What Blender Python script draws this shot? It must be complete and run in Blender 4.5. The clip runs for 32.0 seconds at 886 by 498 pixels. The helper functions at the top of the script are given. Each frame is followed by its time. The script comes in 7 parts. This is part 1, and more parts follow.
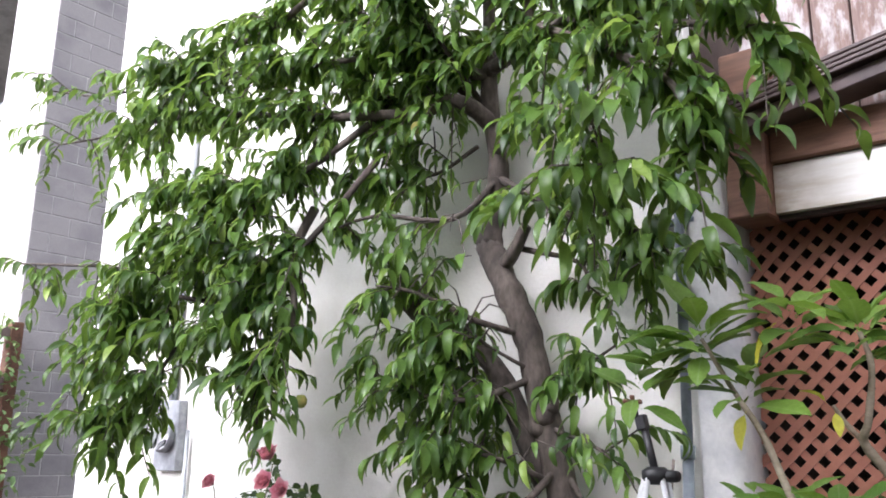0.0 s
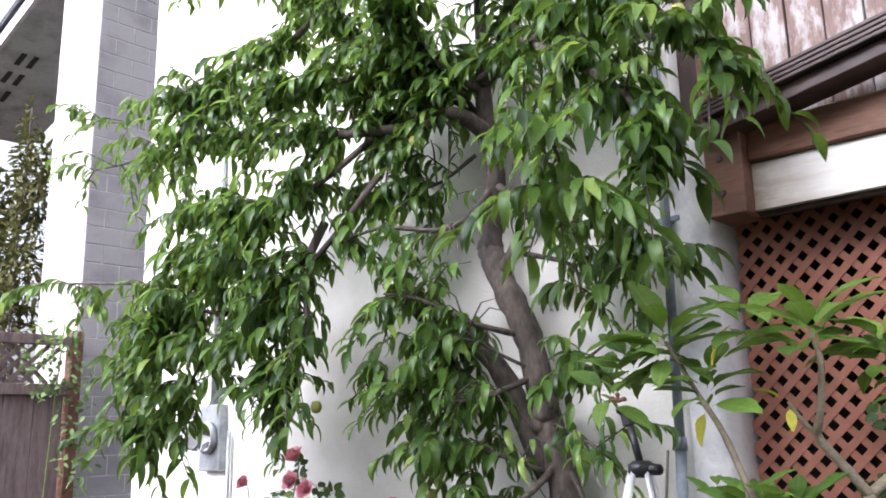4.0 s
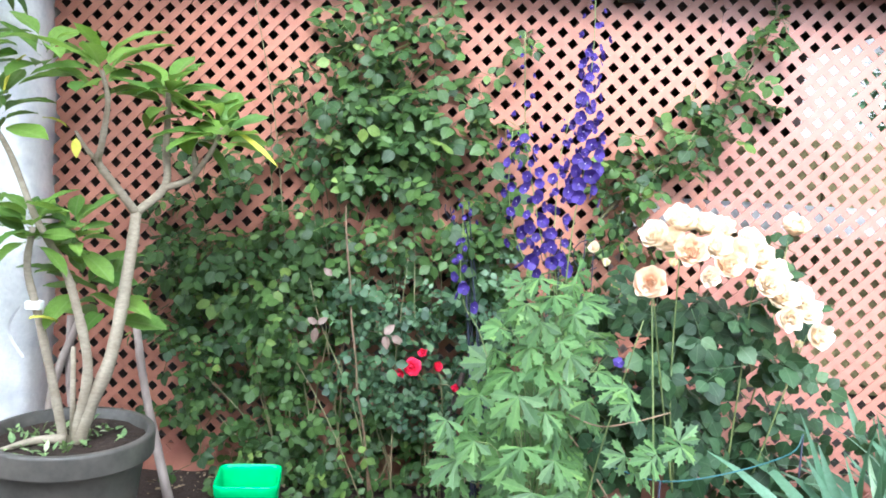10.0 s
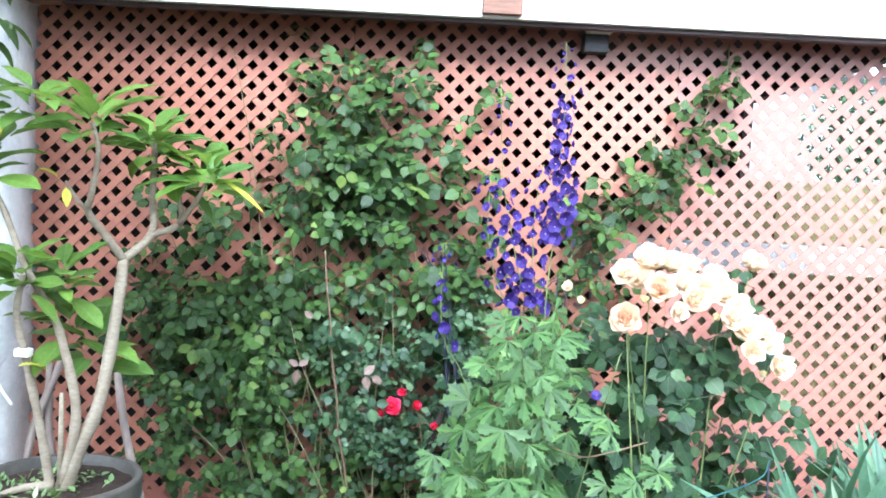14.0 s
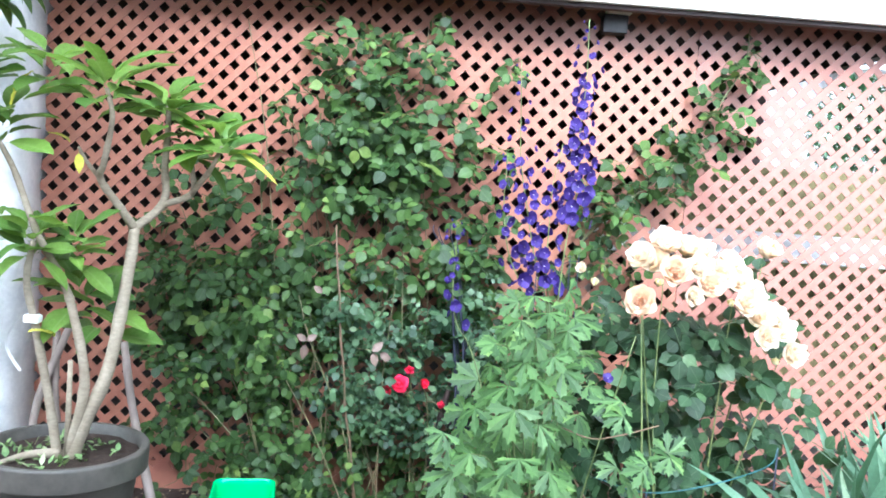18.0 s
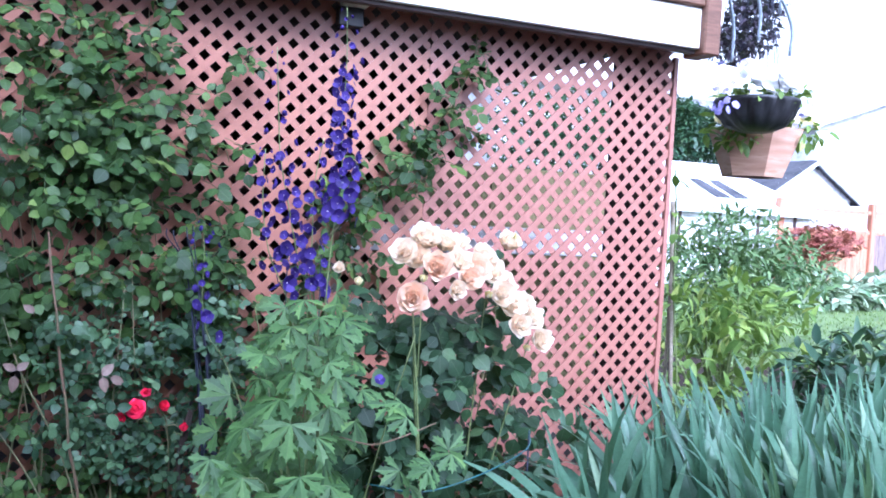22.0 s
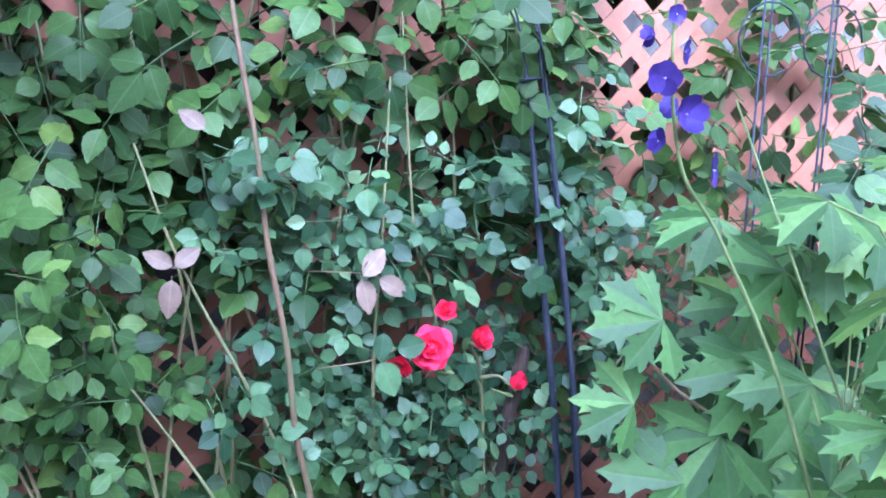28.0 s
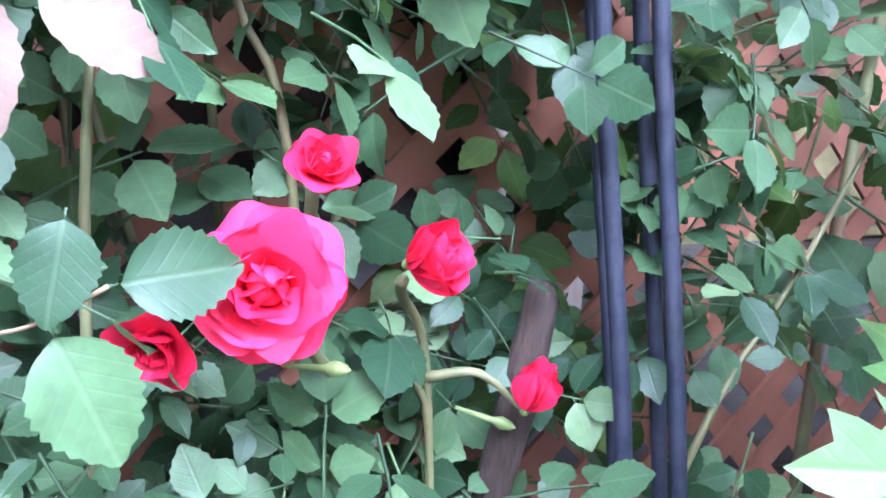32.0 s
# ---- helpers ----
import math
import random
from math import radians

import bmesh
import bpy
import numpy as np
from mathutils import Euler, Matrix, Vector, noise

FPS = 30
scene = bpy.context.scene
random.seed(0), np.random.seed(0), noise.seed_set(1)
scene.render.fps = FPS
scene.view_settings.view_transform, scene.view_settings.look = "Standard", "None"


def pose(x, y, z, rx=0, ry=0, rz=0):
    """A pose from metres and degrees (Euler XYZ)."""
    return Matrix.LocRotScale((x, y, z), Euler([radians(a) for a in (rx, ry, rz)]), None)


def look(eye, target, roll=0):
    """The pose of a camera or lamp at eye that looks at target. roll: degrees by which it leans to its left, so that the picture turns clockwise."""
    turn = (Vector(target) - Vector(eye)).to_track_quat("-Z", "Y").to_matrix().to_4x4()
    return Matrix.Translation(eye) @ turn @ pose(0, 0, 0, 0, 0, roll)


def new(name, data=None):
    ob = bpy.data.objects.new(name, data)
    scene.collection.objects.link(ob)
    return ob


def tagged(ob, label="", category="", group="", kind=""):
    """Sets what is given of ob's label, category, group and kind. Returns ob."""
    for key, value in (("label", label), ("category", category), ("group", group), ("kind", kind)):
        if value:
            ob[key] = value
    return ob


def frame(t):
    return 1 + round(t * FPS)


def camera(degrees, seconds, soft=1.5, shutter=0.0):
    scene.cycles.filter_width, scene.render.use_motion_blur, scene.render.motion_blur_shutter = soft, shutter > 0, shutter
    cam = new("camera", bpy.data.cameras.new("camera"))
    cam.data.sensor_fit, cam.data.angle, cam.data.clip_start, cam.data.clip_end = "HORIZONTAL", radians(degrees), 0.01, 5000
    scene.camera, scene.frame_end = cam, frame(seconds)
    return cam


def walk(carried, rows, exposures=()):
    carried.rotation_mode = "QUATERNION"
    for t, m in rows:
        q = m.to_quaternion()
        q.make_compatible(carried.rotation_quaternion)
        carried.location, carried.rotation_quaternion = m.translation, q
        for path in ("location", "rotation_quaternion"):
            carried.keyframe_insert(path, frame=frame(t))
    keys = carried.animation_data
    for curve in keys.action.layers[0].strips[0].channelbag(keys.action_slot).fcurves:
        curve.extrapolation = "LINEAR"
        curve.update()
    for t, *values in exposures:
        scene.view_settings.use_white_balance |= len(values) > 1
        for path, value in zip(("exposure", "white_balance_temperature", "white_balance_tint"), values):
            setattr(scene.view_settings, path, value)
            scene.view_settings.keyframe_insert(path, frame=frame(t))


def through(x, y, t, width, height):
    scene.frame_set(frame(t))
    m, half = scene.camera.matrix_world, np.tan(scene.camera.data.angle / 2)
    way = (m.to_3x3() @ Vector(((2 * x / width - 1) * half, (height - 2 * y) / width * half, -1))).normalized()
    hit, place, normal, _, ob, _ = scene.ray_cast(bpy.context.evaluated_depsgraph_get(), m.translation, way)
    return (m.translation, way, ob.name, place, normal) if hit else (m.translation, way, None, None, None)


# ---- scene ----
cam = camera(55.70, 32.0, soft=1.8)
PATH = [
    (0.0, (1.0385, -2.8817, 1.1245), (0.4170, -2.1331, 1.3554), 0.86),
    (0.5, (1.1479, -2.8886, 1.0977), (0.5121, -2.1596, 1.3514), 0.70),
    (1.0, (1.2201, -2.8827, 1.0763), (0.5698, -2.1778, 1.3597), 0.44),
    (1.5, (1.2603, -2.8885, 1.0522), (0.6005, -2.2022, 1.3584), 0.58),
    (2.0, (1.2850, -2.8955, 1.0342), (0.6170, -2.2227, 1.3522), 0.69),
    (2.5, (1.2962, -2.8934, 1.0347), (0.6191, -2.2294, 1.3519), 0.54),
    (4.5, (1.3375, -2.8548, 1.2060), (0.6823, -2.1155, 1.3613), -1.08),
    (5.0, (1.3660, -2.8508, 1.1958), (0.7746, -2.0507, 1.2962), -0.85),
    (5.5, (1.3808, -2.8563, 1.1884), (0.8563, -2.0060, 1.2319), -0.61),
    (6.0, (1.4017, -2.8617, 1.1794), (0.9300, -1.9800, 1.1682), -0.53),
    (6.5, (1.4396, -2.8727, 1.1740), (1.0189, -1.9676, 1.1123), -0.23),
    (7.0, (1.4253, -2.9151, 1.1753), (1.0769, -1.9833, 1.0734), -0.03),
    (7.5, (1.4062, -2.9582, 1.1790), (1.1330, -2.0054, 1.0466), 0.39),
    (8.0, (1.3969, -2.9875, 1.1829), (1.1957, -2.0195, 1.0334), 0.94),
    (8.5, (1.4094, -3.0088, 1.1880), (1.2717, -2.0300, 1.0365), 1.65),
    (9.0, (1.4319, -3.0303, 1.2085), (1.3543, -2.0434, 1.0670), 2.60),
    (9.5, (1.4843, -3.0375, 1.2076), (1.4464, -2.0454, 1.0876), 3.08),
    (10.0, (1.5431, -3.0589, 1.2117), (1.5235, -2.0647, 1.1066), 3.25),
    (10.5, (1.5784, -3.0721, 1.2199), (1.5668, -2.0768, 1.1240), 3.17),
    (11.0, (1.5840, -3.0788, 1.2142), (1.5741, -2.0823, 1.1308), 2.96),
    (11.5, (1.5619, -3.0943, 1.2178), (1.5601, -2.0971, 1.1435), 2.88),
    (12.0, (1.5310, -3.1130, 1.2144), (1.5406, -2.1153, 1.1471), 2.69),
    (12.5, (1.5051, -3.1301, 1.2104), (1.5241, -2.1322, 1.1471), 2.56),
    (13.0, (1.5050, -3.1420, 1.1891), (1.5238, -2.1435, 1.1366), 2.22),
    (13.5, (1.4751, -3.1495, 1.2087), (1.5044, -2.1515, 1.1538), 2.55),
    (14.0, (1.4629, -3.1587, 1.2129), (1.4957, -2.1606, 1.1611), 2.56),
    (14.5, (1.4617, -3.1638, 1.2171), (1.4933, -2.1654, 1.1685), 2.54),
    (16.5, (1.4619, -3.1572, 1.2020), (1.4875, -2.1590, 1.1477), 3.18),
    (17.0, (1.4539, -3.1555, 1.1997), (1.4822, -2.1579, 1.1366), 3.62),
    (17.5, (1.4410, -3.1476, 1.2002), (1.4719, -2.1505, 1.1305), 3.95),
    (18.0, (1.4232, -3.1362, 1.1927), (1.4573, -2.1394, 1.1207), 4.17),
    (18.5, (1.4099, -3.1023, 1.1846), (1.4423, -2.1054, 1.1123), 4.28),
    (19.0, (1.3872, -3.0464, 1.1896), (1.4189, -2.0500, 1.1108), 4.43),
    (19.5, (1.3466, -2.9769, 1.1636), (1.4033, -1.9834, 1.0643), 4.18),
    (20.0, (1.2510, -2.9446, 1.1532), (1.4539, -1.9793, 0.9887), 4.53),
    (20.5, (1.2249, -2.9152, 1.1474), (1.5462, -1.9903, 0.9443), 4.80),
    (21.0, (1.2146, -2.9307, 1.1506), (1.5978, -2.0125, 1.0501), 4.00),
    (21.5, (1.2209, -2.9387, 1.1663), (1.6193, -2.0227, 1.1186), 3.44),
    (22.0, (1.2352, -2.9650, 1.1673), (1.6320, -2.0483, 1.1202), 2.99),
    (22.5, (1.2519, -2.9157, 1.1649), (1.6474, -1.9986, 1.1146), 2.88),
    (23.0, (1.3127, -2.9289, 1.1777), (1.6784, -2.0004, 1.1140), 2.53),
    (23.5, (1.3714, -2.9229, 1.1843), (1.6831, -1.9761, 1.1050), 2.05),
    (24.0, (1.3908, -2.8649, 1.1748), (1.6363, -1.8995, 1.0875), 1.43),
    (24.5, (1.3454, -2.7544, 1.1763), (1.5423, -1.7793, 1.0744), 1.10),
    (25.0, (1.3062, -2.6260, 1.1278), (1.4722, -1.6444, 1.0337), 0.03),
    (25.5, (1.3125, -2.4982, 1.0945), (1.4583, -1.5138, 0.9962), -0.36),
    (27.5, (1.0819, -1.4894, 0.9335), (1.3580, -0.5356, 0.8150), 0.74),
    (28.0, (1.0921, -1.3151, 0.8607), (1.3822, -0.3776, 0.6683), 1.14),
    (28.5, (1.1378, -1.2143, 0.8291), (1.4256, -0.2969, 0.5541), 1.57),
    (29.0, (1.1683, -1.1647, 0.8130), (1.4683, -0.2640, 0.4989), 1.55),
    (29.5, (1.1823, -1.1223, 0.8009), (1.5121, -0.2365, 0.4747), 2.11),
    (30.0, (1.2164, -0.9785, 0.7051), (1.5758, -0.0742, 0.4747), 1.60),
    (30.5, (1.2798, -0.7791, 0.6362), (1.6368, 0.1473, 0.5169), 0.70),
    (31.0, (1.3288, -0.6284, 0.5962), (1.6855, 0.3001, 0.4925), 1.20),
    (31.5, (1.3378, -0.5714, 0.5931), (1.7244, 0.3342, 0.4186), 2.42),
    (32.0, (1.3389, -0.5678, 0.5913), (1.7388, 0.3228, 0.3751), 2.73),
]
walk(cam, [(t, look(eye, target, roll)) for t, eye, target, roll in PATH], [(0.0, 1.02, 6000, 19), (2.5, 1.0, 5950, 19), (4.5, 0.98, 5900, 19), (6.3, 1.0, 5700, 18), (7.0, 1.35, 5600, 14), (8.0, 1.82, 5500, 10), (9.0, 1.95, 5500, 9), (13.0, 2.09, 5300, 9), (17.0, 2.05, 5250, 8), (19.3, 2.0, 5350, 9), (20.4, 1.78, 5300, 10), (21.0, 1.75, 4800, 12), (22.0, 1.35, 4750, 22), (25.5, 1.1, 4600, 18), (27.5, 2.17, 4550, 18), (29.0, 2.6, 4700, 20), (30.0, 2.72, 4850, 24), (31.0, 2.8, 4950, 24), (32.0, 3.12, 4950, 22)])

# ---- light ----
world = bpy.data.worlds.new("sky")
scene.world = world
world.use_nodes = True
wn, wl = world.node_tree.nodes, world.node_tree.links
sky = wn.new("ShaderNodeTexSky")
sky.sky_type, sky.sun_disc = "NISHITA", False
sky.sun_elevation, sky.sun_rotation = radians(38), radians(192)
sky.dust_density, sky.air_density = 6.0, 1.0
haze = wn.new("ShaderNodeHueSaturation")
haze.inputs["Saturation"].default_value, haze.inputs["Value"].default_value = 0.10, 1.5
wl.new(sky.outputs[0], haze.inputs["Color"])
wl.new(haze.outputs[0], wn["Background"].inputs[0])
wn["Background"].inputs[1].default_value = 0.15
sun = new("sun", bpy.data.lights.new("sun", "SUN"))
sun.data.energy, sun.data.angle, sun.data.color = 1.25, radians(30), (1.0, 0.98, 0.95)
sun.matrix_world = look((0, 0, 0), (-0.2, 0.9, -0.72))


# ---- materials ----
def mat(name, *, rough=0.6, metal=0.0, spec=0.5):
    m = bpy.data.materials.new(name)
    m.use_nodes = True
    b = m.node_tree.nodes["Principled BSDF"]
    b.inputs["Roughness"].default_value = rough
    b.inputs["Metallic"].default_value = metal
    b.inputs["Specular IOR Level"].default_value = spec
    return m, m.node_tree.nodes, m.node_tree.links, b


def coords(n, l, scale=(1, 1, 1), world_space=True):
    mp = n.new("ShaderNodeMapping")
    mp.inputs["Scale"].default_value = scale
    if world_space:
        g = n.new("ShaderNodeNewGeometry")
        l.new(g.outputs["Position"], mp.inputs["Vector"])
    else:
        g = n.new("ShaderNodeTexCoord")
        l.new(g.outputs["Object"], mp.inputs["Vector"])
    return mp.outputs["Vector"]


def noise_node(n, l, vec, scale, detail=6.0, rough=0.6):
    t = n.new("ShaderNodeTexNoise")
    t.inputs["Scale"].default_value, t.inputs["Detail"].default_value, t.inputs["Roughness"].default_value = scale, detail, rough
    l.new(vec, t.inputs["Vector"])
    return t.outputs["Fac"]


def ramp(n, l, fac, stops):
    r = n.new("ShaderNodeValToRGB")
    e = r.color_ramp.elements
    while len(e) < len(stops):
        e.new(0.5)
    for s, (p, c) in zip(e, stops):
        s.position, s.color = p, (*c, 1)
    l.new(fac, r.inputs[0])
    return r.outputs[0]


def blend(n, l, fac, a, b, mode="MIX"):
    x = n.new("ShaderNodeMix")
    x.data_type, x.blend_type = "RGBA", mode
    for sock, v in ((x.inputs[0], fac), (x.inputs[6], a), (x.inputs[7], b)):
        if isinstance(v, (int, float)):
            sock.default_value = v
        elif isinstance(v, tuple):
            sock.default_value = (*v, 1)
        else:
            l.new(v, sock)
    return x.outputs[2]


def bump(n, l, b, fac, strength=0.3, distance=0.01):
    k = n.new("ShaderNodeBump")
    k.inputs["Strength"].default_value, k.inputs["Distance"].default_value = strength, distance
    l.new(fac, k.inputs["Height"])
    l.new(k.outputs[0], b.inputs["Normal"])


def varied(name, c1, c2, rough=0.6, metal=0.0, fine=60.0, coarse=4.0, relief=0.2, spec=0.5, stretch=(1, 1, 1), dirt=None):
    """A surface with grain and stains at two scales."""
    m, n, l, b = mat(name, rough=rough, metal=metal, spec=spec)
    v = coords(n, l, stretch)
    f, g = noise_node(n, l, v, fine), noise_node(n, l, v, coarse, 4.0)
    c = ramp(n, l, f, [(0.3, c1), (0.7, c2)])
    d = dirt or tuple(x * 0.55 for x in c1)
    k = ramp(n, l, g, [(0.45, (0, 0, 0)), (0.75, (1, 1, 1))])
    c = blend(n, l, k, c, d)
    l.new(c, b.inputs["Base Color"])
    rr = n.new("ShaderNodeMapRange")
    rr.inputs[3].default_value, rr.inputs[4].default_value = max(0.05, rough - 0.12), min(1.0, rough + 0.12)
    l.new(g, rr.inputs[0])
    l.new(rr.outputs[0], b.inputs["Roughness"])
    if relief:
        bump(n, l, b, f, relief, 0.004)
    return m


def maths(n, l, kind, a, b=0.0):
    x = n.new("ShaderNodeMath")
    x.operation = kind
    for sock, v in zip(x.inputs, (a, b)):
        if isinstance(v, (int, float)):
            sock.default_value = v
        else:
            l.new(v, sock)
    return x.outputs[0]


def fade(n, l, v, lo, hi, top):
    """From top at lo down to nothing at hi."""
    x = n.new("ShaderNodeMapRange")
    for i, q in ((1, lo), (2, hi), (3, top), (4, 0.0)):
        x.inputs[i].default_value = q
    l.new(v, x.inputs[0])
    return x.outputs[0]


def vein_lines(n, l, grain, strength):
    """Midrib and side veins from the place on the leaf: a height for the relief and a share of lighter colour."""
    at = n.new("ShaderNodeAttribute")
    at.attribute_name = "leaf_place"
    xyz = n.new("ShaderNodeSeparateXYZ")
    l.new(at.outputs["Vector"], xyz.inputs[0])
    side = maths(n, l, "ABSOLUTE", xyz.outputs[1])
    rib = fade(n, l, side, 0.008, 0.03, 1.0)
    t = maths(n, l, "FRACT", maths(n, l, "MULTIPLY", maths(n, l, "SUBTRACT", xyz.outputs[0], maths(n, l, "MULTIPLY", side, 0.85)), 8.0))
    branch = fade(n, l, maths(n, l, "ABSOLUTE", maths(n, l, "SUBTRACT", t, 0.5)), 0.02, 0.12, 0.35)
    line = maths(n, l, "MAXIMUM", rib, branch)
    return maths(n, l, "SUBTRACT", maths(n, l, "MULTIPLY", grain, 0.6), maths(n, l, "MULTIPLY", line, 0.28)), maths(n, l, "MULTIPLY", line, strength)


def foliage(name, dark, light, tip=None, rough=0.42, through=0.25, spec=0.45, sap=0.3, veins=0.0):
    """Leaf green that differs from leaf to leaf, with veins of lighter colour and light that shines through."""
    m, n, l, b = mat(name, rough=rough, spec=spec)
    oi, ge = n.new("ShaderNodeObjectInfo"), n.new("ShaderNodeNewGeometry")
    ad = n.new("ShaderNodeMath")
    ad.operation = "ADD"
    l.new(oi.outputs["Random"], ad.inputs[0]), l.new(ge.outputs["Random Per Island"], ad.inputs[1])
    fr = n.new("ShaderNodeMath")
    fr.operation = "FRACT"
    l.new(ad.outputs[0], fr.inputs[0])
    mid = tuple((a + c) / 2 for a, c in zip(dark, light))
    stops = [(0.0, dark), (0.5, mid), (0.92, light)] + ([(1.0, tip)] if tip else [])
    c = ramp(n, l, fr.outputs[0], stops)
    v = coords(n, l)
    f = noise_node(n, l, v, 90.0, 4.0)
    c = blend(n, l, 0.35, c, ramp(n, l, f, [(0.3, (0.3, 0.3, 0.3)), (0.7, (0.8, 0.8, 0.8))]), "OVERLAY")
    if veins:
        f = vein_lines(n, l, f, veins)
        c = blend(n, l, f[1], c, (0.55, 0.62, 0.38))
        f = f[0]
    l.new(c, b.inputs["Base Color"])
    bump(n, l, b, f, 0.24 if veins else 0.25, 0.003)
    tr = n.new("ShaderNodeBsdfTranslucent")
    l.new(blend(n, l, sap, c, (0.35, 0.5, 0.05)), tr.inputs["Color"])
    mx = n.new("ShaderNodeMixShader")
    mx.inputs[0].default_value = through
    l.new(b.outputs[0], mx.inputs[1]), l.new(tr.outputs[0], mx.inputs[2])
    l.new(mx.outputs[0], n["Material Output"].inputs[0])
    return m


def petal(name, c1, c2, through=0.3, rough=0.55):
    return foliage(name, c1, c2, None, rough, through, 0.25, 0.0)


STUCCO = varied("stucco", (0.79, 0.78, 0.725), (0.86, 0.85, 0.80), 0.85, fine=70, coarse=1.6, relief=0.7, dirt=(0.66, 0.635, 0.57))
POST_PAINT = varied("post_paint", (0.70, 0.70, 0.68), (0.80, 0.80, 0.78), 0.8, fine=55, coarse=7, relief=0.8, dirt=(0.50, 0.51, 0.53))
LATTICE = varied("lattice_plastic", (0.30, 0.128, 0.083), (0.375, 0.164, 0.109), 0.40, fine=30, coarse=3, relief=0.1, dirt=(0.26, 0.10, 0.07))
# copy of the lattice colour with the open end's brighter light put in
LIT_LATTICE = varied("lit_lattice_plastic", (0.285, 0.122, 0.09), (0.36, 0.164, 0.124), 0.40, fine=30, coarse=2, relief=0.1, dirt=(0.32, 0.135, 0.095))
WOOD = varied("brown_wood", (0.12, 0.055, 0.03), (0.20, 0.095, 0.055), 0.6, fine=14, coarse=3, relief=0.4, stretch=(1, 6, 6))
WHITE_BOARD = varied("white_board_paint", (0.74, 0.72, 0.66), (0.82, 0.81, 0.77), 0.55, fine=12, coarse=4, relief=0.15, stretch=(0.6, 6, 6), dirt=(0.60, 0.54, 0.44))
n, l = WHITE_BOARD.node_tree.nodes, WHITE_BOARD.node_tree.links
xyz = n.new("ShaderNodeSeparateXYZ")
l.new(coords(n, l), xyz.inputs[0])
soak = maths(n, l, "MULTIPLY", fade(n, l, xyz.outputs[0], 0.2, 0.46, 1.25), maths(n, l, "ADD", noise_node(n, l, coords(n, l, (1, 1, 2)), 9.0), 0.1))
paint = n["Principled BSDF"].inputs["Base Color"]
l.new(blend(n, l, soak, paint.links[0].from_socket, (0.16, 0.10, 0.05)), paint)
GUTTER = varied("dark_gutter", (0.05, 0.03, 0.028), (0.09, 0.055, 0.05), 0.5, fine=20, coarse=3, relief=0.1)
BLOCK = varied("concrete_block", (0.33, 0.315, 0.31), (0.44, 0.425, 0.42), 0.9, fine=120, coarse=2, relief=0.5, dirt=(0.25, 0.24, 0.25))
MORTAR = varied("mortar", (0.55, 0.54, 0.53), (0.66, 0.65, 0.64), 0.9, fine=90, coarse=5, relief=0.4)
CONDUIT = varied("painted_conduit", (0.24, 0.28, 0.32), (0.33, 0.37, 0.41), 0.5, fine=40, coarse=6, relief=0.15)
ALU = varied("aluminium", (0.78, 0.79, 0.80), (0.90, 0.91, 0.92), 0.45, 0.45, fine=50, coarse=8, relief=0.05, dirt=(0.6, 0.6, 0.6))
BLACK = varied("black_plastic", (0.012, 0.012, 0.014), (0.03, 0.03, 0.033), 0.4, fine=50, coarse=6, relief=0.1, dirt=(0.03, 0.03, 0.03))
WIRE = varied("coated_wire", (0.013, 0.015, 0.028), (0.027, 0.031, 0.052), 0.6, fine=120, coarse=30, relief=0.2, spec=0.3, dirt=(0.035, 0.036, 0.052))
POT_MAT = varied("grey_pot", (0.050, 0.047, 0.040), (0.076, 0.071, 0.061), 0.55, fine=60, coarse=5, relief=0.15, dirt=(0.13, 0.115, 0.095))
GREEN_PLASTIC = varied("green_plastic", (0.0, 0.42, 0.11), (0.01, 0.50, 0.15), 0.35, fine=30, coarse=5, relief=0.05, dirt=(0.0, 0.36, 0.10))
METER = varied("meter_metal", (0.33, 0.35, 0.37), (0.45, 0.47, 0.49), 0.45, 0.3, fine=40, coarse=6, relief=0.1)
BARK = varied("peach_bark", (0.05, 0.039, 0.032), (0.15, 0.122, 0.102), 0.9, fine=45, coarse=6, relief=1.0, stretch=(1, 1, 0.4), dirt=(0.03, 0.025, 0.022))
PALE_BARK = varied("pale_bark", (0.21, 0.175, 0.12), (0.33, 0.285, 0.21), 0.75, fine=60, coarse=9, relief=0.4, stretch=(1, 1, 2.2), dirt=(0.19, 0.15, 0.10))
CANE = varied("rose_cane", (0.10, 0.12, 0.05), (0.19, 0.17, 0.08), 0.6, fine=50, coarse=7, relief=0.2, dirt=(0.16, 0.08, 0.05))
RED_CANE = varied("old_cane", (0.17, 0.11, 0.06), (0.26, 0.16, 0.10), 0.7, fine=50, coarse=8, relief=0.4, dirt=(0.10, 0.10, 0.05))
GREEN_STEM = varied("green_stem", (0.12, 0.17, 0.05), (0.22, 0.26, 0.09), 0.6, fine=50, coarse=8, relief=0.2)
DRY_WOOD = varied("dry_wood", (0.24, 0.19, 0.16), (0.38, 0.32, 0.28), 0.85, fine=40, coarse=6, relief=0.6, stretch=(1, 1, 0.3))
RUST = varied("rusty_iron", (0.14, 0.07, 0.04), (0.26, 0.14, 0.09), 0.8, fine=90, coarse=20, relief=0.5)
HOSE = varied("garden_hose", (0.02, 0.022, 0.02), (0.045, 0.047, 0.04), 0.45, fine=60, coarse=8, relief=0.1)
TAG = varied("white_tag", (0.75, 0.75, 0.75), (0.85, 0.85, 0.85), 0.5, fine=30, coarse=9, relief=0.05, dirt=(0.7, 0.7, 0.7))
SIDING = None
m, n, l, b = mat("weathered_siding", rough=0.75)
v = coords(n, l, (1, 1, 0.35))
peel = noise_node(n, l, v, 9.0, 10.0, 0.7)
grain = noise_node(n, l, coords(n, l, (8, 8, 0.7)), 12.0)
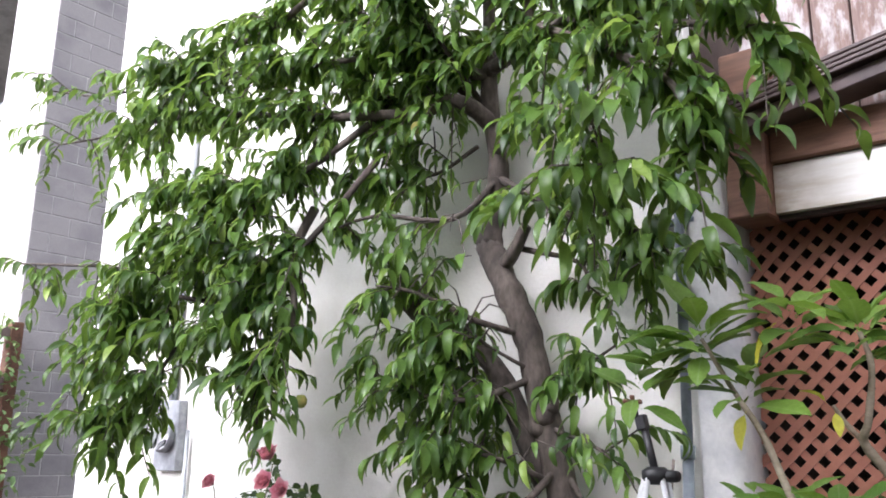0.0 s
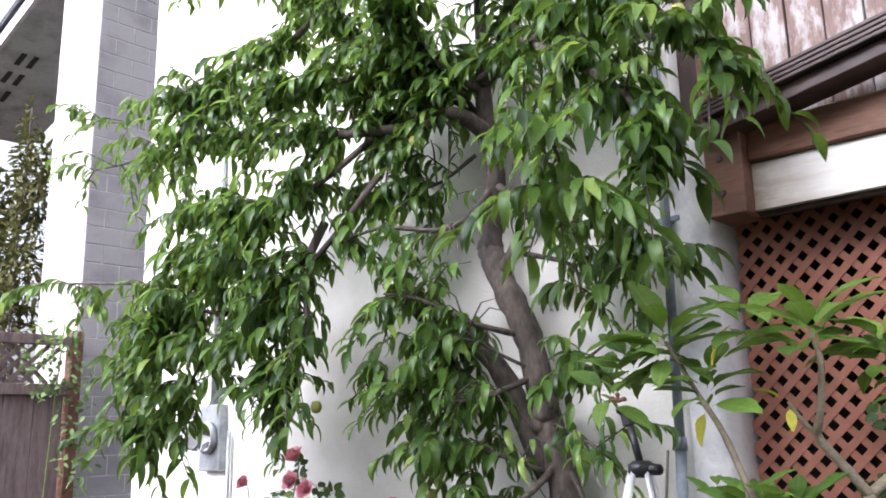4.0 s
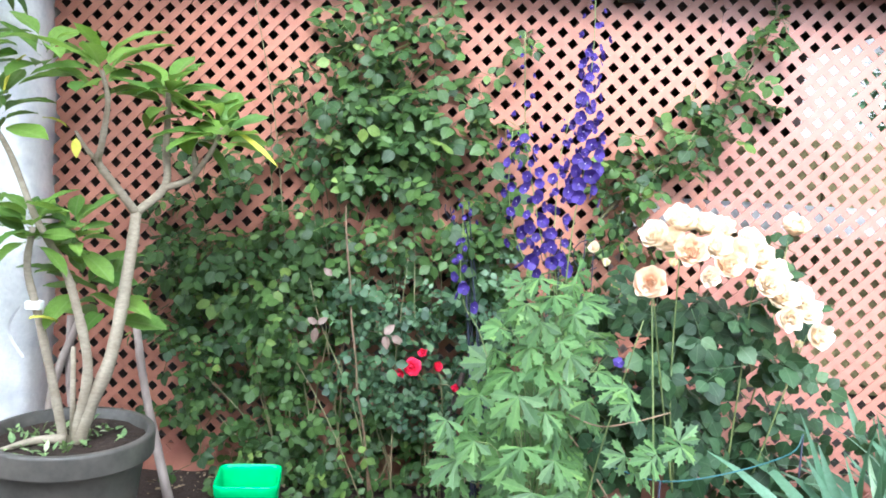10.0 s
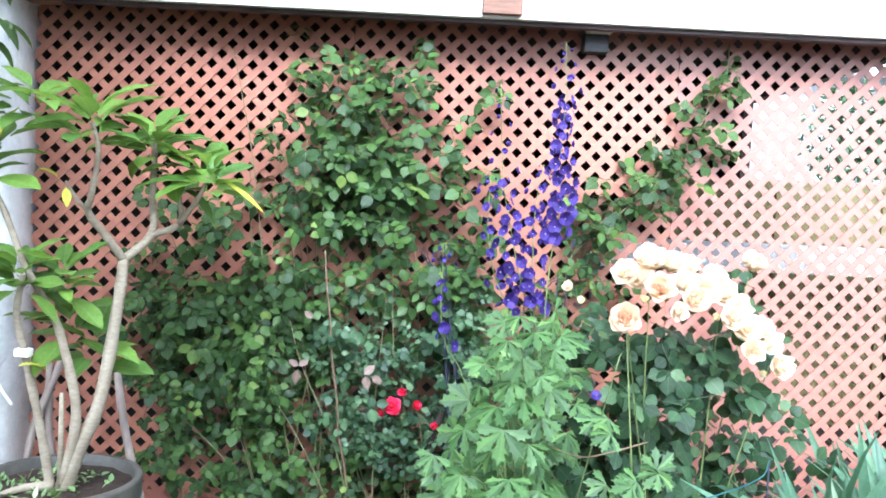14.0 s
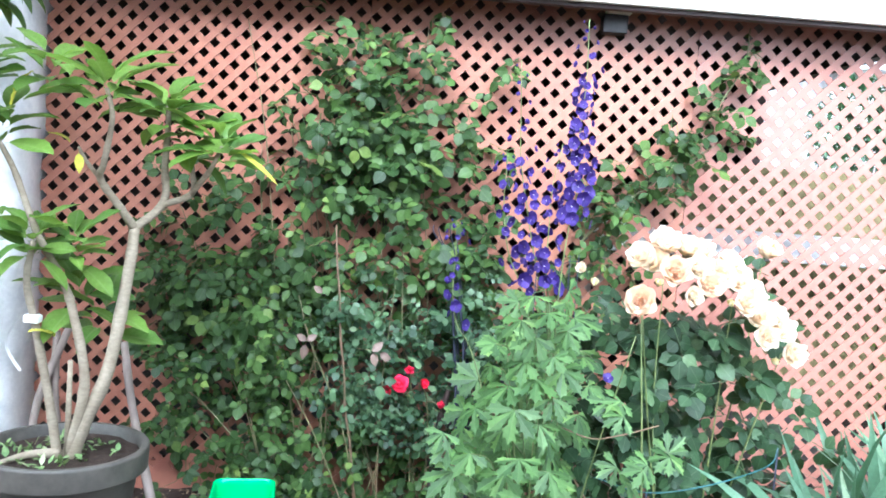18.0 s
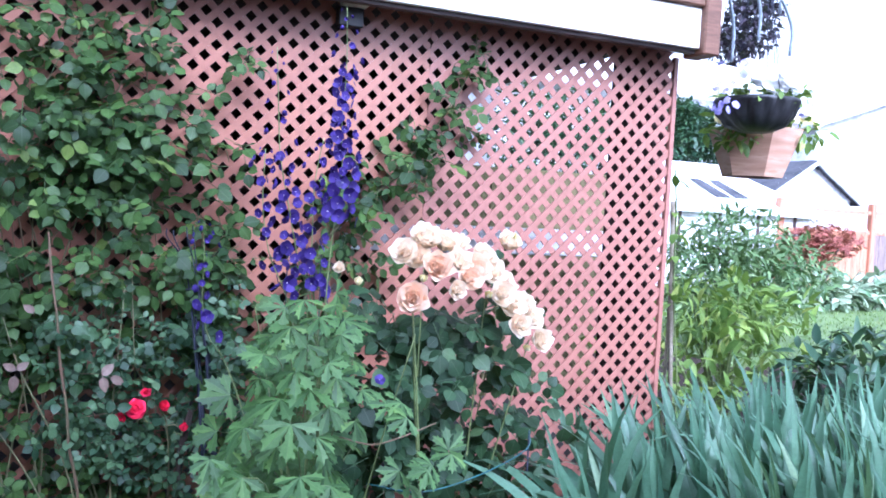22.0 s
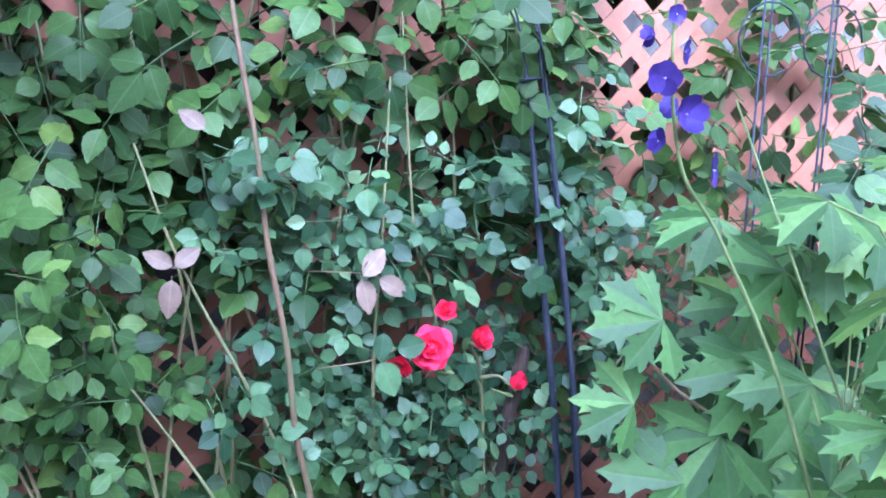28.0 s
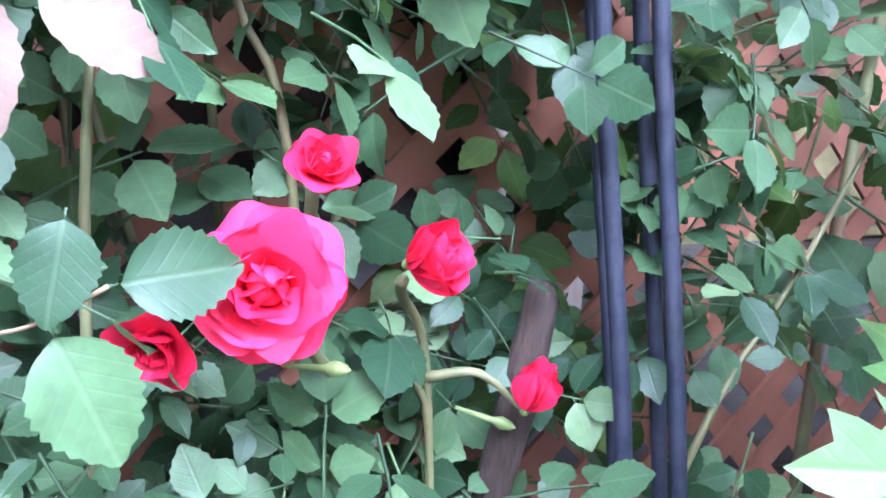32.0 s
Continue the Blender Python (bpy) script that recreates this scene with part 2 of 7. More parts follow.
woodc = ramp(n, l, grain, [(0.3, (0.13, 0.085, 0.07)), (0.7, (0.24, 0.16, 0.135))])
paint = ramp(n, l, peel, [(0.47, (0, 0, 0)), (0.56, (1, 1, 1))])
l.new(blend(n, l, paint, woodc, (0.40, 0.37, 0.36)), b.inputs["Base Color"])
bump(n, l, b, peel, 0.5, 0.004)
SIDING = m

m, n, l, b = mat("garden_soil", rough=0.95, spec=0.2)
v = coords(n, l)
f, g, h = noise_node(n, l, v, 55.0, 8.0, 0.7), noise_node(n, l, v, 2.2), noise_node(n, l, v, 14.0, 5.0)
c = ramp(n, l, f, [(0.3, (0.015, 0.010, 0.008)), (0.6, (0.045, 0.031, 0.023)), (0.8, (0.11, 0.083, 0.063))])
c = blend(n, l, ramp(n, l, g, [(0.4, (0, 0, 0)), (0.7, (0.6, 0.6, 0.6))]), c, (0.032, 0.022, 0.017))
l.new(c, b.inputs["Base Color"])
bump(n, l, b, h, 0.9, 0.03)
SOIL = m
LITTER = foliage("leaf_litter", (0.10, 0.07, 0.045), (0.34, 0.26, 0.17), (0.45, 0.38, 0.16), 0.8, 0.05, 0.2)
YELLOW_LITTER = foliage("yellow_litter", (0.30, 0.22, 0.06), (0.52, 0.45, 0.18), (0.6, 0.55, 0.3), 0.7, 0.1, 0.2)
LAWN = foliage("lawn_grass", (0.08, 0.13, 0.035), (0.15, 0.21, 0.065), (0.26, 0.27, 0.12), 0.7, 0.15, 0.2)
PEACH_LEAF = foliage("peach_leaf", (0.022, 0.058, 0.016), (0.145, 0.265, 0.05), (0.33, 0.46, 0.10), 0.34, 0.42, 0.5)
BRUG_LEAF = foliage("trumpet_leaf", (0.065, 0.15, 0.026), (0.165, 0.285, 0.045), None, 0.45, 0.36, veins=0.10)
YELLOW_LEAF = foliage("yellowed_leaf", (0.50, 0.47, 0.03), (0.62, 0.60, 0.08), None, 0.5, 0.3)
PALE_YELLOW_LEAF = foliage("pale_yellow_leaf", (0.36, 0.38, 0.10), (0.48, 0.47, 0.16), None, 0.55, 0.3)
ROSE_LEAF = foliage("rose_leaf", (0.011, 0.031, 0.008), (0.056, 0.108, 0.024), (0.135, 0.195, 0.04), 0.48, 0.16, 0.25, veins=0.05)
BLUE_ROSE_LEAF = foliage("grey_rose_leaf", (0.016, 0.044, 0.021), (0.070, 0.130, 0.056), (0.14, 0.21, 0.10), 0.45, 0.14, 0.36, veins=0.04)
NEW_LEAF = foliage("reddish_leaf", (0.15, 0.098, 0.078), (0.22, 0.152, 0.12), None, 0.5, 0.15, 0.45, 0.0, veins=0.08)
DEEP_ROSE_LEAF = foliage("deep_rose_leaf", (0.010, 0.030, 0.012), (0.036, 0.080, 0.030), (0.085, 0.145, 0.055), 0.48, 0.12, 0.32, veins=0.06)
ACO_LEAF = foliage("delphinium_leaf", (0.038, 0.094, 0.028), (0.115, 0.228, 0.062), (0.20, 0.33, 0.08), 0.46, 0.32, veins=0.05)
IRIS_LEAF = foliage("iris_leaf", (0.036, 0.095, 0.052), (0.105, 0.205, 0.12), (0.22, 0.32, 0.185), 0.42, 0.20)
SHRUB_LEAF = foliage("shrub_leaf", (0.08, 0.15, 0.028), (0.22, 0.32, 0.06), (0.42, 0.47, 0.13), 0.5, 0.3)
PALE_SHRUB_LEAF = foliage("pale_shrub_leaf", (0.12, 0.21, 0.08), (0.27, 0.39, 0.15), (0.45, 0.52, 0.30), 0.5, 0.25)
DARK_LEAF = foliage("dark_leaf", (0.012, 0.038, 0.018), (0.045, 0.095, 0.042), (0.11, 0.17, 0.08), 0.45, 0.1, 0.35)
HOSTA_LEAF = foliage("variegated_leaf", (0.07, 0.14, 0.06), (0.38, 0.44, 0.30), (0.6, 0.63, 0.5), 0.5, 0.15)
SOFT_LEAF = foliage("soft_shrub_leaf", (0.05, 0.10, 0.035), (0.13, 0.21, 0.075), (0.24, 0.31, 0.14), 0.55, 0.2)
CONIFER = foliage("conifer_green", (0.055, 0.06, 0.022), (0.14, 0.135, 0.05), (0.25, 0.20, 0.085), 0.7, 0.1, 0.2)
PLUM_LEAF = foliage("purple_leaf", (0.015, 0.012, 0.022), (0.05, 0.035, 0.055), None, 0.5, 0.1)
MAPLE_LEAF = foliage("red_maple_leaf", (0.14, 0.03, 0.025), (0.28, 0.08, 0.06), None, 0.6, 0.15)
RED_PETAL = petal("red_petal", (0.78, 0.012, 0.06), (0.90, 0.035, 0.12), 0.28, 0.6)
APRICOT = petal("apricot_petal", (0.91, 0.64, 0.43), (0.95, 0.78, 0.60), 0.42)
CREAM = petal("cream_petal", (0.93, 0.76, 0.55), (0.96, 0.87, 0.71), 0.42)
PINK_PETAL = petal("pink_petal", (0.74, 0.26, 0.33), (0.88, 0.48, 0.52), 0.3)
PURPLE = petal("purple_petal", (0.026, 0.012, 0.115), (0.085, 0.05, 0.27), 0.3, 0.5)
LILAC = petal("lilac_petal", (0.32, 0.28, 0.68), (0.50, 0.45, 0.82), 0.25)
WHITE_PETAL = petal("white_petal", (0.80, 0.80, 0.78), (0.88, 0.88, 0.86), 0.25)
YELLOW_PETAL = petal("yellow_petal", (0.80, 0.68, 0.28), (0.88, 0.82, 0.55), 0.25)
EYE_PETAL = petal("flower_eye", (0.16, 0.12, 0.26), (0.55, 0.50, 0.62), 0.1)
FRUIT = varied("young_peach", (0.22, 0.28, 0.06), (0.36, 0.38, 0.10), 0.75, fine=90, coarse=20, relief=0.1, dirt=(0.42, 0.30, 0.10))
PLANTER_WOOD = varied("planter_wood", (0.40, 0.22, 0.13), (0.66, 0.44, 0.32), 0.6, fine=10, coarse=5, relief=0.3, stretch=(1, 1, 7), dirt=(0.30, 0.14, 0.08))
FENCE_WOOD = varied("grey_fence_wood", (0.17, 0.12, 0.115), (0.25, 0.19, 0.18), 0.85, fine=16, coarse=3, relief=0.4, stretch=(6, 6, 0.8))
RED_FENCE = varied("red_fence_stain", (0.42, 0.16, 0.09), (0.52, 0.23, 0.14), 0.75, fine=16, coarse=3, relief=0.3, stretch=(6, 6, 0.8))
ROOF_TILE = varied("dark_shingle", (0.045, 0.045, 0.055), (0.09, 0.09, 0.10), 0.9, fine=40, coarse=2, relief=0.5)
WHITE_ROOF = varied("white_sheet_roof", (0.72, 0.74, 0.76), (0.82, 0.84, 0.86), 0.4, fine=20, coarse=2, relief=0.1)
PALE_SIDING = varied("pale_siding", (0.60, 0.60, 0.60), (0.70, 0.70, 0.70), 0.7, fine=20, coarse=2, relief=0.1)
PINKISH = varied("pinkish_stucco", (0.54, 0.49, 0.485), (0.65, 0.60, 0.59), 0.85, fine=40, coarse=1.5, relief=0.4, dirt=(0.62, 0.55, 0.55))
SOFFIT = varied("grey_soffit", (0.50, 0.52, 0.52), (0.60, 0.62, 0.62), 0.7, fine=20, coarse=3, relief=0.1)
OLIVE = varied("olive_cloth", (0.115, 0.095, 0.036), (0.18, 0.155, 0.065), 0.85, fine=60, coarse=6, relief=0.3)
PALE_SHEET = varied("pale_sheet", (0.70, 0.70, 0.70), (0.82, 0.82, 0.82), 0.6, fine=30, coarse=5, relief=0.2)
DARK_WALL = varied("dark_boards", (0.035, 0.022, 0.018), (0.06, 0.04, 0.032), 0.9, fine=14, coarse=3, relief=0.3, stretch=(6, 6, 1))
m, n, l, b = mat("meter_glass", rough=0.08)
b.inputs["Transmission Weight"].default_value = 1.0
b.inputs["Base Color"].default_value = (0.9, 0.93, 0.95, 1)
GLASS = m


# ---- tools ----
def basis(ob):
    w = ob.matrix_basis.copy()
    while ob.parent:
        w = ob.parent.matrix_basis @ ob.matrix_parent_inverse @ w
        ob = ob.parent
    return w


def attach(ob, parent):
    ob.parent = parent
    ob.matrix_parent_inverse = basis(parent).inverted()
    return ob


def thing(name, at, label, category, group="", kind=""):
    ob = new(name)
    ob.empty_display_size = 0.1
    ob.matrix_basis = Matrix.Translation(at)
    return tagged(ob, label, category, group, kind)


def mesh(name, verts, faces, material, smooth=False):
    me = bpy.data.meshes.new(name)
    me.from_pydata([tuple(p) for p in verts], [], faces)
    me.materials.append(material)
    if smooth:
        me.shade_smooth()
    return me


def part(name, me, parent=None, label="", kind="", m=None):
    """One mesh object, under a thing or a part; the mesh is in world coordinates unless a pose m is given."""
    ob = new(name, me)
    if m is not None:
        ob.matrix_basis = m
    if parent is not None:
        attach(ob, parent)
    return tagged(ob, label, "", "", kind)


class Soup:
    """Faces gathered into one mesh."""

    def __init__(self):
        self.v, self.f = [], []

    def add(self, verts, faces):
        o = len(self.v)
        self.v.extend(tuple(p) for p in verts)
        self.f.extend([tuple(i + o for i in q) for q in faces])
        return self

    def box(self, lo, hi, m=None, bevel=0.0):
        c = [Vector((x, y, z)) for x in (lo[0], hi[0]) for y in (lo[1], hi[1]) for z in (lo[2], hi[2])]
        q = [(0, 1, 3, 2), (4, 6, 7, 5), (0, 4, 5, 1), (2, 3, 7, 6), (0, 2, 6, 4), (1, 5, 7, 3)]
        if bevel:
            bm = bmesh.new()
            vs = [bm.verts.new(p) for p in c]
            for k in q:
                bm.faces.new([vs[i] for i in k])
            bmesh.ops.bevel(bm, geom=list(bm.edges), offset=bevel, segments=1, affect="EDGES", profile=0.5)
            bm.verts.index_update()
            c, q = [v.co.copy() for v in bm.verts], [tuple(v.index for v in f.verts) for f in bm.faces]
            bm.free()
        if m is not None:
            c = [m @ p for p in c]
        return self.add(c, q)

    def tube(self, pts, radii, sides=8, caps=True):
        pts = [Vector(p) for p in pts]
        if isinstance(radii, (int, float)):
            radii = [radii] * len(pts)
        rings, n0 = [], None
        for i, p in enumerate(pts):
            d = (pts[min(i + 1, len(pts) - 1)] - pts[max(i - 1, 0)]).normalized()
            if n0 is None:
                n0 = d.orthogonal().normalized()
            n0 = (n0 - d * n0.dot(d)).normalized()
            b0 = d.cross(n0)
            rings.append([p + (n0 * math.cos(a) + b0 * math.sin(a)) * radii[i] for a in (2 * math.pi * k / sides for k in range(sides))])
        fs = [(i * sides + k, i * sides + (k + 1) % sides, (i + 1) * sides + (k + 1) % sides, (i + 1) * sides + k) for i in range(len(pts) - 1) for k in range(sides)]
        if caps:
            fs += [tuple(range(sides))[::-1], tuple((len(pts) - 1) * sides + k for k in range(sides))]
        return self.add([v for r in rings for v in r], fs)

    def lathe(self, prof, at=(0, 0, 0), seg=32, m=None):
        vs = [Vector((r * math.cos(a), r * math.sin(a), z)) for r, z in prof for a in (2 * math.pi * k / seg for k in range(seg))]
        vs = [(m @ p if m is not None else p + Vector(at)) for p in vs]
        fs = [(i * seg + k, i * seg + (k + 1) % seg, (i + 1) * seg + (k + 1) % seg, (i + 1) * seg + k) for i in range(len(prof) - 1) for k in range(seg)]
        return self.add(vs, fs)

    def mesh(self, name, material, smooth=False):
        return mesh(name, self.v, self.f, material, smooth)


def spline(pts, steps=5):
    """A smooth line through the points."""
    p = [Vector(q) for q in pts]
    p = [p[0] * 2 - p[1]] + p + [p[-1] * 2 - p[-2]]
    out = []
    for i in range(1, len(p) - 2):
        for k in range(steps):
            t = k / steps
            a, b0, c0, d = p[i - 1], p[i], p[i + 1], p[i + 2]
            out.append(0.5 * (2 * b0 + (c0 - a) * t + (2 * a - 5 * b0 + 4 * c0 - d) * t * t + (3 * b0 - a - 3 * c0 + d) * t ** 3))
    return out + [p[-2]]


def taper(r0, r1, k):
    return [r0 + (r1 - r0) * i / (k - 1) for i in range(k)]


def knotted(r, seed, amount=0.12):
    g = random.Random(seed)
    return [x * (1 + g.uniform(-amount, amount)) for x in r]


LEAF_PLACE, keep = {}, []


# leaf shapes: the stalk at the origin, the blade along +x, its face up +z, length 1
def strip_leaf(width, segs=5, droop=0.25, fold=0.25, peak=0.4, stalk=0.08):
    v, f = [], []
    for i in range(segs + 1):
        t = i / segs
        w = width * (math.sin(math.pi * min(1, max(0.0, t) ** (math.log(0.5) / math.log(peak)))) ** 0.8 if 0 < t < 1 else 0.02)
        x, z = stalk + t * (1 - stalk), -droop * t * t
        v += [(x, -w / 2, z + fold * w / 2), (x, 0, z), (x, w / 2, z + fold * w / 2)]
    for i in range(segs):
        a = i * 3
        f += [(a, a + 3, a + 4, a + 1), (a + 1, a + 4, a + 5, a + 2)]
    v += [(0, -0.012, 0), (0, 0.012, 0)]
    f.append((len(v) - 2, 1, len(v) - 1))
    return v, f


def toothed_leaf(width, teeth=6, droop=0.2, fold=0.2, bite=0.06, peak=0.42, point=0.96):
    """An oval leaf with a pointed tip and saw teeth."""
    k = teeth * 2
    rise = point * peak / (1 - peak)
    top = peak ** rise * (1 - peak) ** point
    v = [(0.1 + 0.9 * i / k, 0, -droop * (i / k) ** 2) for i in range(k + 1)]
    f = []
    for s in (1, -1):
        o = len(v)
        for i in range(k + 1):
            t = i / k
            w = width / 2 * t ** rise * (1 - t) ** point / top if 0 < t < 1 else 0.0
            w *= 1 + (bite if i % 2 else -bite)
            v.append((0.1 + 0.9 * t + (0.015 if i % 2 else 0), s * w, -droop * t * t + fold * w + 0.02 * math.sin(9 * t + s) + (0.003 if i % 2 else 0)))
        for i in range(k):
            q = (i, i + 1, o + i + 1, o + i)
            f.append(q if s > 0 else q[::-1])
    v += [(0, -0.015, 0), (0, 0.015, 0)]
    f.append((len(v) - 2, 0, len(v) - 1))
    keep.append(v)
    LEAF_PLACE[id(v)] = [(p[0], p[1]) for p in v]
    return v, f


def compound_leaf(leaflets=5, seed=0, teeth=4, width=0.72):
    """A rose leaf: a stalk with a leaflet at its tip and pairs beside it."""
    g = random.Random(seed)
    s = Soup()
    s.tube([(0, 0, 0), (0.35, 0, 0.02), (0.62, 0, 0)], [0.012, 0.009, 0.006], 4, False)
    where = [(0.0, 0.0)] * len(s.v)
    spots = [(0.6, 0, 0.44)] + [(0.56 - 0.27 * (i // 2), (66 + g.uniform(-12, 12)) * (1 if i % 2 else -1), 0.38 - 0.05 * (i // 2)) for i in range(leaflets - 1)]
    for x, ang, size in spots:
        v, f = toothed_leaf(width + g.uniform(-0.08, 0.08), teeth, g.uniform(0.05, 0.35), g.uniform(0.0, 0.25), 0.045, 0.45, 1.08)
        m = pose(x, 0, 0, g.uniform(-24, 24), g.uniform(-14, 24), ang) @ Matrix.Scale(size * g.uniform(0.85, 1.12), 4)
        s.add([m @ Vector(p) for p in v], f)
        where += LEAF_PLACE[id(v)]
    keep.append(s.v)
    LEAF_PLACE[id(s.v)] = where
    return s.v, s.f


def palmate_leaf(seed=0, lobes=5, broad=0.0):
    """A hand-shaped leaf: wedge lobes that meet below the middle, each cut into pointed teeth."""
    g = random.Random(seed)
    s, where, bend = Soup(), [], g.uniform(0.12, 0.32)
    for i in range(lobes):
        a = (i - (lobes - 1) / 2) * (215 / lobes) + g.uniform(-5, 5)
        m = pose(0, 0, 0, g.uniform(-4, 4), g.uniform(-4, 6), a) @ Matrix.Scale((1.0 - 0.10 * abs(i - (lobes - 1) / 2)) * g.uniform(0.92, 1.06), 4)
        edge = [(0.20, 0.075), (0.37, 0.112), (0.46, 0.112), (0.56, 0.18), (0.69, 0.315), (0.655, 0.205), (0.70, 0.16), (0.79, 0.195), (0.90, 0.225), (0.845, 0.115), (0.92, 0.06)]
        for sd in (1, -1):
            rim = [(x * g.uniform(0.96, 1.04), (w + broad * min(x, 0.62 * (1.2 - x) + 0.1)) * g.uniform(0.85, 1.12)) for x, w in edge]
            half = [(0.0, 0.0), (0.35, 0.0), (0.7, 0.0), (1.04, 0.0)] + rim[::-1]
            vs = [m @ Vector((x, sd * w, -bend * x * x + 0.05 * w)) for x, w in half]
            n = len(half)
            s.add(vs, [tuple(range(n)) if sd > 0 else tuple(range(n))[::-1]])
            where += half
    keep.append(s.v)
    LEAF_PLACE[id(s.v)] = where
    return s.v, s.f


def arching_leaf(width, bend, fold, twist, segs=6):
    """A narrow leaf that leaves its twig level and arches over until it hangs."""
    v, f = [], []
    x = z = 0.0
    for i in range(segs + 1):
        t = i / segs
        a = bend * t ** 0.8
        if i:
            x += math.cos(a) / segs
            z -= math.sin(a) / segs
        w = width * (max(0.0, math.sin(math.pi * t ** 0.82)) ** 0.75 * (1 - 0.25 * t) if 0 < i < segs else 0.03)
        up = fold * w / 2
        lean = twist * t
        for u in (-1, 0, 1):
            v.append((x + abs(u) * up * math.sin(a), u * w / 2 * math.cos(lean), z + abs(u) * up * math.cos(a) + u * w / 2 * math.sin(lean)))
    for i in range(segs):
        a = i * 3
        f += [(a, a + 3, a + 4, a + 1), (a + 1, a + 4, a + 5, a + 2)]
    return v, f


def place(p, d, size, roll=0.0):
    """A pose at p whose x axis points along d, with its z axis as far up as it goes, rolled, and scaled."""
    d = Vector(d).normalized()
    side = Vector((0, 0, 1)).cross(d)
    side = side.normalized() if side.length > 1e-4 else Vector((0, 1, 0))
    up = d.cross(side)
    r = Matrix((d, side, up)).transposed().to_4x4()
    return Matrix.Translation(p) @ r @ Matrix.Rotation(roll, 4, "X") @ Matrix.Scale(size, 4)


def facing(p, d, n, size, roll=0.0):
    """A pose at p whose z axis points along n and whose x axis points along d as far as it goes."""
    n = Vector(n).normalized()
    d = Vector(d)
    d = d - n * d.dot(n)
    d = d.normalized() if d.length > 1e-4 else n.orthogonal().normalized()
    r = Matrix((d, n.cross(d), n)).transposed().to_4x4()
    return Matrix.Translation(p) @ r @ Matrix.Rotation(roll, 4, "X") @ Matrix.Scale(size, 4)


def leaves(parent, shapes, spots, material, pieces=300, name="leaf", joined="foliage", label="", smooth=True):
    """Leaves at the poses given. The ones nearest the garden path (least y) are objects of their own, the rest one mesh."""
    spots = sorted(spots, key=lambda m: m[1][3])
    own = [mesh(name, v, f, material, smooth) for v, f in shapes]
    where = [LEAF_PLACE.get(id(v), [(0.0, 1.0)] * len(v)) for v, f in shapes]
    for me, uv in zip(own, where):
        me.attributes.new("leaf_place", "FLOAT2", "POINT").data.foreach_set("vector", np.array(uv, dtype=np.float32).ravel())
    for i, m in enumerate(spots[:pieces]):
        part(name, own[i % len(own)], parent, "", "", m)
    rest = spots[pieces:]
    if rest:
        vs, fs, uvs, o = [], [], [], 0
        arr = [(np.array(v), f, np.array(uv)) for (v, f), uv in zip(shapes, where)]
        for i, m in enumerate(rest):
            v, f, uv = arr[i % len(arr)]
            mm = np.array(m)
            vs.append(v @ mm[:3, :3].T + mm[:3, 3])
            uvs.append(uv)
            fs.extend([tuple(k + o for k in q) for q in f])
            o += len(v)
        me = mesh(joined, np.concatenate(vs), fs, material, smooth)
        me.attributes.new("leaf_place", "FLOAT2", "POINT").data.foreach_set("vector", np.concatenate(uvs).astype(np.float32).ravel())
        part(joined, me, parent, label, "stuff")


def unit(g, up=0.0):
    while True:
        v = Vector((g.uniform(-1, 1), g.uniform(-1, 1), g.uniform(-1, 1)))
        if 0.05 < v.length < 1:
            v.normalize()
            v.z += up
            return v.normalized()


def rose_bloom(size, rows, seed, cup=0.55, width=1.15):
    """A full rose: rings of broad cupped petals that open outwards and curl at the rim. The bloom faces +z and is about 2 sizes wide."""
    g = random.Random(seed)
    out = []
    for r in range(rows):
        t = (r + 0.5) / rows
        for i in range(5):
            a = 2 * math.pi * (i + 0.5 * (r % 2)) / 5 + g.uniform(-0.25, 0.25)
            w, h = size * (0.45 + (width - 0.45) * t), size * (0.78 + 0.20 * t) * g.uniform(0.92, 1.06)
            lean0, lean1 = radians(2 + 62 * t * cup), radians(-30 + 215 * t * cup) * g.uniform(0.9, 1.1)
            ph, wave = g.uniform(0, 6), g.uniform(0.03, 0.075) * size
            rr, zz = size * 0.05 * t, 0.0
            vs, fs, nu, nv = [], [], 8, 6
            for iv in range(nv + 1):
                q = iv / nv
                half = w / 2 * math.sqrt(max(0.03, 1 - (2 * (0.04 + 0.86 * q) ** 1.4 - 1) ** 2))
                th = lean0 + (lean1 - lean0) * q
                if iv:
                    rr += h / nv * math.sin(th)
                    zz += h / nv * math.cos(th)
                for iu in range(nu + 1):
                    u = iu / nu * 2 - 1
                    bend = (1 - 0.75 * t) * 0.55 + 0.14
                    wob = wave * q * q * math.sin(3.2 * u + ph)
                    back = 0.17 * h * q ** 3 * u * u
                    vs.append(Vector((rr - back * math.sin(th) - bend * half * u * u * math.cos(th * 0.5) + wob, half * u, zz - back * math.cos(th) + bend * 0.35 * half * u * u * math.sin(th) + wob)))
            for iv in range(nv):
                for iu in range(nu):
                    c0 = iv * (nu + 1) + iu
                    fs.append((c0, c0 + 1, c0 + nu + 2, c0 + nu + 1))
            m = Matrix.Rotation(a, 4, "Z")
            out.append(([m @ p for p in vs], fs))
    return out


def aim(p, d, size=1.0):
    """A pose at p whose z axis points along d."""
    return Matrix.Translation(p) @ Vector(d).to_track_quat("Z", "Y").to_matrix().to_4x4() @ Matrix.Scale(size, 4)


# ---- ground and walls ----
def axis(near, lo, hi, step, far):
    return [-q for q in far[::-1]] + list(np.arange(lo, hi, step)) + [hi] + far


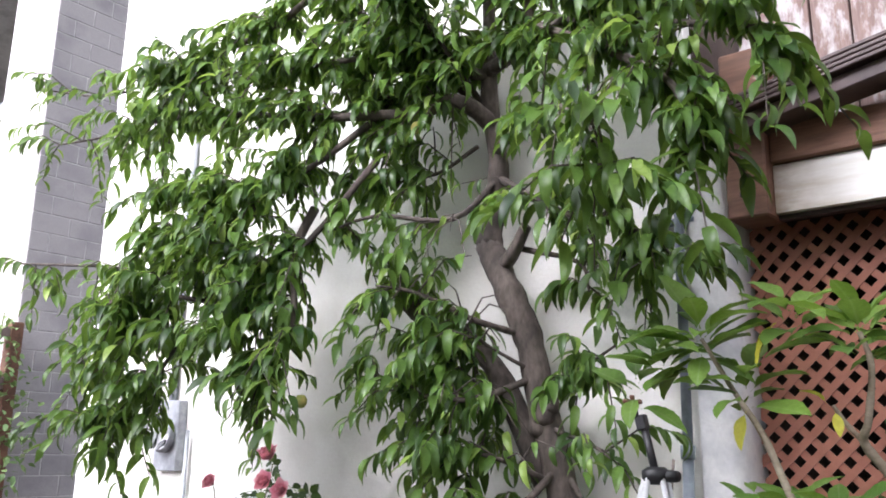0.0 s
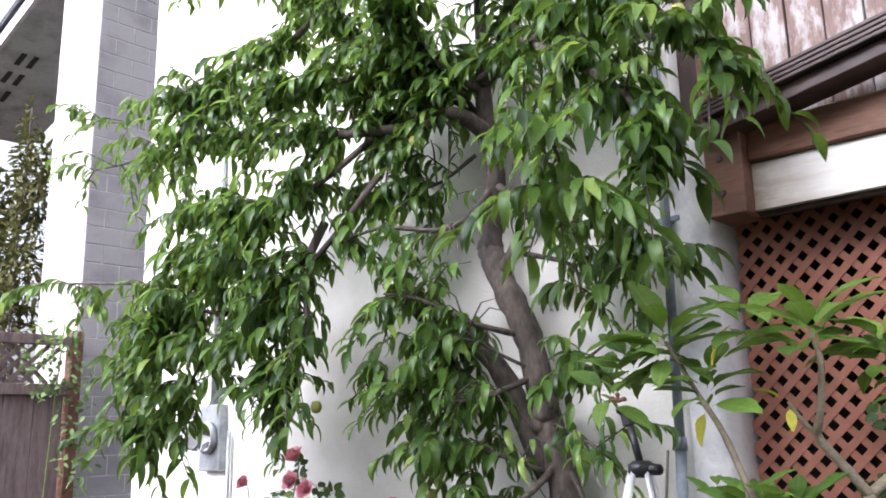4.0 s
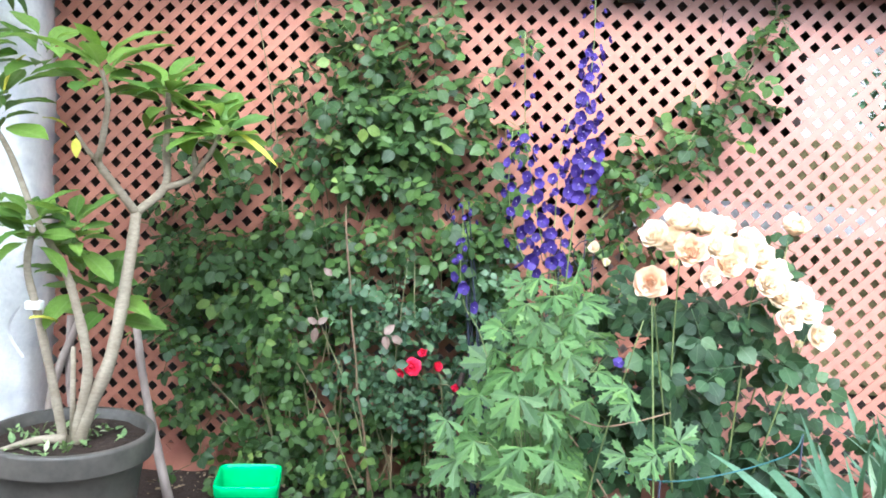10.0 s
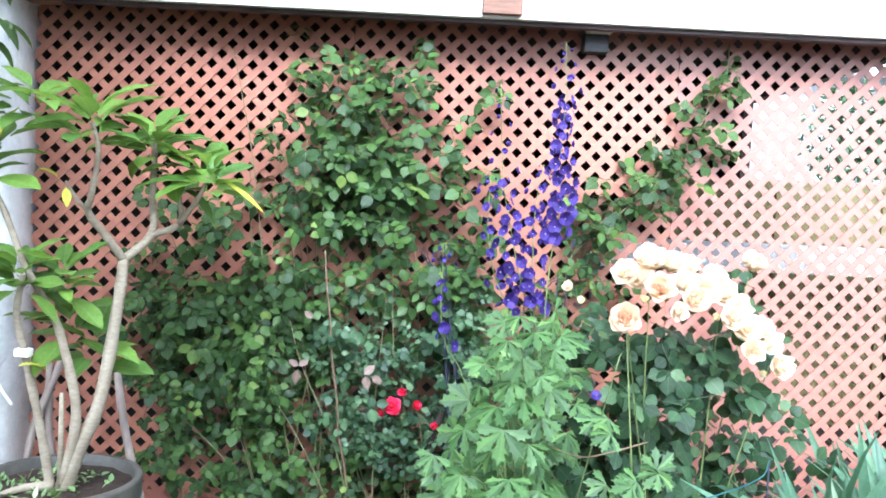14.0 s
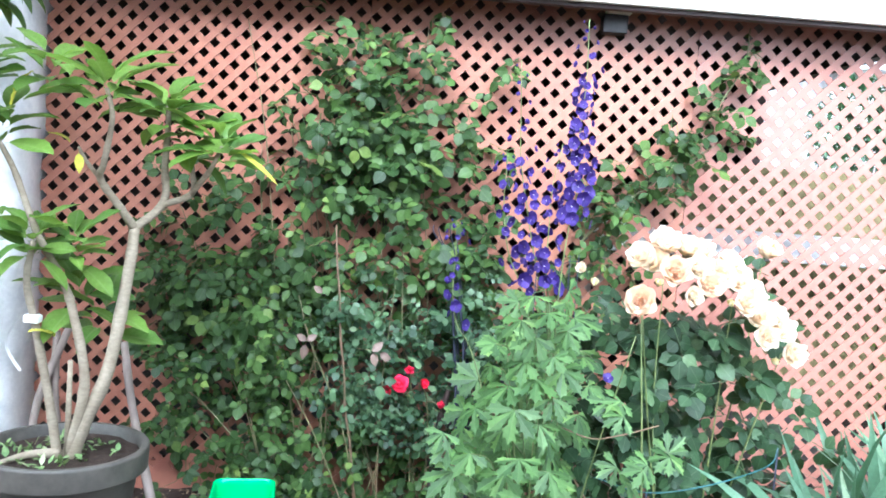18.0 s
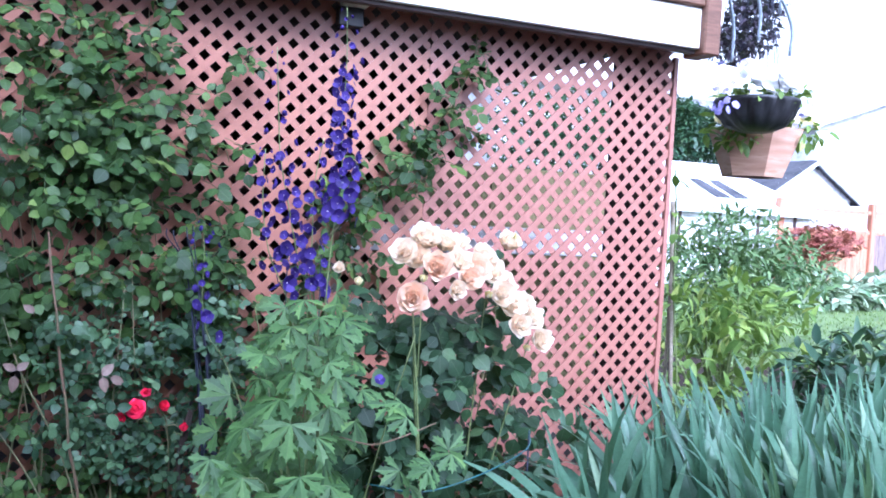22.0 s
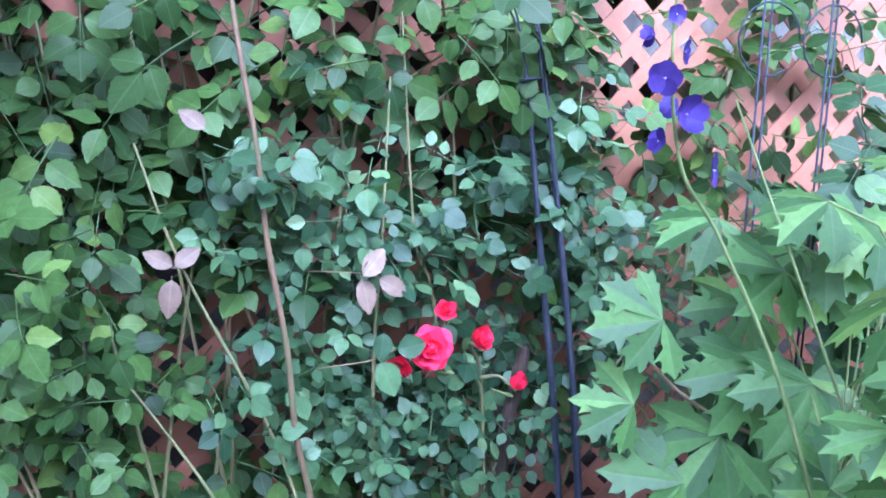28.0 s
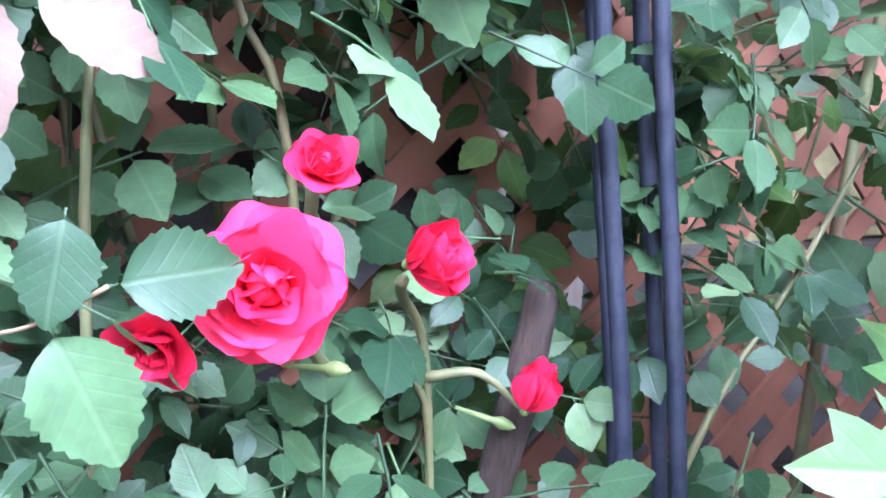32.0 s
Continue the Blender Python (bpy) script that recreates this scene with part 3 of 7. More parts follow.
gx = [-150, -60, -30, -18, -12, -9] + list(np.arange(-7, 7, 0.07)) + [7, 9, 12, 18, 30, 60, 150]
gy = [-150, -60, -30, -15, -9, -6] + list(np.arange(-4.5, 1.5, 0.07)) + [1.5, 2.5, 4, 6, 9, 14, 25, 60, 150]


def ground_z(x, y):
    z = 0.022 * noise.noise((x * 3, y * 3, 0.3)) + 0.012 * noise.noise((x * 11, y * 11, 2.0))
    return z * (1 if abs(x) < 7 and -4.5 < y < 1.5 else 0) - 0.012


vs = [(x, y, ground_z(x, y)) for y in gy for x in gx]
k = len(gx)
fs = [(j * k + i, j * k + i + 1, (j + 1) * k + i + 1, (j + 1) * k + i) for j in range(len(gy) - 1) for i in range(k - 1)]
part("ground", mesh("ground", vs, fs, SOIL, True), None, "dark brown garden soil with crumbs and dead leaves", "structure")["category"] = "ground"

g = random.Random(4)
vs, fs = [], []
for i in range(26000):
    x, y = g.uniform(6.2, 24), g.uniform(2.4, 12)
    a, h, w = g.uniform(0, 6.3), g.uniform(0.03, 0.06), 0.012
    o = len(vs)
    vs += [(x - w * math.cos(a), y - w * math.sin(a), 0), (x + w * math.cos(a), y + w * math.sin(a), 0), (x + g.uniform(-0.03, 0.03), y + g.uniform(-0.03, 0.03), h)]
    fs.append((o, o + 1, o + 2))
lawn = Soup().box((6.2, 2.4, -0.05), (24, 12, 0.012))
tagged(part("lawn", lawn.mesh("lawn", varied("lawn_turf", (0.08, 0.13, 0.035), (0.14, 0.20, 0.06), 0.9, fine=30, coarse=1.2, relief=0.5)), None, "mown pale green lawn beyond the flower bed", "structure"), category="lawn")
tagged(part("lawn_grass", mesh("lawn_grass", vs, fs, LAWN), None, "short green blades of the lawn", "stuff"), category="grass")


def wall(name, lo, hi, material, label):
    return tagged(part(name, Soup().box(lo, hi).mesh(name, material), None, label, "structure"), category="wall")


# unseen wall added to close the garden behind the path and shade the bed
wall("wall_light_block", (-3.6, -6.4, -0.05), (3.0, -6.2, 5.6), varied("brown_boards", (0.10, 0.075, 0.055), (0.16, 0.12, 0.09), 0.85, fine=14, coarse=3, relief=0.3, stretch=(6, 6, 1)), "plain brown boarded wall added out of view to shade the lower bed")

# stucco wall with a slightly uneven face
s = Soup()
nx, nz = 90, 110
for j in range(nz + 1):
    for i in range(nx + 1):
        x, z = -4.2 + 4.1 * i / nx, -0.05 + 5.65 * j / nz
        s.v.append((x, -0.14 + 0.008 * noise.noise((x * 1.5, z * 1.5, 5)) + 0.003 * noise.noise((x * 9, z * 9, 1)), z))
s.f = [(j * (nx + 1) + i, j * (nx + 1) + i + 1, (j + 1) * (nx + 1) + i + 1, (j + 1) * (nx + 1) + i) for j in range(nz) for i in range(nx)]
o = len(s.v)
s.add([(-4.2, -0.14, -0.05), (-0.1, -0.14, -0.05), (-0.1, 0.12, -0.05), (-4.2, 0.12, -0.05), (-4.2, -0.14, 5.6), (-0.1, -0.14, 5.6), (-0.1, 0.12, 5.6), (-4.2, 0.12, 5.6)],
      [(4, 5, 6, 7), (0, 4, 7, 3), (1, 2, 6, 5), (3, 7, 6, 2)])
tagged(part("wall_stucco", s.mesh("wall_stucco", STUCCO, True), None, "white stucco house wall, streaked and slightly uneven", "structure"), category="wall")

# rough white corner post between the wall and the lattice
s = Soup()
for j in range(56):
    z = -0.05 + 2.25 * j / 55
    e = 0.010 * noise.noise((3.1, z * 4, 0)) + 0.004 * noise.noise((3.1, z * 17, 0))
    q = 0.006 * noise.noise((7.1, z * 6, 0))
    s.v += [(-0.1, -0.175 + q, z), (0.0 + e, -0.18 + q, z), (0.035 + e, -0.15, z), (0.045 + e, 0.03, z), (-0.1, 0.03, z)]
s.f = [(j * 5 + i, j * 5 + i + 1, j * 5 + i + 6, j * 5 + i + 5) for j in range(55) for i in range(4)] + [(275, 276, 277, 278, 279)]
tagged(part("corner_post", s.mesh("corner_post", POST_PAINT, True), None, "rough white painted corner post, chipped at its edge", "structure"), category="post")

# boarded wall above the carport roof
boards = thing("wall_boards", (0.1, -0.1, 2.2), "weathered brown boards with peeling white paint", "wall", kind="structure")
x = 0.09
bi = 0
while x < 3.6:
    w = 0.125
    me = Soup().box((x, -0.105 - 0.004 * (bi % 2), 2.17), (x + w - 0.006, -0.06, 5.4), bevel=0.003).mesh("plank", SIDING)
    part("plank", me, boards)
    x += w
    bi += 1
wall("wall_behind_boards", (-0.1, -0.06, 2.2), (3.62, 0.12, 5.6), DARK_WALL, "dark house wall behind the weathered boards")

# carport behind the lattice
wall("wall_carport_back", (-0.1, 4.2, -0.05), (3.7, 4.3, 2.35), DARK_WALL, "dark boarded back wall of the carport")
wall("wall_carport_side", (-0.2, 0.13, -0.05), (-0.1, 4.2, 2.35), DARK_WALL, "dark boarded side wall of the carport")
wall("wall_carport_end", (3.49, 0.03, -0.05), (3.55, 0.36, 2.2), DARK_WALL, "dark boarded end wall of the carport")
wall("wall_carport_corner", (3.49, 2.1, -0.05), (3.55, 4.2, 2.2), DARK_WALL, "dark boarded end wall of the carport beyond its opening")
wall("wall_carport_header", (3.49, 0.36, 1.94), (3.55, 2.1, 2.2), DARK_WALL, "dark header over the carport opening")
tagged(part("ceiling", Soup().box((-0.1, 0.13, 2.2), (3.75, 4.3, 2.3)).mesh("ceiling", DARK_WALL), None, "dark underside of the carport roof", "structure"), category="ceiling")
# floor colour set dark so that the lattice holes stay dark
tagged(part("carport_floor", Soup().box((-0.09, 0.35, -0.05), (3.7, 4.2, 0.01)).mesh("carport_floor", varied("dark_concrete", (0.05, 0.045, 0.04), (0.08, 0.07, 0.065), 0.9)), None, "concrete floor behind the lattice, coloured dark to keep the holes dark", "structure"), category="floor")

# white bench added to stand in for bright outdoors behind the holes
bench = thing("stand_in_bench", (3.0, 1.3, 0), "white bench added in place of bright outdoors seen through the lattice holes", "table")
part("tabletop", Soup().box((2.3, 0.95, 0.95), (4.3, 1.5, 1.08), bevel=0.006).mesh("tabletop", PALE_SHEET), bench)
for lx in (2.35, 4.2):
    for ly in (1.0, 1.4):
        part("leg", Soup().box((lx, ly, 0), (lx + 0.05, ly + 0.05, 0.95)).mesh("leg", DRY_WOOD), bench)
# cabinet shape added to give the holes above the bench their olive tone
cab = thing("stand_in_cabinet", (3.6, 2.0, 0), "olive brown cabinet shape added behind the bench to fill the lattice holes", "cabinet")
part("body", Soup().box((2.9, 1.72, 0.0), (4.85, 2.05, 1.45), bevel=0.008).mesh("body", OLIVE), cab)
for dx in (2.92, 3.56, 4.2):
    part("door", Soup().box((dx, 1.70, 0.06), (dx + 0.62, 1.72, 1.41), bevel=0.004).mesh("door", OLIVE), cab)


# beams over the lattice
def timber(name, lo, hi, material, label, category, bevel=0.006):
    return tagged(part(name, Soup().box(lo, hi, bevel=bevel).mesh(name, material), None, label, "structure"), category=category)


timber("beam", (0.2, -0.21, 2.042), (3.53, -0.10, 2.17), WOOD, "dark brown stained carport beam", "beam")
fascia = timber("fascia_board", (0.2, -0.19, 1.875), (3.53, -0.165, 2.04), WHITE_BOARD, "white painted board with brown stains under the beam", "board", 0.003)
timber("fascia_batten", (0.2, -0.164, 1.86), (3.53, -0.13, 1.885), GUTTER, "dark batten under the white board", "board", 0.002)
hanger = thing("beam_post", (0.13, -0.2, 1.86), "brown wooden post end carrying the beam, bolted", "post", kind="structure")
part("post", Soup().box((0.068, -0.26, 1.86), (0.2, -0.1, 2.44), bevel=0.006).mesh("post", WOOD), hanger)
for bz in (1.94, 2.06):
    part("bolt", Soup().lathe([(0.0, 0.006), (0.011, 0.006), (0.013, 0.0)], seg=12, m=aim((0.125, -0.261, bz), (0, -1, 0))).mesh("bolt", GUTTER), hanger)
timber("beam_post_end", (3.53, -0.22, 1.85), (3.61, -0.08, 2.4), WOOD, "brown wooden post end at the corner of the carport", "post")
timber("white_downpipe", (3.625, -0.14, 2.0), (3.69, -0.08, 2.75), WHITE_BOARD, "white square downpipe at the corner of the carport", "downpipe", 0.006)
gut = thing("roof_gutter", (0.9, -0.3, 2.3), "dark brown ribbed roof edge above the beam", "gutter", kind="structure")
m = pose(0.12, -0.3, 2.175, 0, -10.5, 0)
for i in range(4):
    part("rib", Soup().box((0, -0.06 + 0.004 * i, 0.018 * i), (3.4, 0.1, 0.018 * i + 0.014), m, 0.003).mesh("rib", GUTTER), gut)
part("board", Soup().box((0, -0.03, -0.05), (3.4, 0.1, -0.002), m, 0.003).mesh("board", GUTTER), gut)
box_ = thing("outlet_box", (2.1, -0.03, 1.8), "small black box under a white cover on the lattice", "box")
part("body", Soup().box((2.05, -0.055, 1.80), (2.142, -0.004, 1.868), bevel=0.004).mesh("body", BLACK), box_)
part("cover", Soup().box((2.062, -0.16, 1.868), (2.15, -0.01, 1.9), bevel=0.004).mesh("cover", WHITE_BOARD), box_)
timber("block_on_board", (1.66, -0.215, 1.885), (1.80, -0.19, 1.95), WOOD, "short brown wood block on the board", "block", 0.003)

# lattice: three panels of crossed slats
P = 0.0752


def clip(poly, a, b, c):
    """The part of a polygon in which a x + b z <= c."""
    out = []
    for (x0, z0), (x1, z1) in zip(poly, poly[1:] + poly[:1]):
        d0, d1 = a * x0 + b * z0 - c, a * x1 + b * z1 - c
        if d0 <= 0:
            out.append((x0, z0))
        if d0 * d1 < 0:
            t = d0 / (d0 - d1)
            out.append((x0 + (x1 - x0) * t, z0 + (z1 - z0) * t))
    return out


def lattice_panel(name, x0, x1, z0, z1, hx, hz, label, material):
    top = thing(name, ((x0 + x1) / 2, 0, z0), label, "lattice panel", "lattice panels", "structure")
    half = 0.235 * P
    for layer, sg in ((0, -1), (1, 1)):
        base = hx + sg * hz + P / 2
        lo = min(x + sg * z for x in (x0, x1) for z in (z0, z1))
        hi = max(x + sg * z for x in (x0, x1) for z in (z0, z1))
        n0 = math.floor((lo - base) / P)
        for q in range(n0, math.ceil((hi - base) / P) + 1):
            c0 = base + q * P
            poly = [(x0, z0), (x1, z0), (x1, z1), (x0, z1)]
            poly = clip(clip(poly, 1, sg, c0 + half), -1, -sg, -(c0 - half))
            if len(poly) < 3:
                continue
            y0, y1 = (-0.0055, -0.0005) if layer == 0 else (-0.0005, 0.0045)
            k = len(poly)
            v = [(x, y0, z) for x, z in poly] + [(x, y1, z) for x, z in poly]
            f = [tuple(range(k)), tuple(range(2 * k - 1, k - 1, -1))] + [(i, k + i, k + (i + 1) % k, (i + 1) % k) for i in range(k)]
            part("slat", mesh("slat", v, f, material), top)
    return top


lattice_panel("lattice_panel_1", 0.03, 1.204, 0.05, 1.89, 0.08, 1.85, "reddish brown plastic lattice half covered by a climbing rose", LATTICE)
lattice_panel("lattice_panel_2", 1.206, 2.424, 0.05, 1.89, 1.64, 1.837, "reddish brown plastic lattice behind the delphinium", LATTICE)
# third panel takes the colour that stands in for brighter light
p3 = lattice_panel("lattice_panel_3", 2.426, 3.55, 0.05, 1.89, 2.644, 1.870, "pinkish plastic lattice at the open end, coloured as if in brighter light", LIT_LATTICE)
part("edge_strip", Soup().box((3.55, -0.012, 0.02), (3.572, 0.012, 1.87), bevel=0.002).mesh("edge_strip", LIT_LATTICE), p3)
timber("lattice_baseboard", (0.05, 0.006, -0.03), (3.56, 0.03, 0.09), LATTICE, "reddish board along the foot of the lattice", "board", 0.003)

# conduit on the wall
pipe = thing("conduit", (-0.16, -0.2, 0), "grey painted steel conduit running up the wall", "pipe")
for a_, b_, r in (((-0.178, -0.2, 0.0), (-0.137, -0.197, 1.11), 0.0185), ((-0.136, -0.197, 1.13), (-0.112, -0.19, 3.3), 0.017)):
    part("tube", Soup().tube([a_, b_], r, 20).mesh("tube", CONDUIT, True), pipe)
part("coupling", Soup().tube([(-0.137, -0.197, 1.10), (-0.1365, -0.197, 1.145)], 0.024, 20).mesh("coupling", CONDUIT, True), pipe)
for z in (0.55, 1.9):
    part("strap", Soup().box((-0.20, -0.185, z), (-0.08, -0.145, z + 0.02), bevel=0.003).mesh("strap", CONDUIT), pipe)
cord = thing("thin_cord", (-0.3, -0.2, 0), "thin brown cord running down the wall to the soil", "cord")
part("line", Soup().tube(spline([(-0.41, -0.26, 0.0), (-0.33, -0.19, 0.38), (-0.25, -0.165, 0.75), (-0.2, -0.17, 1.1)]), 0.005, 6).mesh("line", DRY_WOOD, True), cord)
st = thing("brick_chunk", (-0.15, -0.3, 0), "worn brown brick lump at the foot of the conduit", "brick")
part("brick", Soup().box((-0.19, -0.34, -0.02), (-0.08, -0.27, 0.028), pose(0, 0, 0, 0, 4, 6), 0.018).mesh("brick", varied("worn_brick", (0.09, 0.055, 0.045), (0.16, 0.10, 0.08), 0.9, fine=60, coarse=9, relief=0.6)), st)

# electric meter
mt = thing("electric_meter", (-3.17, -0.17, 1.0), "grey electric meter with a glass dome on a box", "meter")
part("box", Soup().box((-3.28, -0.19, 0.98), (-3.06, -0.13, 1.36), bevel=0.006).mesh("box", METER), mt)
fm = aim((-3.17, -0.19, 1.17), (0, -1, 0))
part("ring", Soup().lathe([(0.075, 0.0), (0.092, 0.0), (0.092, 0.03), (0.078, 0.035)], seg=36, m=fm).mesh("ring", METER, True), mt)
part("dial_plate", Soup().lathe([(0.0, 0.028), (0.076, 0.028)], seg=36, m=fm).mesh("dial_plate", TAG), mt)
part("glass_dome", Soup().lathe([(0.076, 0.032), (0.074, 0.10), (0.066, 0.122), (0.0, 0.128)], seg=36, m=fm).mesh("glass_dome", GLASS, True), mt)
for dz in (0.02, -0.03):
    part("register", Soup().box((-0.04, dz - 0.012, 0.031), (0.04, dz + 0.012, 0.036), fm).mesh("register", BLACK), mt)
part("riser", Soup().tube([(-3.17, -0.165, 1.36), (-3.17, -0.165, 3.6)], 0.022, 14).mesh("riser", METER, True), mt)
part("drop_pipe", Soup().tube([(-3.0, -0.165, 1.2), (-3.0, -0.165, 0.0)], 0.012, 10).mesh("drop_pipe", METER, True), mt)

# ---- the neighbour's house beyond the wall ----
wall("wall_neighbour_core", (-8.5, 1.02, -0.05), (-7.43, 6.0, 7.4), MORTAR, "mortar coloured core of the neighbour's wall")
cmu = thing("wall_blocks", (-7.4, 1.5, 0), "grey concrete block wall with pale mortar joints", "wall", kind="structure")
part("mortar_bed", Soup().box((-7.43, 0.77, -0.05), (-7.404, 2.7, 7.4)).mesh("mortar_bed", MORTAR), cmu)
full = Soup().box((-0.02, 0.0, 0.0), (0.0, 0.388, 0.19), bevel=0.004).mesh("block", BLOCK)
short = Soup().box((-0.02, 0.0, 0.0), (0.0, 0.188, 0.19), bevel=0.004).mesh("block", BLOCK)
for r in range(36):
    y = 0.765
    if r % 2:
        part("block", short, cmu, "", "", pose(-7.398, y, 0.01 + r * 0.2))
        y += 0.2
    while y < 2.3:
        part("block", full, cmu, "", "", pose(-7.398, y, 0.01 + r * 0.2))
        y += 0.4
s = Soup()
prof = [(-8.5, 0.0), (-7.41, 0.0), (-7.41, 6.86), (-8.5, 6.635)]
s.add([(x, 0.76, z) for x, z in prof] + [(x, 1.02, z) for x, z in prof], [(0, 1, 2, 3), (7, 6, 5, 4), (0, 4, 5, 1), (1, 5, 6, 2), (2, 6, 7, 3), (3, 7, 4, 0)])
tagged(part("wall_gable", s.mesh("wall_gable", PINKISH), None, "pale pinkish stucco gable wall of the neighbour", "structure"), category="wall")
roof = thing("gable_eave", (-8.6, 0.4, 6.6), "white and grey overhanging eave with vent slots", "roof", kind="structure")


def slab(y0, y1, x0, x1, z0, z1, t):
    v = [(x0, y0, z0), (x1, y0, z1), (x1, y1, z1), (x0, y1, z0)]
    v += [(x, y, z + t) for x, y, z in v]
    return Soup().add(v, [(3, 2, 1, 0), (4, 5, 6, 7), (0, 1, 5, 4), (1, 2, 6, 5), (2, 3, 7, 6), (3, 0, 4, 7)])


part("soffit", slab(0.60, 1.9, -12.5, -7.42, 5.86, 6.86, 0.04).mesh("soffit", SOFFIT), roof)
part("barge_board", slab(0.55, 0.598, -12.5, -7.42, 5.84, 6.84, 0.19).mesh("barge_board", PALE_SHEET), roof)
part("roofing", slab(0.50, 1.95, -12.5, -7.42, 6.04, 7.04, 0.08).mesh("roofing", ROOF_TILE), roof)
for i in range(4):
    for q in range(2):
        x = -11.9 + 0.5 * i
        z = 6.852 + 0.1969 * (x + 7.42)
        part("vent_slot", slab(0.85 + 0.16 * q, 0.92 + 0.16 * q, x, x + 0.3, z, z + 0.059, 0.01).mesh("vent_slot", BLACK), roof)

# fence with a lattice top, at the far left
fence = thing("garden_fence", (-7.3, -1.2, 0), "grey brown board fence with a lattice top", "fence")
part("top_rail", Soup().box((-7.30, -3.6, 2.09), (-7.20, 0.62, 2.19), bevel=0.005).mesh("top_rail", FENCE_WOOD), fence)
part("middle_rail", Soup().box((-7.30, -3.6, 1.60), (-7.20, 0.62, 1.71), bevel=0.005).mesh("middle_rail", FENCE_WOOD), fence)
for i in range(34):
    for sg in (1, -1):
        y = -3.7 + 0.125 * i
        a0, a1 = y, y + 0.38 * sg
        mm = pose(-7.25 + 0.006 * sg, (a0 + a1) / 2, 1.9, 45 * -sg, 0, 0)
        if -3.6 < min(a0, a1) and max(a0, a1) < 0.62:
            part("slat", Soup().box((-0.005, -0.022, -0.27), (0.005, 0.022, 0.27), mm).mesh("slat", FENCE_WOOD), fence)
for i in range(15):
    y = -3.6 + 0.28 * i
    part("board", Soup().box((-7.262, y, 0.05), (-7.238, y + 0.274, 1.6), bevel=0.003).mesh("board", FENCE_WOOD), fence)
for y in (-1.5, 0.62):
    part("post", Soup().box((-7.33, y, 0.0), (-7.19, y + 0.12, 2.24), bevel=0.008).mesh("post", WOOD), fence)


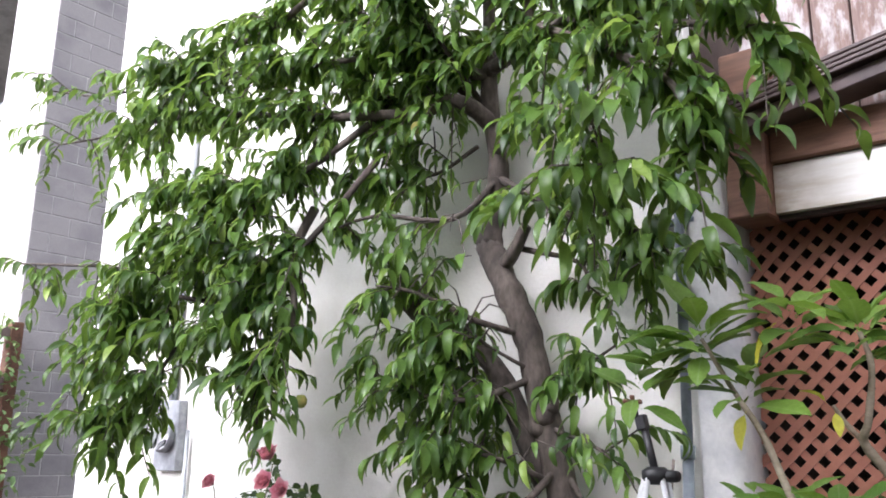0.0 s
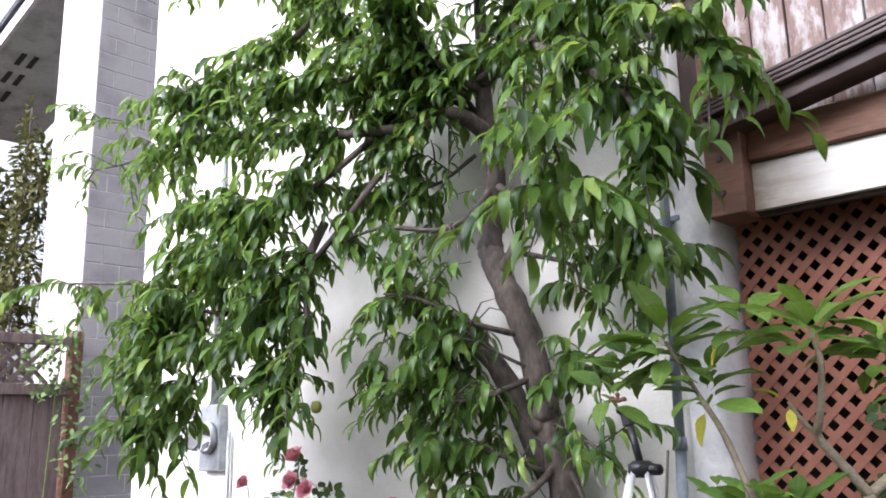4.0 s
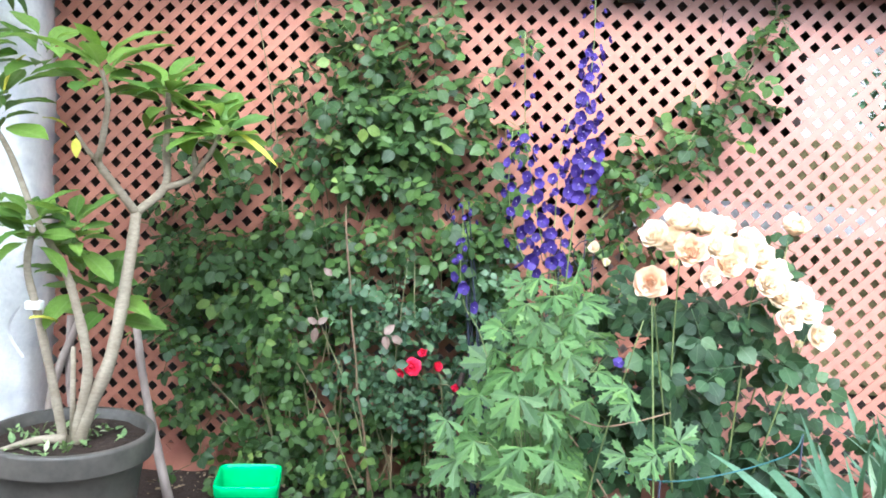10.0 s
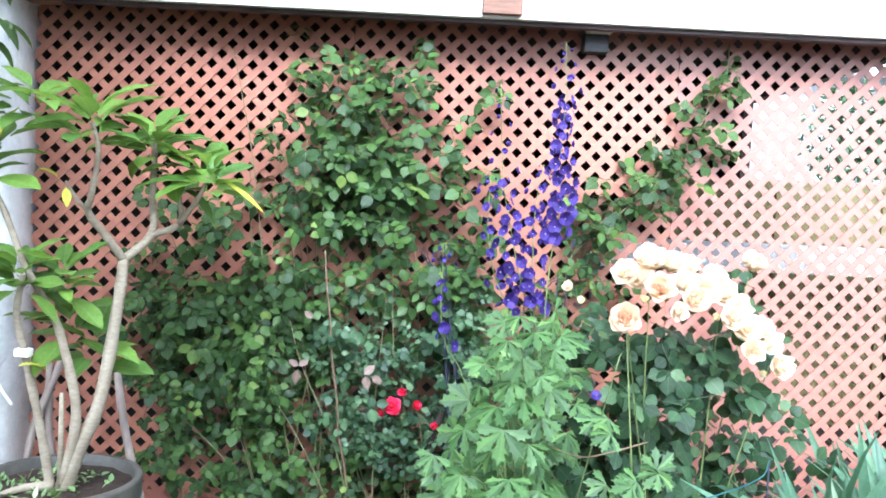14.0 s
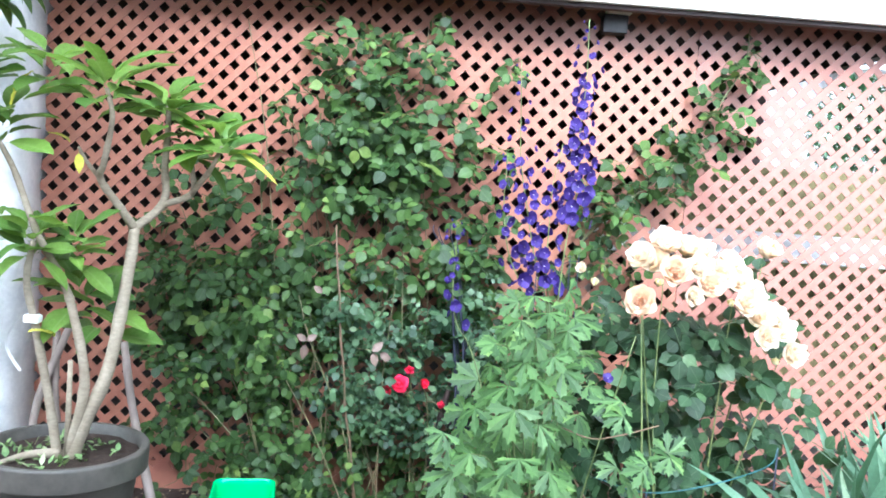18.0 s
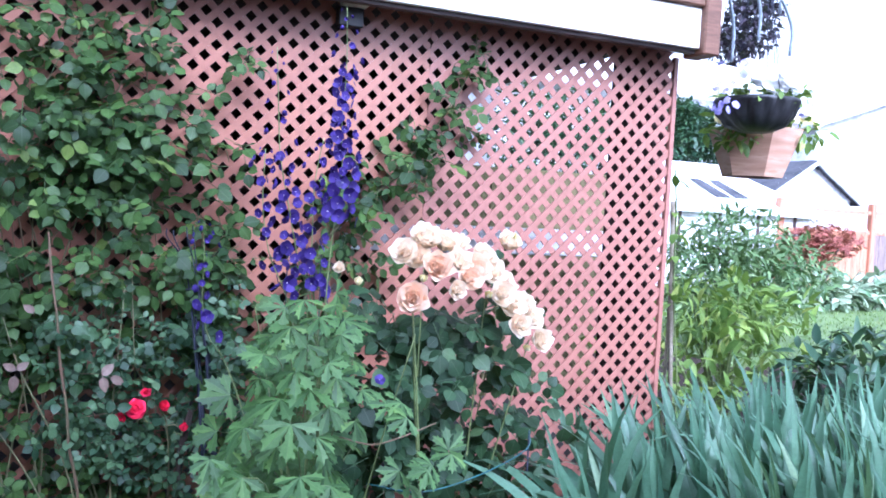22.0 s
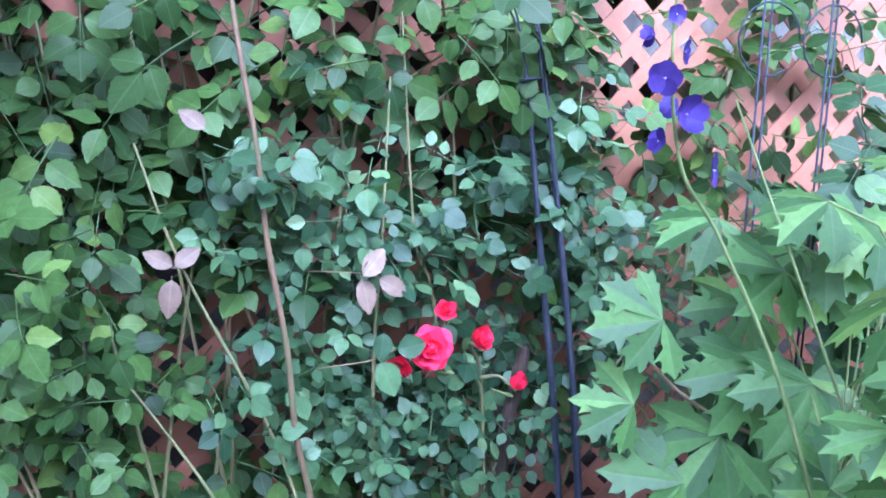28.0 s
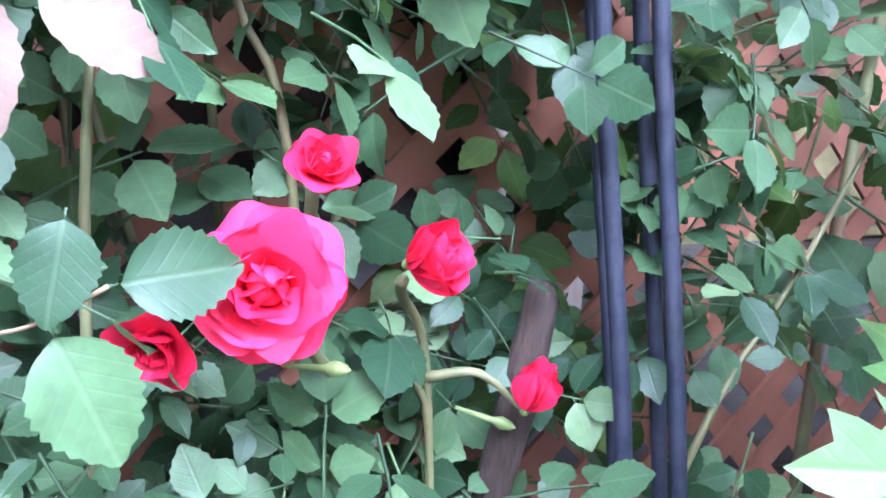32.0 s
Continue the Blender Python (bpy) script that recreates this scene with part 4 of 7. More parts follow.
# ---- peach tree against the wall ----
def peach_tree():
    g = random.Random(11)
    tree = thing("peach_tree", (-0.6, -0.3, 0), "leafy peach tree trained on the white wall, with small green fruit", "tree")
    trunk = spline([(-0.62, -0.32, -0.03), (-0.6, -0.3, 0.25), (-0.55, -0.3, 0.52), (-0.52, -0.3, 0.76), (-0.56, -0.3, 1.02), (-0.63, -0.3, 1.27), (-0.69, -0.3, 1.53), (-0.77, -0.33, 1.73), (-0.87, -0.3, 1.90)], 6)
    part("trunk", Soup().tube(trunk, knotted(taper(0.066, 0.052, len(trunk)), 1, 0.10), 12).mesh("trunk", BARK, True), tree)
    knob = Soup()
    for c, r in (((-0.61, -0.33, 1.255), 0.052), ((-0.585, -0.325, 1.285), 0.04), ((-0.625, -0.335, 1.21), 0.042)):
        knob.lathe([(r * math.sin(q) * (1 + 0.12 * math.sin(3 * q + 9 * r)), r * 1.15 * math.cos(q)) for q in (math.pi * k / 8 for k in range(9))], c, 14)
    part("burl", knob.mesh("burl", BARK, True), tree)
    leader = spline([(-0.87, -0.3, 1.90), (-0.85, -0.3, 2.03), (-0.80, -0.33, 2.21), (-0.83, -0.35, 2.46), (-0.81, -0.38, 2.74), (-0.81, -0.4, 3.1), (-0.85, -0.42, 3.5)], 5)
    part("leader", Soup().tube(leader, knotted(taper(0.052, 0.018, len(leader)), 2, 0.08), 10).mesh("leader", BARK, True), tree)
    cut = spline([(-0.62, -0.3, 1.0), (-0.83, -0.33, 1.43), (-1.09, -0.38, 1.61), (-1.21, -0.42, 1.72)], 5)
    part("cut_limb", Soup().tube(cut, knotted(taper(0.045, 0.046, len(cut)), 3), 10).mesh("cut_limb", BARK, True), tree, "sawn off limb")
    stub = spline([(-0.80, -0.32, 1.80), (-0.72, -0.36, 1.83), (-0.64, -0.38, 1.93)], 4)
    part("stub", Soup().tube(stub, taper(0.032, 0.022, len(stub)), 8).mesh("stub", BARK, True), tree)
    # limbs: points, radius at the base, twigs, how far leaves spread, share of bright young leaves
    upper_left = [
        ([(-0.82, -0.35, 2.38), (-0.85, -0.45, 2.43), (-0.92, -0.5, 2.46), (-1.0, -0.55, 2.41), (-1.22, -0.6, 2.42)], 0.038, 10),
        ([(-0.82, -0.38, 2.58), (-1.01, -0.5, 2.63), (-1.23, -0.6, 2.83), (-1.44, -0.7, 3.07), (-1.59, -0.8, 3.36)], 0.026, 46),
        ([(-1.0, -0.55, 2.41), (-1.48, -0.7, 2.46), (-1.99, -0.8, 2.57), (-2.51, -0.9, 2.62)], 0.024, 44),
        ([(-2.51, -0.9, 2.62), (-2.8, -0.95, 2.6), (-3.11, -1.0, 2.62)], 0.008, 5),
        ([(-1.22, -0.6, 2.42), (-1.49, -0.8, 2.17), (-1.96, -0.85, 2.16), (-2.38, -0.9, 2.26)], 0.016, 46),
        ([(-1.44, -0.7, 3.07), (-1.72, -0.8, 2.89), (-2.21, -0.85, 2.86), (-2.6, -0.93, 2.8)], 0.018, 30),
    ]
    lower_left = [
        ([(-1.21, -0.6, 2.24), (-1.46, -0.8, 1.85), (-1.95, -0.85, 1.82), (-2.65, -0.95, 1.93)], 0.015, 50),
        ([(-2.65, -0.95, 1.93), (-3.2, -1.0, 2.0), (-3.76, -1.05, 2.07)], 0.008, 5),
        ([(-1.45, -0.7, 2.06), (-1.53, -0.85, 1.71), (-1.83, -0.9, 1.55), (-2.31, -0.95, 1.59), (-2.54, -1.0, 1.4)], 0.02, 50),
        ([(-1.46, -0.8, 1.85), (-1.37, -0.85, 1.56), (-1.46, -0.9, 1.39), (-1.48, -0.9, 1.2)], 0.014, 20),
        ([(-1.59, -0.8, 3.36), (-2.09, -0.85, 3.43), (-2.6, -0.9, 3.69)], 0.012, 10),
        ([(-2.6, -0.93, 2.8), (-2.9, -0.95, 2.85), (-3.44, -1.0, 3.02)], 0.007, 4),
    ]
    right = [
        ([(-0.81, -0.38, 2.6), (-0.65, -0.45, 2.6), (-0.54, -0.5, 2.67), (-0.55, -0.5, 2.93), (-0.57, -0.5, 3.1)], 0.032, 22),
        ([(-0.78, -0.4, 2.59), (-0.32, -0.6, 2.57), (0.01, -0.75, 2.53), (0.23, -0.8, 2.49)], 0.022, 40),
        ([(-0.54, -0.5, 2.67), (-0.06, -0.8, 2.29), (0.21, -0.95, 2.04), (0.25, -1.0, 1.81)], 0.018, 26),
        ([(-0.32, -0.6, 2.57), (0.21, -0.8, 2.29), (0.36, -0.9, 2.22), (0.42, -0.9, 2.1)], 0.014, 12),
        ([(-0.82, -0.33, 2.26), (-0.36, -0.7, 2.22), (-0.02, -1.0, 1.97), (0.12, -1.15, 1.77)], 0.016, 14),
        ([(-0.8, -0.33, 2.16), (-0.46, -0.45, 1.94), (-0.18, -0.45, 1.83), (-0.01, -0.45, 1.7)], 0.016, 24),
    ]
    low = [
        ([(-0.70, -0.33, 1.86), (-0.44, -0.35, 1.77), (-0.4, -0.35, 1.66)], 0.012, 6),
        ([(-0.8, -0.33, 2.16), (-0.89, -0.5, 1.97), (-1.15, -0.65, 1.99), (-1.31, -0.75, 1.93)], 0.014, 11),
        ([(-0.69, -0.3, 1.53), (-0.8, -0.5, 1.58), (-1.02, -0.55, 1.69), (-1.19, -0.6, 1.73)], 0.014, 15),
        ([(-0.65, -0.3, 1.38), (-0.76, -0.55, 1.29), (-0.94, -0.65, 1.31), (-1.1, -0.7, 1.38)], 0.014, 24),
        ([(-0.63, -0.3, 1.34), (-0.43, -0.4, 1.38), (-0.28, -0.4, 1.46)], 0.012, 10),
        ([(-0.55, -0.3, 1.08), (-0.63, -0.5, 0.92), (-0.8, -0.6, 0.9), (-0.89, -0.65, 0.76), (-0.98, -0.7, 0.58)], 0.014, 20),
        ([(-0.53, -0.3, 0.99), (-0.55, -0.5, 0.84), (-0.67, -0.6, 0.73), (-0.65, -0.65, 0.6)], 0.012, 9),
        ([(-0.53, -0.3, 1.04), (-0.4, -0.4, 0.92), (-0.44, -0.45, 0.86)], 0.012, 4),
    ]
    low += [
        ([(-0.7, -0.32, 1.2), (-0.85, -0.5, 1.4), (-1.0, -0.55, 1.52)], 0.010, 26),
        ([(-0.66, -0.32, 1.4), (-0.76, -0.5, 1.5), (-0.86, -0.55, 1.62)], 0.008, 12),
        ([(-0.54, -0.3, 0.7), (-0.5, -0.45, 0.82), (-0.42, -0.5, 0.78)], 0.010, 4),
        ([(-0.55, -0.3, 1.0), (-0.72, -0.5, 1.1), (-0.88, -0.6, 1.12)], 0.012, 22),
        ([(-0.6, -0.3, 1.2), (-0.42, -0.42, 1.16), (-0.3, -0.45, 1.12)], 0.010, 5),
        ([(-0.52, -0.3, 0.8), (-0.66, -0.5, 0.86), (-0.8, -0.6, 0.72)], 0.010, 16),
    ]
    crown = [
        ([(-0.85, -0.36, 2.46), (-1.0, -0.45, 2.56), (-1.28, -0.5, 2.52)], 0.012, 26),
        ([(-0.84, -0.4, 2.7), (-1.1, -0.5, 2.77), (-1.4, -0.6, 2.72)], 0.014, 30),
        ([(-0.88, -0.36, 2.3), (-1.05, -0.42, 2.2), (-1.3, -0.5, 2.18)], 0.010, 12),
        ([(-1.2, -0.6, 2.7), (-1.5, -0.75, 2.68), (-1.9, -0.85, 2.72), (-2.3, -0.9, 2.75)], 0.014, 30),
        ([(-1.5, -0.8, 2.3), (-1.75, -0.85, 2.0), (-2.1, -0.9, 2.02)], 0.012, 26),
        ([(-1.9, -0.85, 1.7), (-2.2, -0.95, 1.75), (-2.5, -1.0, 1.72)], 0.010, 20),
        ([(-2.0, -0.9, 1.55), (-2.2, -0.95, 1.32), (-2.45, -1.0, 1.2)], 0.010, 22),
        ([(-0.81, -0.4, 2.9), (-0.6, -0.6, 3.1), (-0.25, -0.7, 3.0), (0.05, -0.8, 2.85)], 0.016, 40),
        ([(-0.83, -0.4, 3.1), (-1.1, -0.6, 3.15), (-1.35, -0.7, 3.3)], 0.014, 30),
        ([(-0.82, -0.4, 3.0), (-0.75, -0.7, 3.2), (-0.5, -0.85, 3.35)], 0.014, 28),
        ([(-0.85, -0.36, 2.46), (-0.95, -0.6, 2.75), (-1.1, -0.75, 2.95)], 0.012, 26),
    ]
    def trunk_x(z):
        return min(trunk, key=lambda q: abs(q.z - z)).x

    spots, twigs = [], Soup()
    for group in (upper_left, lower_left, right, low, crown):
        for pts, r0, count in group:
            line = spline(pts, 5)
            part("limb", Soup().tube(line, knotted(taper(r0, max(0.004, r0 * 0.35), len(line)), count, 0.06), 8).mesh("limb", BARK, True), tree)
            share = 0.95 if group is low else 1.25 if group in (right, crown) else 1.2
            for i in range(int(count * share)):
                t = g.uniform(0.2, 1.0) if count > 8 else g.uniform(0.3, 1.0)
                k = min(len(line) - 1, int(t * (len(line) - 1) + 0.5))
                p = line[k]
                along = (line[min(k + 1, len(line) - 1)] - line[max(k - 1, 0)]).normalized()
                d = (unit(g) + along * 0.5 + Vector((0, -0.15, 0.12))).normalized()
                ln = g.uniform(0.10, 0.32)
                q1 = p + d * ln * 0.5 + Vector((0, 0, 0.02))
                q2 = p + d * ln + Vector((0, 0, -0.25 * ln))
                if q2.y > -0.19:
                    q2.y = -0.2 - g.random() * 0.06
                    q1.y = min(q1.y, -0.19)
                twigs.tube([p, q1, q2], [0.004, 0.003, 0.0018], 4, False)
                nl = g.randint(10, 16)
                size = g.uniform(0.09, 0.135) if group in (right, crown) else g.uniform(0.08, 0.125)
                side = d.orthogonal().normalized()
                for k in range(nl):
                    w = (k + 1) / nl
                    base = p.lerp(q1, w * 2) if w < 0.5 else q1.lerp(q2, w * 2 - 1)
                    if group is low and abs(base.x - trunk_x(base.z) - 0.02) < 0.11 and g.random() < 0.8:
                        continue
                    if -1.05 < base.x < -0.66 and 1.85 < base.z < 2.55 and g.random() < 0.45:
                        continue
                    out = Matrix.Rotation(2.4 * k + g.uniform(-0.5, 0.5), 3, d) @ side
                    ld = out * 0.9 + d * (0.35 + 0.5 * w) + Vector((0, -0.1, -0.12))
                    spots.append(facing(base, ld, Vector((0, 0, 1)) + out * 0.25 + unit(g) * 0.3, size * g.uniform(0.75, 1.1)))
    part("twig_work", twigs.mesh("twig_work", BARK, True), tree, "thin leafy twigs", "stuff")
    shapes = [arching_leaf(w, b, f, tw) for w, b, f, tw in ((0.33, 1.3, 0.45, 0.3), (0.37, 0.9, 0.35, -0.4), (0.31, 1.7, 0.5, 0.6), (0.36, 1.1, 0.4, -0.7), (0.32, 2.0, 0.45, 0.2))]
    leaves(tree, shapes, spots, PEACH_LEAF, 300, "leaf", "crown", "dense narrow drooping peach leaves")
    ball = Soup().lathe([(0.0, 0.024), (0.015, 0.021), (0.022, 0.006), (0.021, -0.008), (0.013, -0.021), (0.0, -0.025)], seg=12).mesh("fruit", FRUIT, True)
    for p in ((-1.26, -0.54, 1.43), (0.34, -0.9, 2.28), (-1.3, -0.85, 1.28), (-1.0, -0.6, 2.33), (-0.95, -0.58, 0.95), (-1.6, -0.8, 2.7)):
        part("fruit", ball, tree, "", "", Matrix.Translation(p))


peach_tree()


# ---- tripod ----
def tripod():
    t = thing("camera_tripod", (-0.15, -0.56, 0), "silver and black camera tripod standing in the bed", "tripod")
    head = Vector((-0.094, -0.526, 1.055))
    part("crown", Soup().lathe([(0.0, -0.025), (0.03, -0.025), (0.042, -0.01), (0.042, 0.012), (0.025, 0.025), (0.0, 0.025)], head, 18).mesh("crown", BLACK, True), t)
    part("crank_hub", Soup().lathe([(0.0, 0.03), (0.016, 0.03), (0.018, 0.0)], seg=12, m=aim(head + Vector((0.05, -0.02, 0.0)), (1, -0.3, 0))).mesh("crank_hub", BLACK, True), t)
    part("column", Soup().tube([head, head + Vector((-0.03, 0.0, 0.13))], 0.012, 12).mesh("column", BLACK, True), t)
    part("pan_head", Soup().box((-0.016, -0.016, 0), (0.016, 0.016, 0.045), Matrix.Translation(head + Vector((-0.034, 0, 0.13))) @ pose(0, 0, 0, 0, -12, 0), 0.004).mesh("pan_head", BLACK), t)
    part("ball_knob", Soup().lathe([(0.0, 0.014), (0.010, 0.009), (0.013, 0.0), (0.009, -0.010), (0.0, -0.013)], head + Vector((-0.055, -0.015, 0.178)), 12).mesh("ball_knob", BLACK, True), t)
    for q, dz in ((-0.03, 0.012), (0.0, 0.026), (0.032, 0.008)):
        c = head + Vector((-0.06, -0.015, 0.205))
        part("clamp_wing", Soup().tube(spline([c, c + Vector((q * 0.6, 0, dz)), c + Vector((q, -0.004, dz * 0.6))], 3), [0.005, 0.006, 0.007, 0.007, 0.008, 0.007, 0.004], 7).mesh("clamp_wing", RUST, True), t, "rusty brown clamp wing")
    for foot, mids in (((-0.445, -0.556, 0.0), 0.6), ((-0.262, -0.752, 0.0), 0.6), ((0.165, -0.60, 0.0), 0.58)):
        foot = Vector(foot)
        top = head + (Vector((foot.x, foot.y, 0)) - Vector((head.x, head.y, 0))).normalized() * 0.03
        d = (foot - top).normalized()
        side = d.cross(Vector((0, 0, 1))).normalized() * 0.011
        lock = top.lerp(foot, mids)
        leg = part("leg", Soup().tube([top - side, lock - side], 0.0085, 10).tube([top + side, lock + side], 0.0085, 10).mesh("leg", ALU, True), t)
        part("lower_leg", Soup().tube([lock - d * 0.02, foot], 0.0095, 10).mesh("lower_leg", ALU, True), t)
        part("leg_lock", Soup().box((-0.024, -0.015, -0.02), (0.024, 0.015, 0.02), place(lock, -d, 1.0) @ pose(0, 0, 0, 0, 90, 0), 0.004).mesh("leg_lock", BLACK), t)
        part("collar", Soup().tube([top.lerp(foot, 0.32) - d * 0.014, top.lerp(foot, 0.32) + d * 0.014], 0.023, 12).mesh("collar", BLACK, True), t)
        part("rubber_foot", Soup().tube([foot - d * 0.03, foot], [0.011, 0.013], 10).mesh("rubber_foot", BLACK, True), leg)
        part("brace", Soup().tube([top.lerp(foot, 0.32), Vector((head.x, head.y - 0.01, 0.72))], 0.004, 6).mesh("brace", BLACK, True), t)


tripod()


# ---- angel's trumpet in a grey pot ----
def potted_plant():
    g = random.Random(5)
    cx, cy, rim = 0.475, -0.78, 0.395
    pot = thing("plant_pot", (cx, cy, 0), "large grey plastic pot with a broad rim, filled with soil", "plant pot")
    prof = [(0.0, 0.0), (0.128, 0.0), (0.133, 0.01), (0.182, 0.20), (0.200, 0.318), (0.202, 0.322), (0.2025, 0.324), (0.224, 0.327), (0.226, 0.329), (0.2265, 0.332), (0.229, 0.386), (0.2285, 0.391), (0.226, 0.394), (0.2245, 0.395), (0.211, 0.395), (0.208, 0.392), (0.204, 0.33)]
    part("body", Soup().lathe(prof, (cx, cy, 0), 48).mesh("body", POT_MAT, True), pot)
    vs = [(cx, cy, 0.368)] + [(cx + r * math.cos(a), cy + r * math.sin(a), 0.362 + 0.012 * noise.noise((r * 30, a * 3, 1))) for r in (0.07, 0.14, 0.18, 0.206) for a in (2 * math.pi * q / 28 for q in range(28))]
    fs = [(0, 1 + q, 1 + (q + 1) % 28) for q in range(28)] + [(1 + i * 28 + q, 1 + i * 28 + (q + 1) % 28, 1 + (i + 1) * 28 + (q + 1) % 28, 1 + (i + 1) * 28 + q)[::-1] for i in range(3) for q in range(28)]
    part("soil", mesh("soil", vs, fs, SOIL, True), pot, "dark potting soil")
    weed = []
    for i in range(110):
        a, r = g.uniform(0, 6.3), g.uniform(0.06, 0.17)
        weed.append(place((cx + r * math.cos(a) - 0.02, cy + r * math.sin(a), 0.37), unit(g, 0.6), g.uniform(0.02, 0.042)))
    leaves(pot, [strip_leaf(0.45), strip_leaf(0.35, 4, 0.1)], weed, PALE_SHRUB_LEAF, 30, "weed_leaf", "weed_foliage")
    plant = thing("trumpet_shrub", (cx, cy, 0.37), "tall shrub with pale knobbly stems and broad green leaves", "shrub")
    stems = [
        ([(0.50, -0.79, 0.36), (0.53, -0.79, 0.46), (0.585, -0.77, 0.62), (0.605, -0.7, 0.89), (0.6, -0.65, 1.01)], 0.025, 0.018),
        ([(0.6, -0.65, 1.01), (0.665, -0.6, 1.09), (0.658, -0.58, 1.2), (0.662, -0.58, 1.31), (0.66, -0.58, 1.38)], 0.016, 0.008),
        ([(0.6, -0.65, 1.01), (0.565, -0.7, 1.08), (0.528, -0.74, 1.15), (0.548, -0.77, 1.2), (0.568, -0.78, 1.32), (0.55, -0.78, 1.4)], 0.016, 0.007),
        ([(0.655, -0.605, 1.08), (0.74, -0.58, 1.12), (0.735, -0.56, 1.19), (0.72, -0.55, 1.26)], 0.013, 0.007),
        ([(0.74, -0.58, 1.12), (0.8, -0.6, 1.2), (0.83, -0.6, 1.27)], 0.011, 0.006),
        ([(0.485, -0.79, 0.36), (0.515, -0.8, 0.46), (0.53, -0.8, 0.6), (0.49, -0.8, 0.78), (0.455, -0.8, 0.87), (0.39, -0.82, 1.0), (0.335, -0.84, 1.16), (0.275, -0.84, 1.26), (0.2, -0.85, 1.4)], 0.02, 0.006),
        ([(0.46, -0.79, 0.36), (0.44, -0.8, 0.5), (0.4, -0.82, 0.73), (0.375, -0.83, 0.86), (0.385, -0.82, 0.97)], 0.017, 0.010),
        ([(0.49, -0.8, 0.36), (0.49, -0.8, 0.64)], 0.010, 0.008),
        ([(0.528, -0.74, 1.15), (0.5, -0.76, 1.19), (0.475, -0.77, 1.235)], 0.009, 0.005),
    ]
    for pts, a, b_ in stems:
        line = spline(pts, 6) if len(pts) > 2 else [Vector(q) for q in pts]
        rr = taper(a * 0.84, b_ * 0.84, len(line))
        rr = [x * (1.12 if i % 5 == 0 else 1.0) for i, x in enumerate(rr)]
        part("stem", Soup().tube(line, rr, 10).mesh("stem", PALE_BARK, True), plant)
    root = spline([(0.47, -0.8, 0.375), (0.4, -0.84, 0.378), (0.34, -0.9, 0.368)], 4)
    part("root", Soup().tube(root, taper(0.016, 0.007, len(root)), 8).mesh("root", PALE_BARK, True), plant)
    shapes = [toothed_leaf(w, 6, d, f, 0.015, 0.5, 0.95) for w, d, f in ((0.42, 0.35, 0.3), (0.49, 0.2, 0.25), (0.38, 0.5, 0.35), (0.46, 0.1, 0.4))]
    tufts = [((0.2, -0.85, 1.42), 15, 0.21), ((0.3, -0.84, 1.30), 10, 0.18), ((0.1, -0.86, 1.36), 9, 0.18), ((0.02, -0.86, 1.30), 6, 0.16), ((0.55, -0.78, 1.42), 13, 0.21), ((0.66, -0.58, 1.38), 17, 0.20), ((0.72, -0.55, 1.30), 8, 0.17),
             ((0.83, -0.6, 1.28), 13, 0.20), ((0.385, -0.82, 0.99), 15, 0.14), ((0.47, -0.76, 0.98), 13, 0.16), ((0.47, -0.70, 0.84), 9, 0.20), ((0.52, -0.66, 0.76), 7, 0.2), ((0.42, -0.83, 1.46), 8, 0.19), ((0.3, -0.82, 1.02), 6, 0.11)]
    spots = []
    for p, k, size in tufts:
        k = int(k * 1.25)
        for i in range(k):
            a = 2.4 * i + g.uniform(-0.4, 0.4)
            up = -0.05 + 1.35 * (i / k) + g.uniform(-0.2, 0.2)
            out = Vector((math.cos(a), math.sin(a), 0))
            d = out + Vector((0, 0, up))
            base = Vector(p) + out * 0.012 + Vector((0, 0, -0.07 + 0.09 * i / k))
            nn = Vector((0, 0, 1)) - out * up * 0.8 + Vector((0, -0.35, 0)) + unit(g) * 0.35
            spots.append(facing(base, d, nn, size * g.uniform(0.52, 0.92)))
    leaves(plant, shapes, spots, BRUG_LEAF, 300, "leaf")
    yel = [((0.4, -0.87, 1.43), (-0.5, -0.4, -0.6), 0.12), ((0.3, -0.85, 1.22), (-0.2, -0.5, -0.8), 0.09), ((0.47, -0.8, 1.24), (-0.4, -0.5, 0.5), 0.07), ((0.48, -0.78, 1.22), (0.3, -0.5, -0.7), 0.06), ((0.45, -0.8, 0.7), (-0.2, -0.5, 0.4), 0.1)]
    leaves(plant, shapes[:1], [place(p, d, sz) for p, d, sz in yel], YELLOW_LEAF, 20, "yellow_leaf")
    long = [((0.86, -0.62, 1.27), (0.8, -0.35, -0.42), 0.2)]
    leaves(plant, [strip_leaf(0.2, 6, 0.1, 0.2)], [place(p, d, sz) for p, d, sz in long], YELLOW_LEAF, 5, "yellow_leaf")
    tg = thing("plant_tag", (0.395, -0.84, 0.75), "white paper plant tag looped round a stem", "tag")
    part("band", Soup().box((0.375, -0.845, 0.745), (0.415, -0.812, 0.768), bevel=0.003).mesh("band", TAG), tg)
    curl = [Vector((0.365 - 0.03 * math.sin(q * 0.5), -0.85, 0.755 - 0.02 * q)) for q in range(8)]
    s = Soup()
    s.add([p + Vector((0, dy, 0)) for p in curl for dy in (-0.008, 0.008)], [(2 * i, 2 * i + 1, 2 * i + 3, 2 * i + 2) for i in range(7)])
    part("tail", s.mesh("tail", TAG, True), tg)
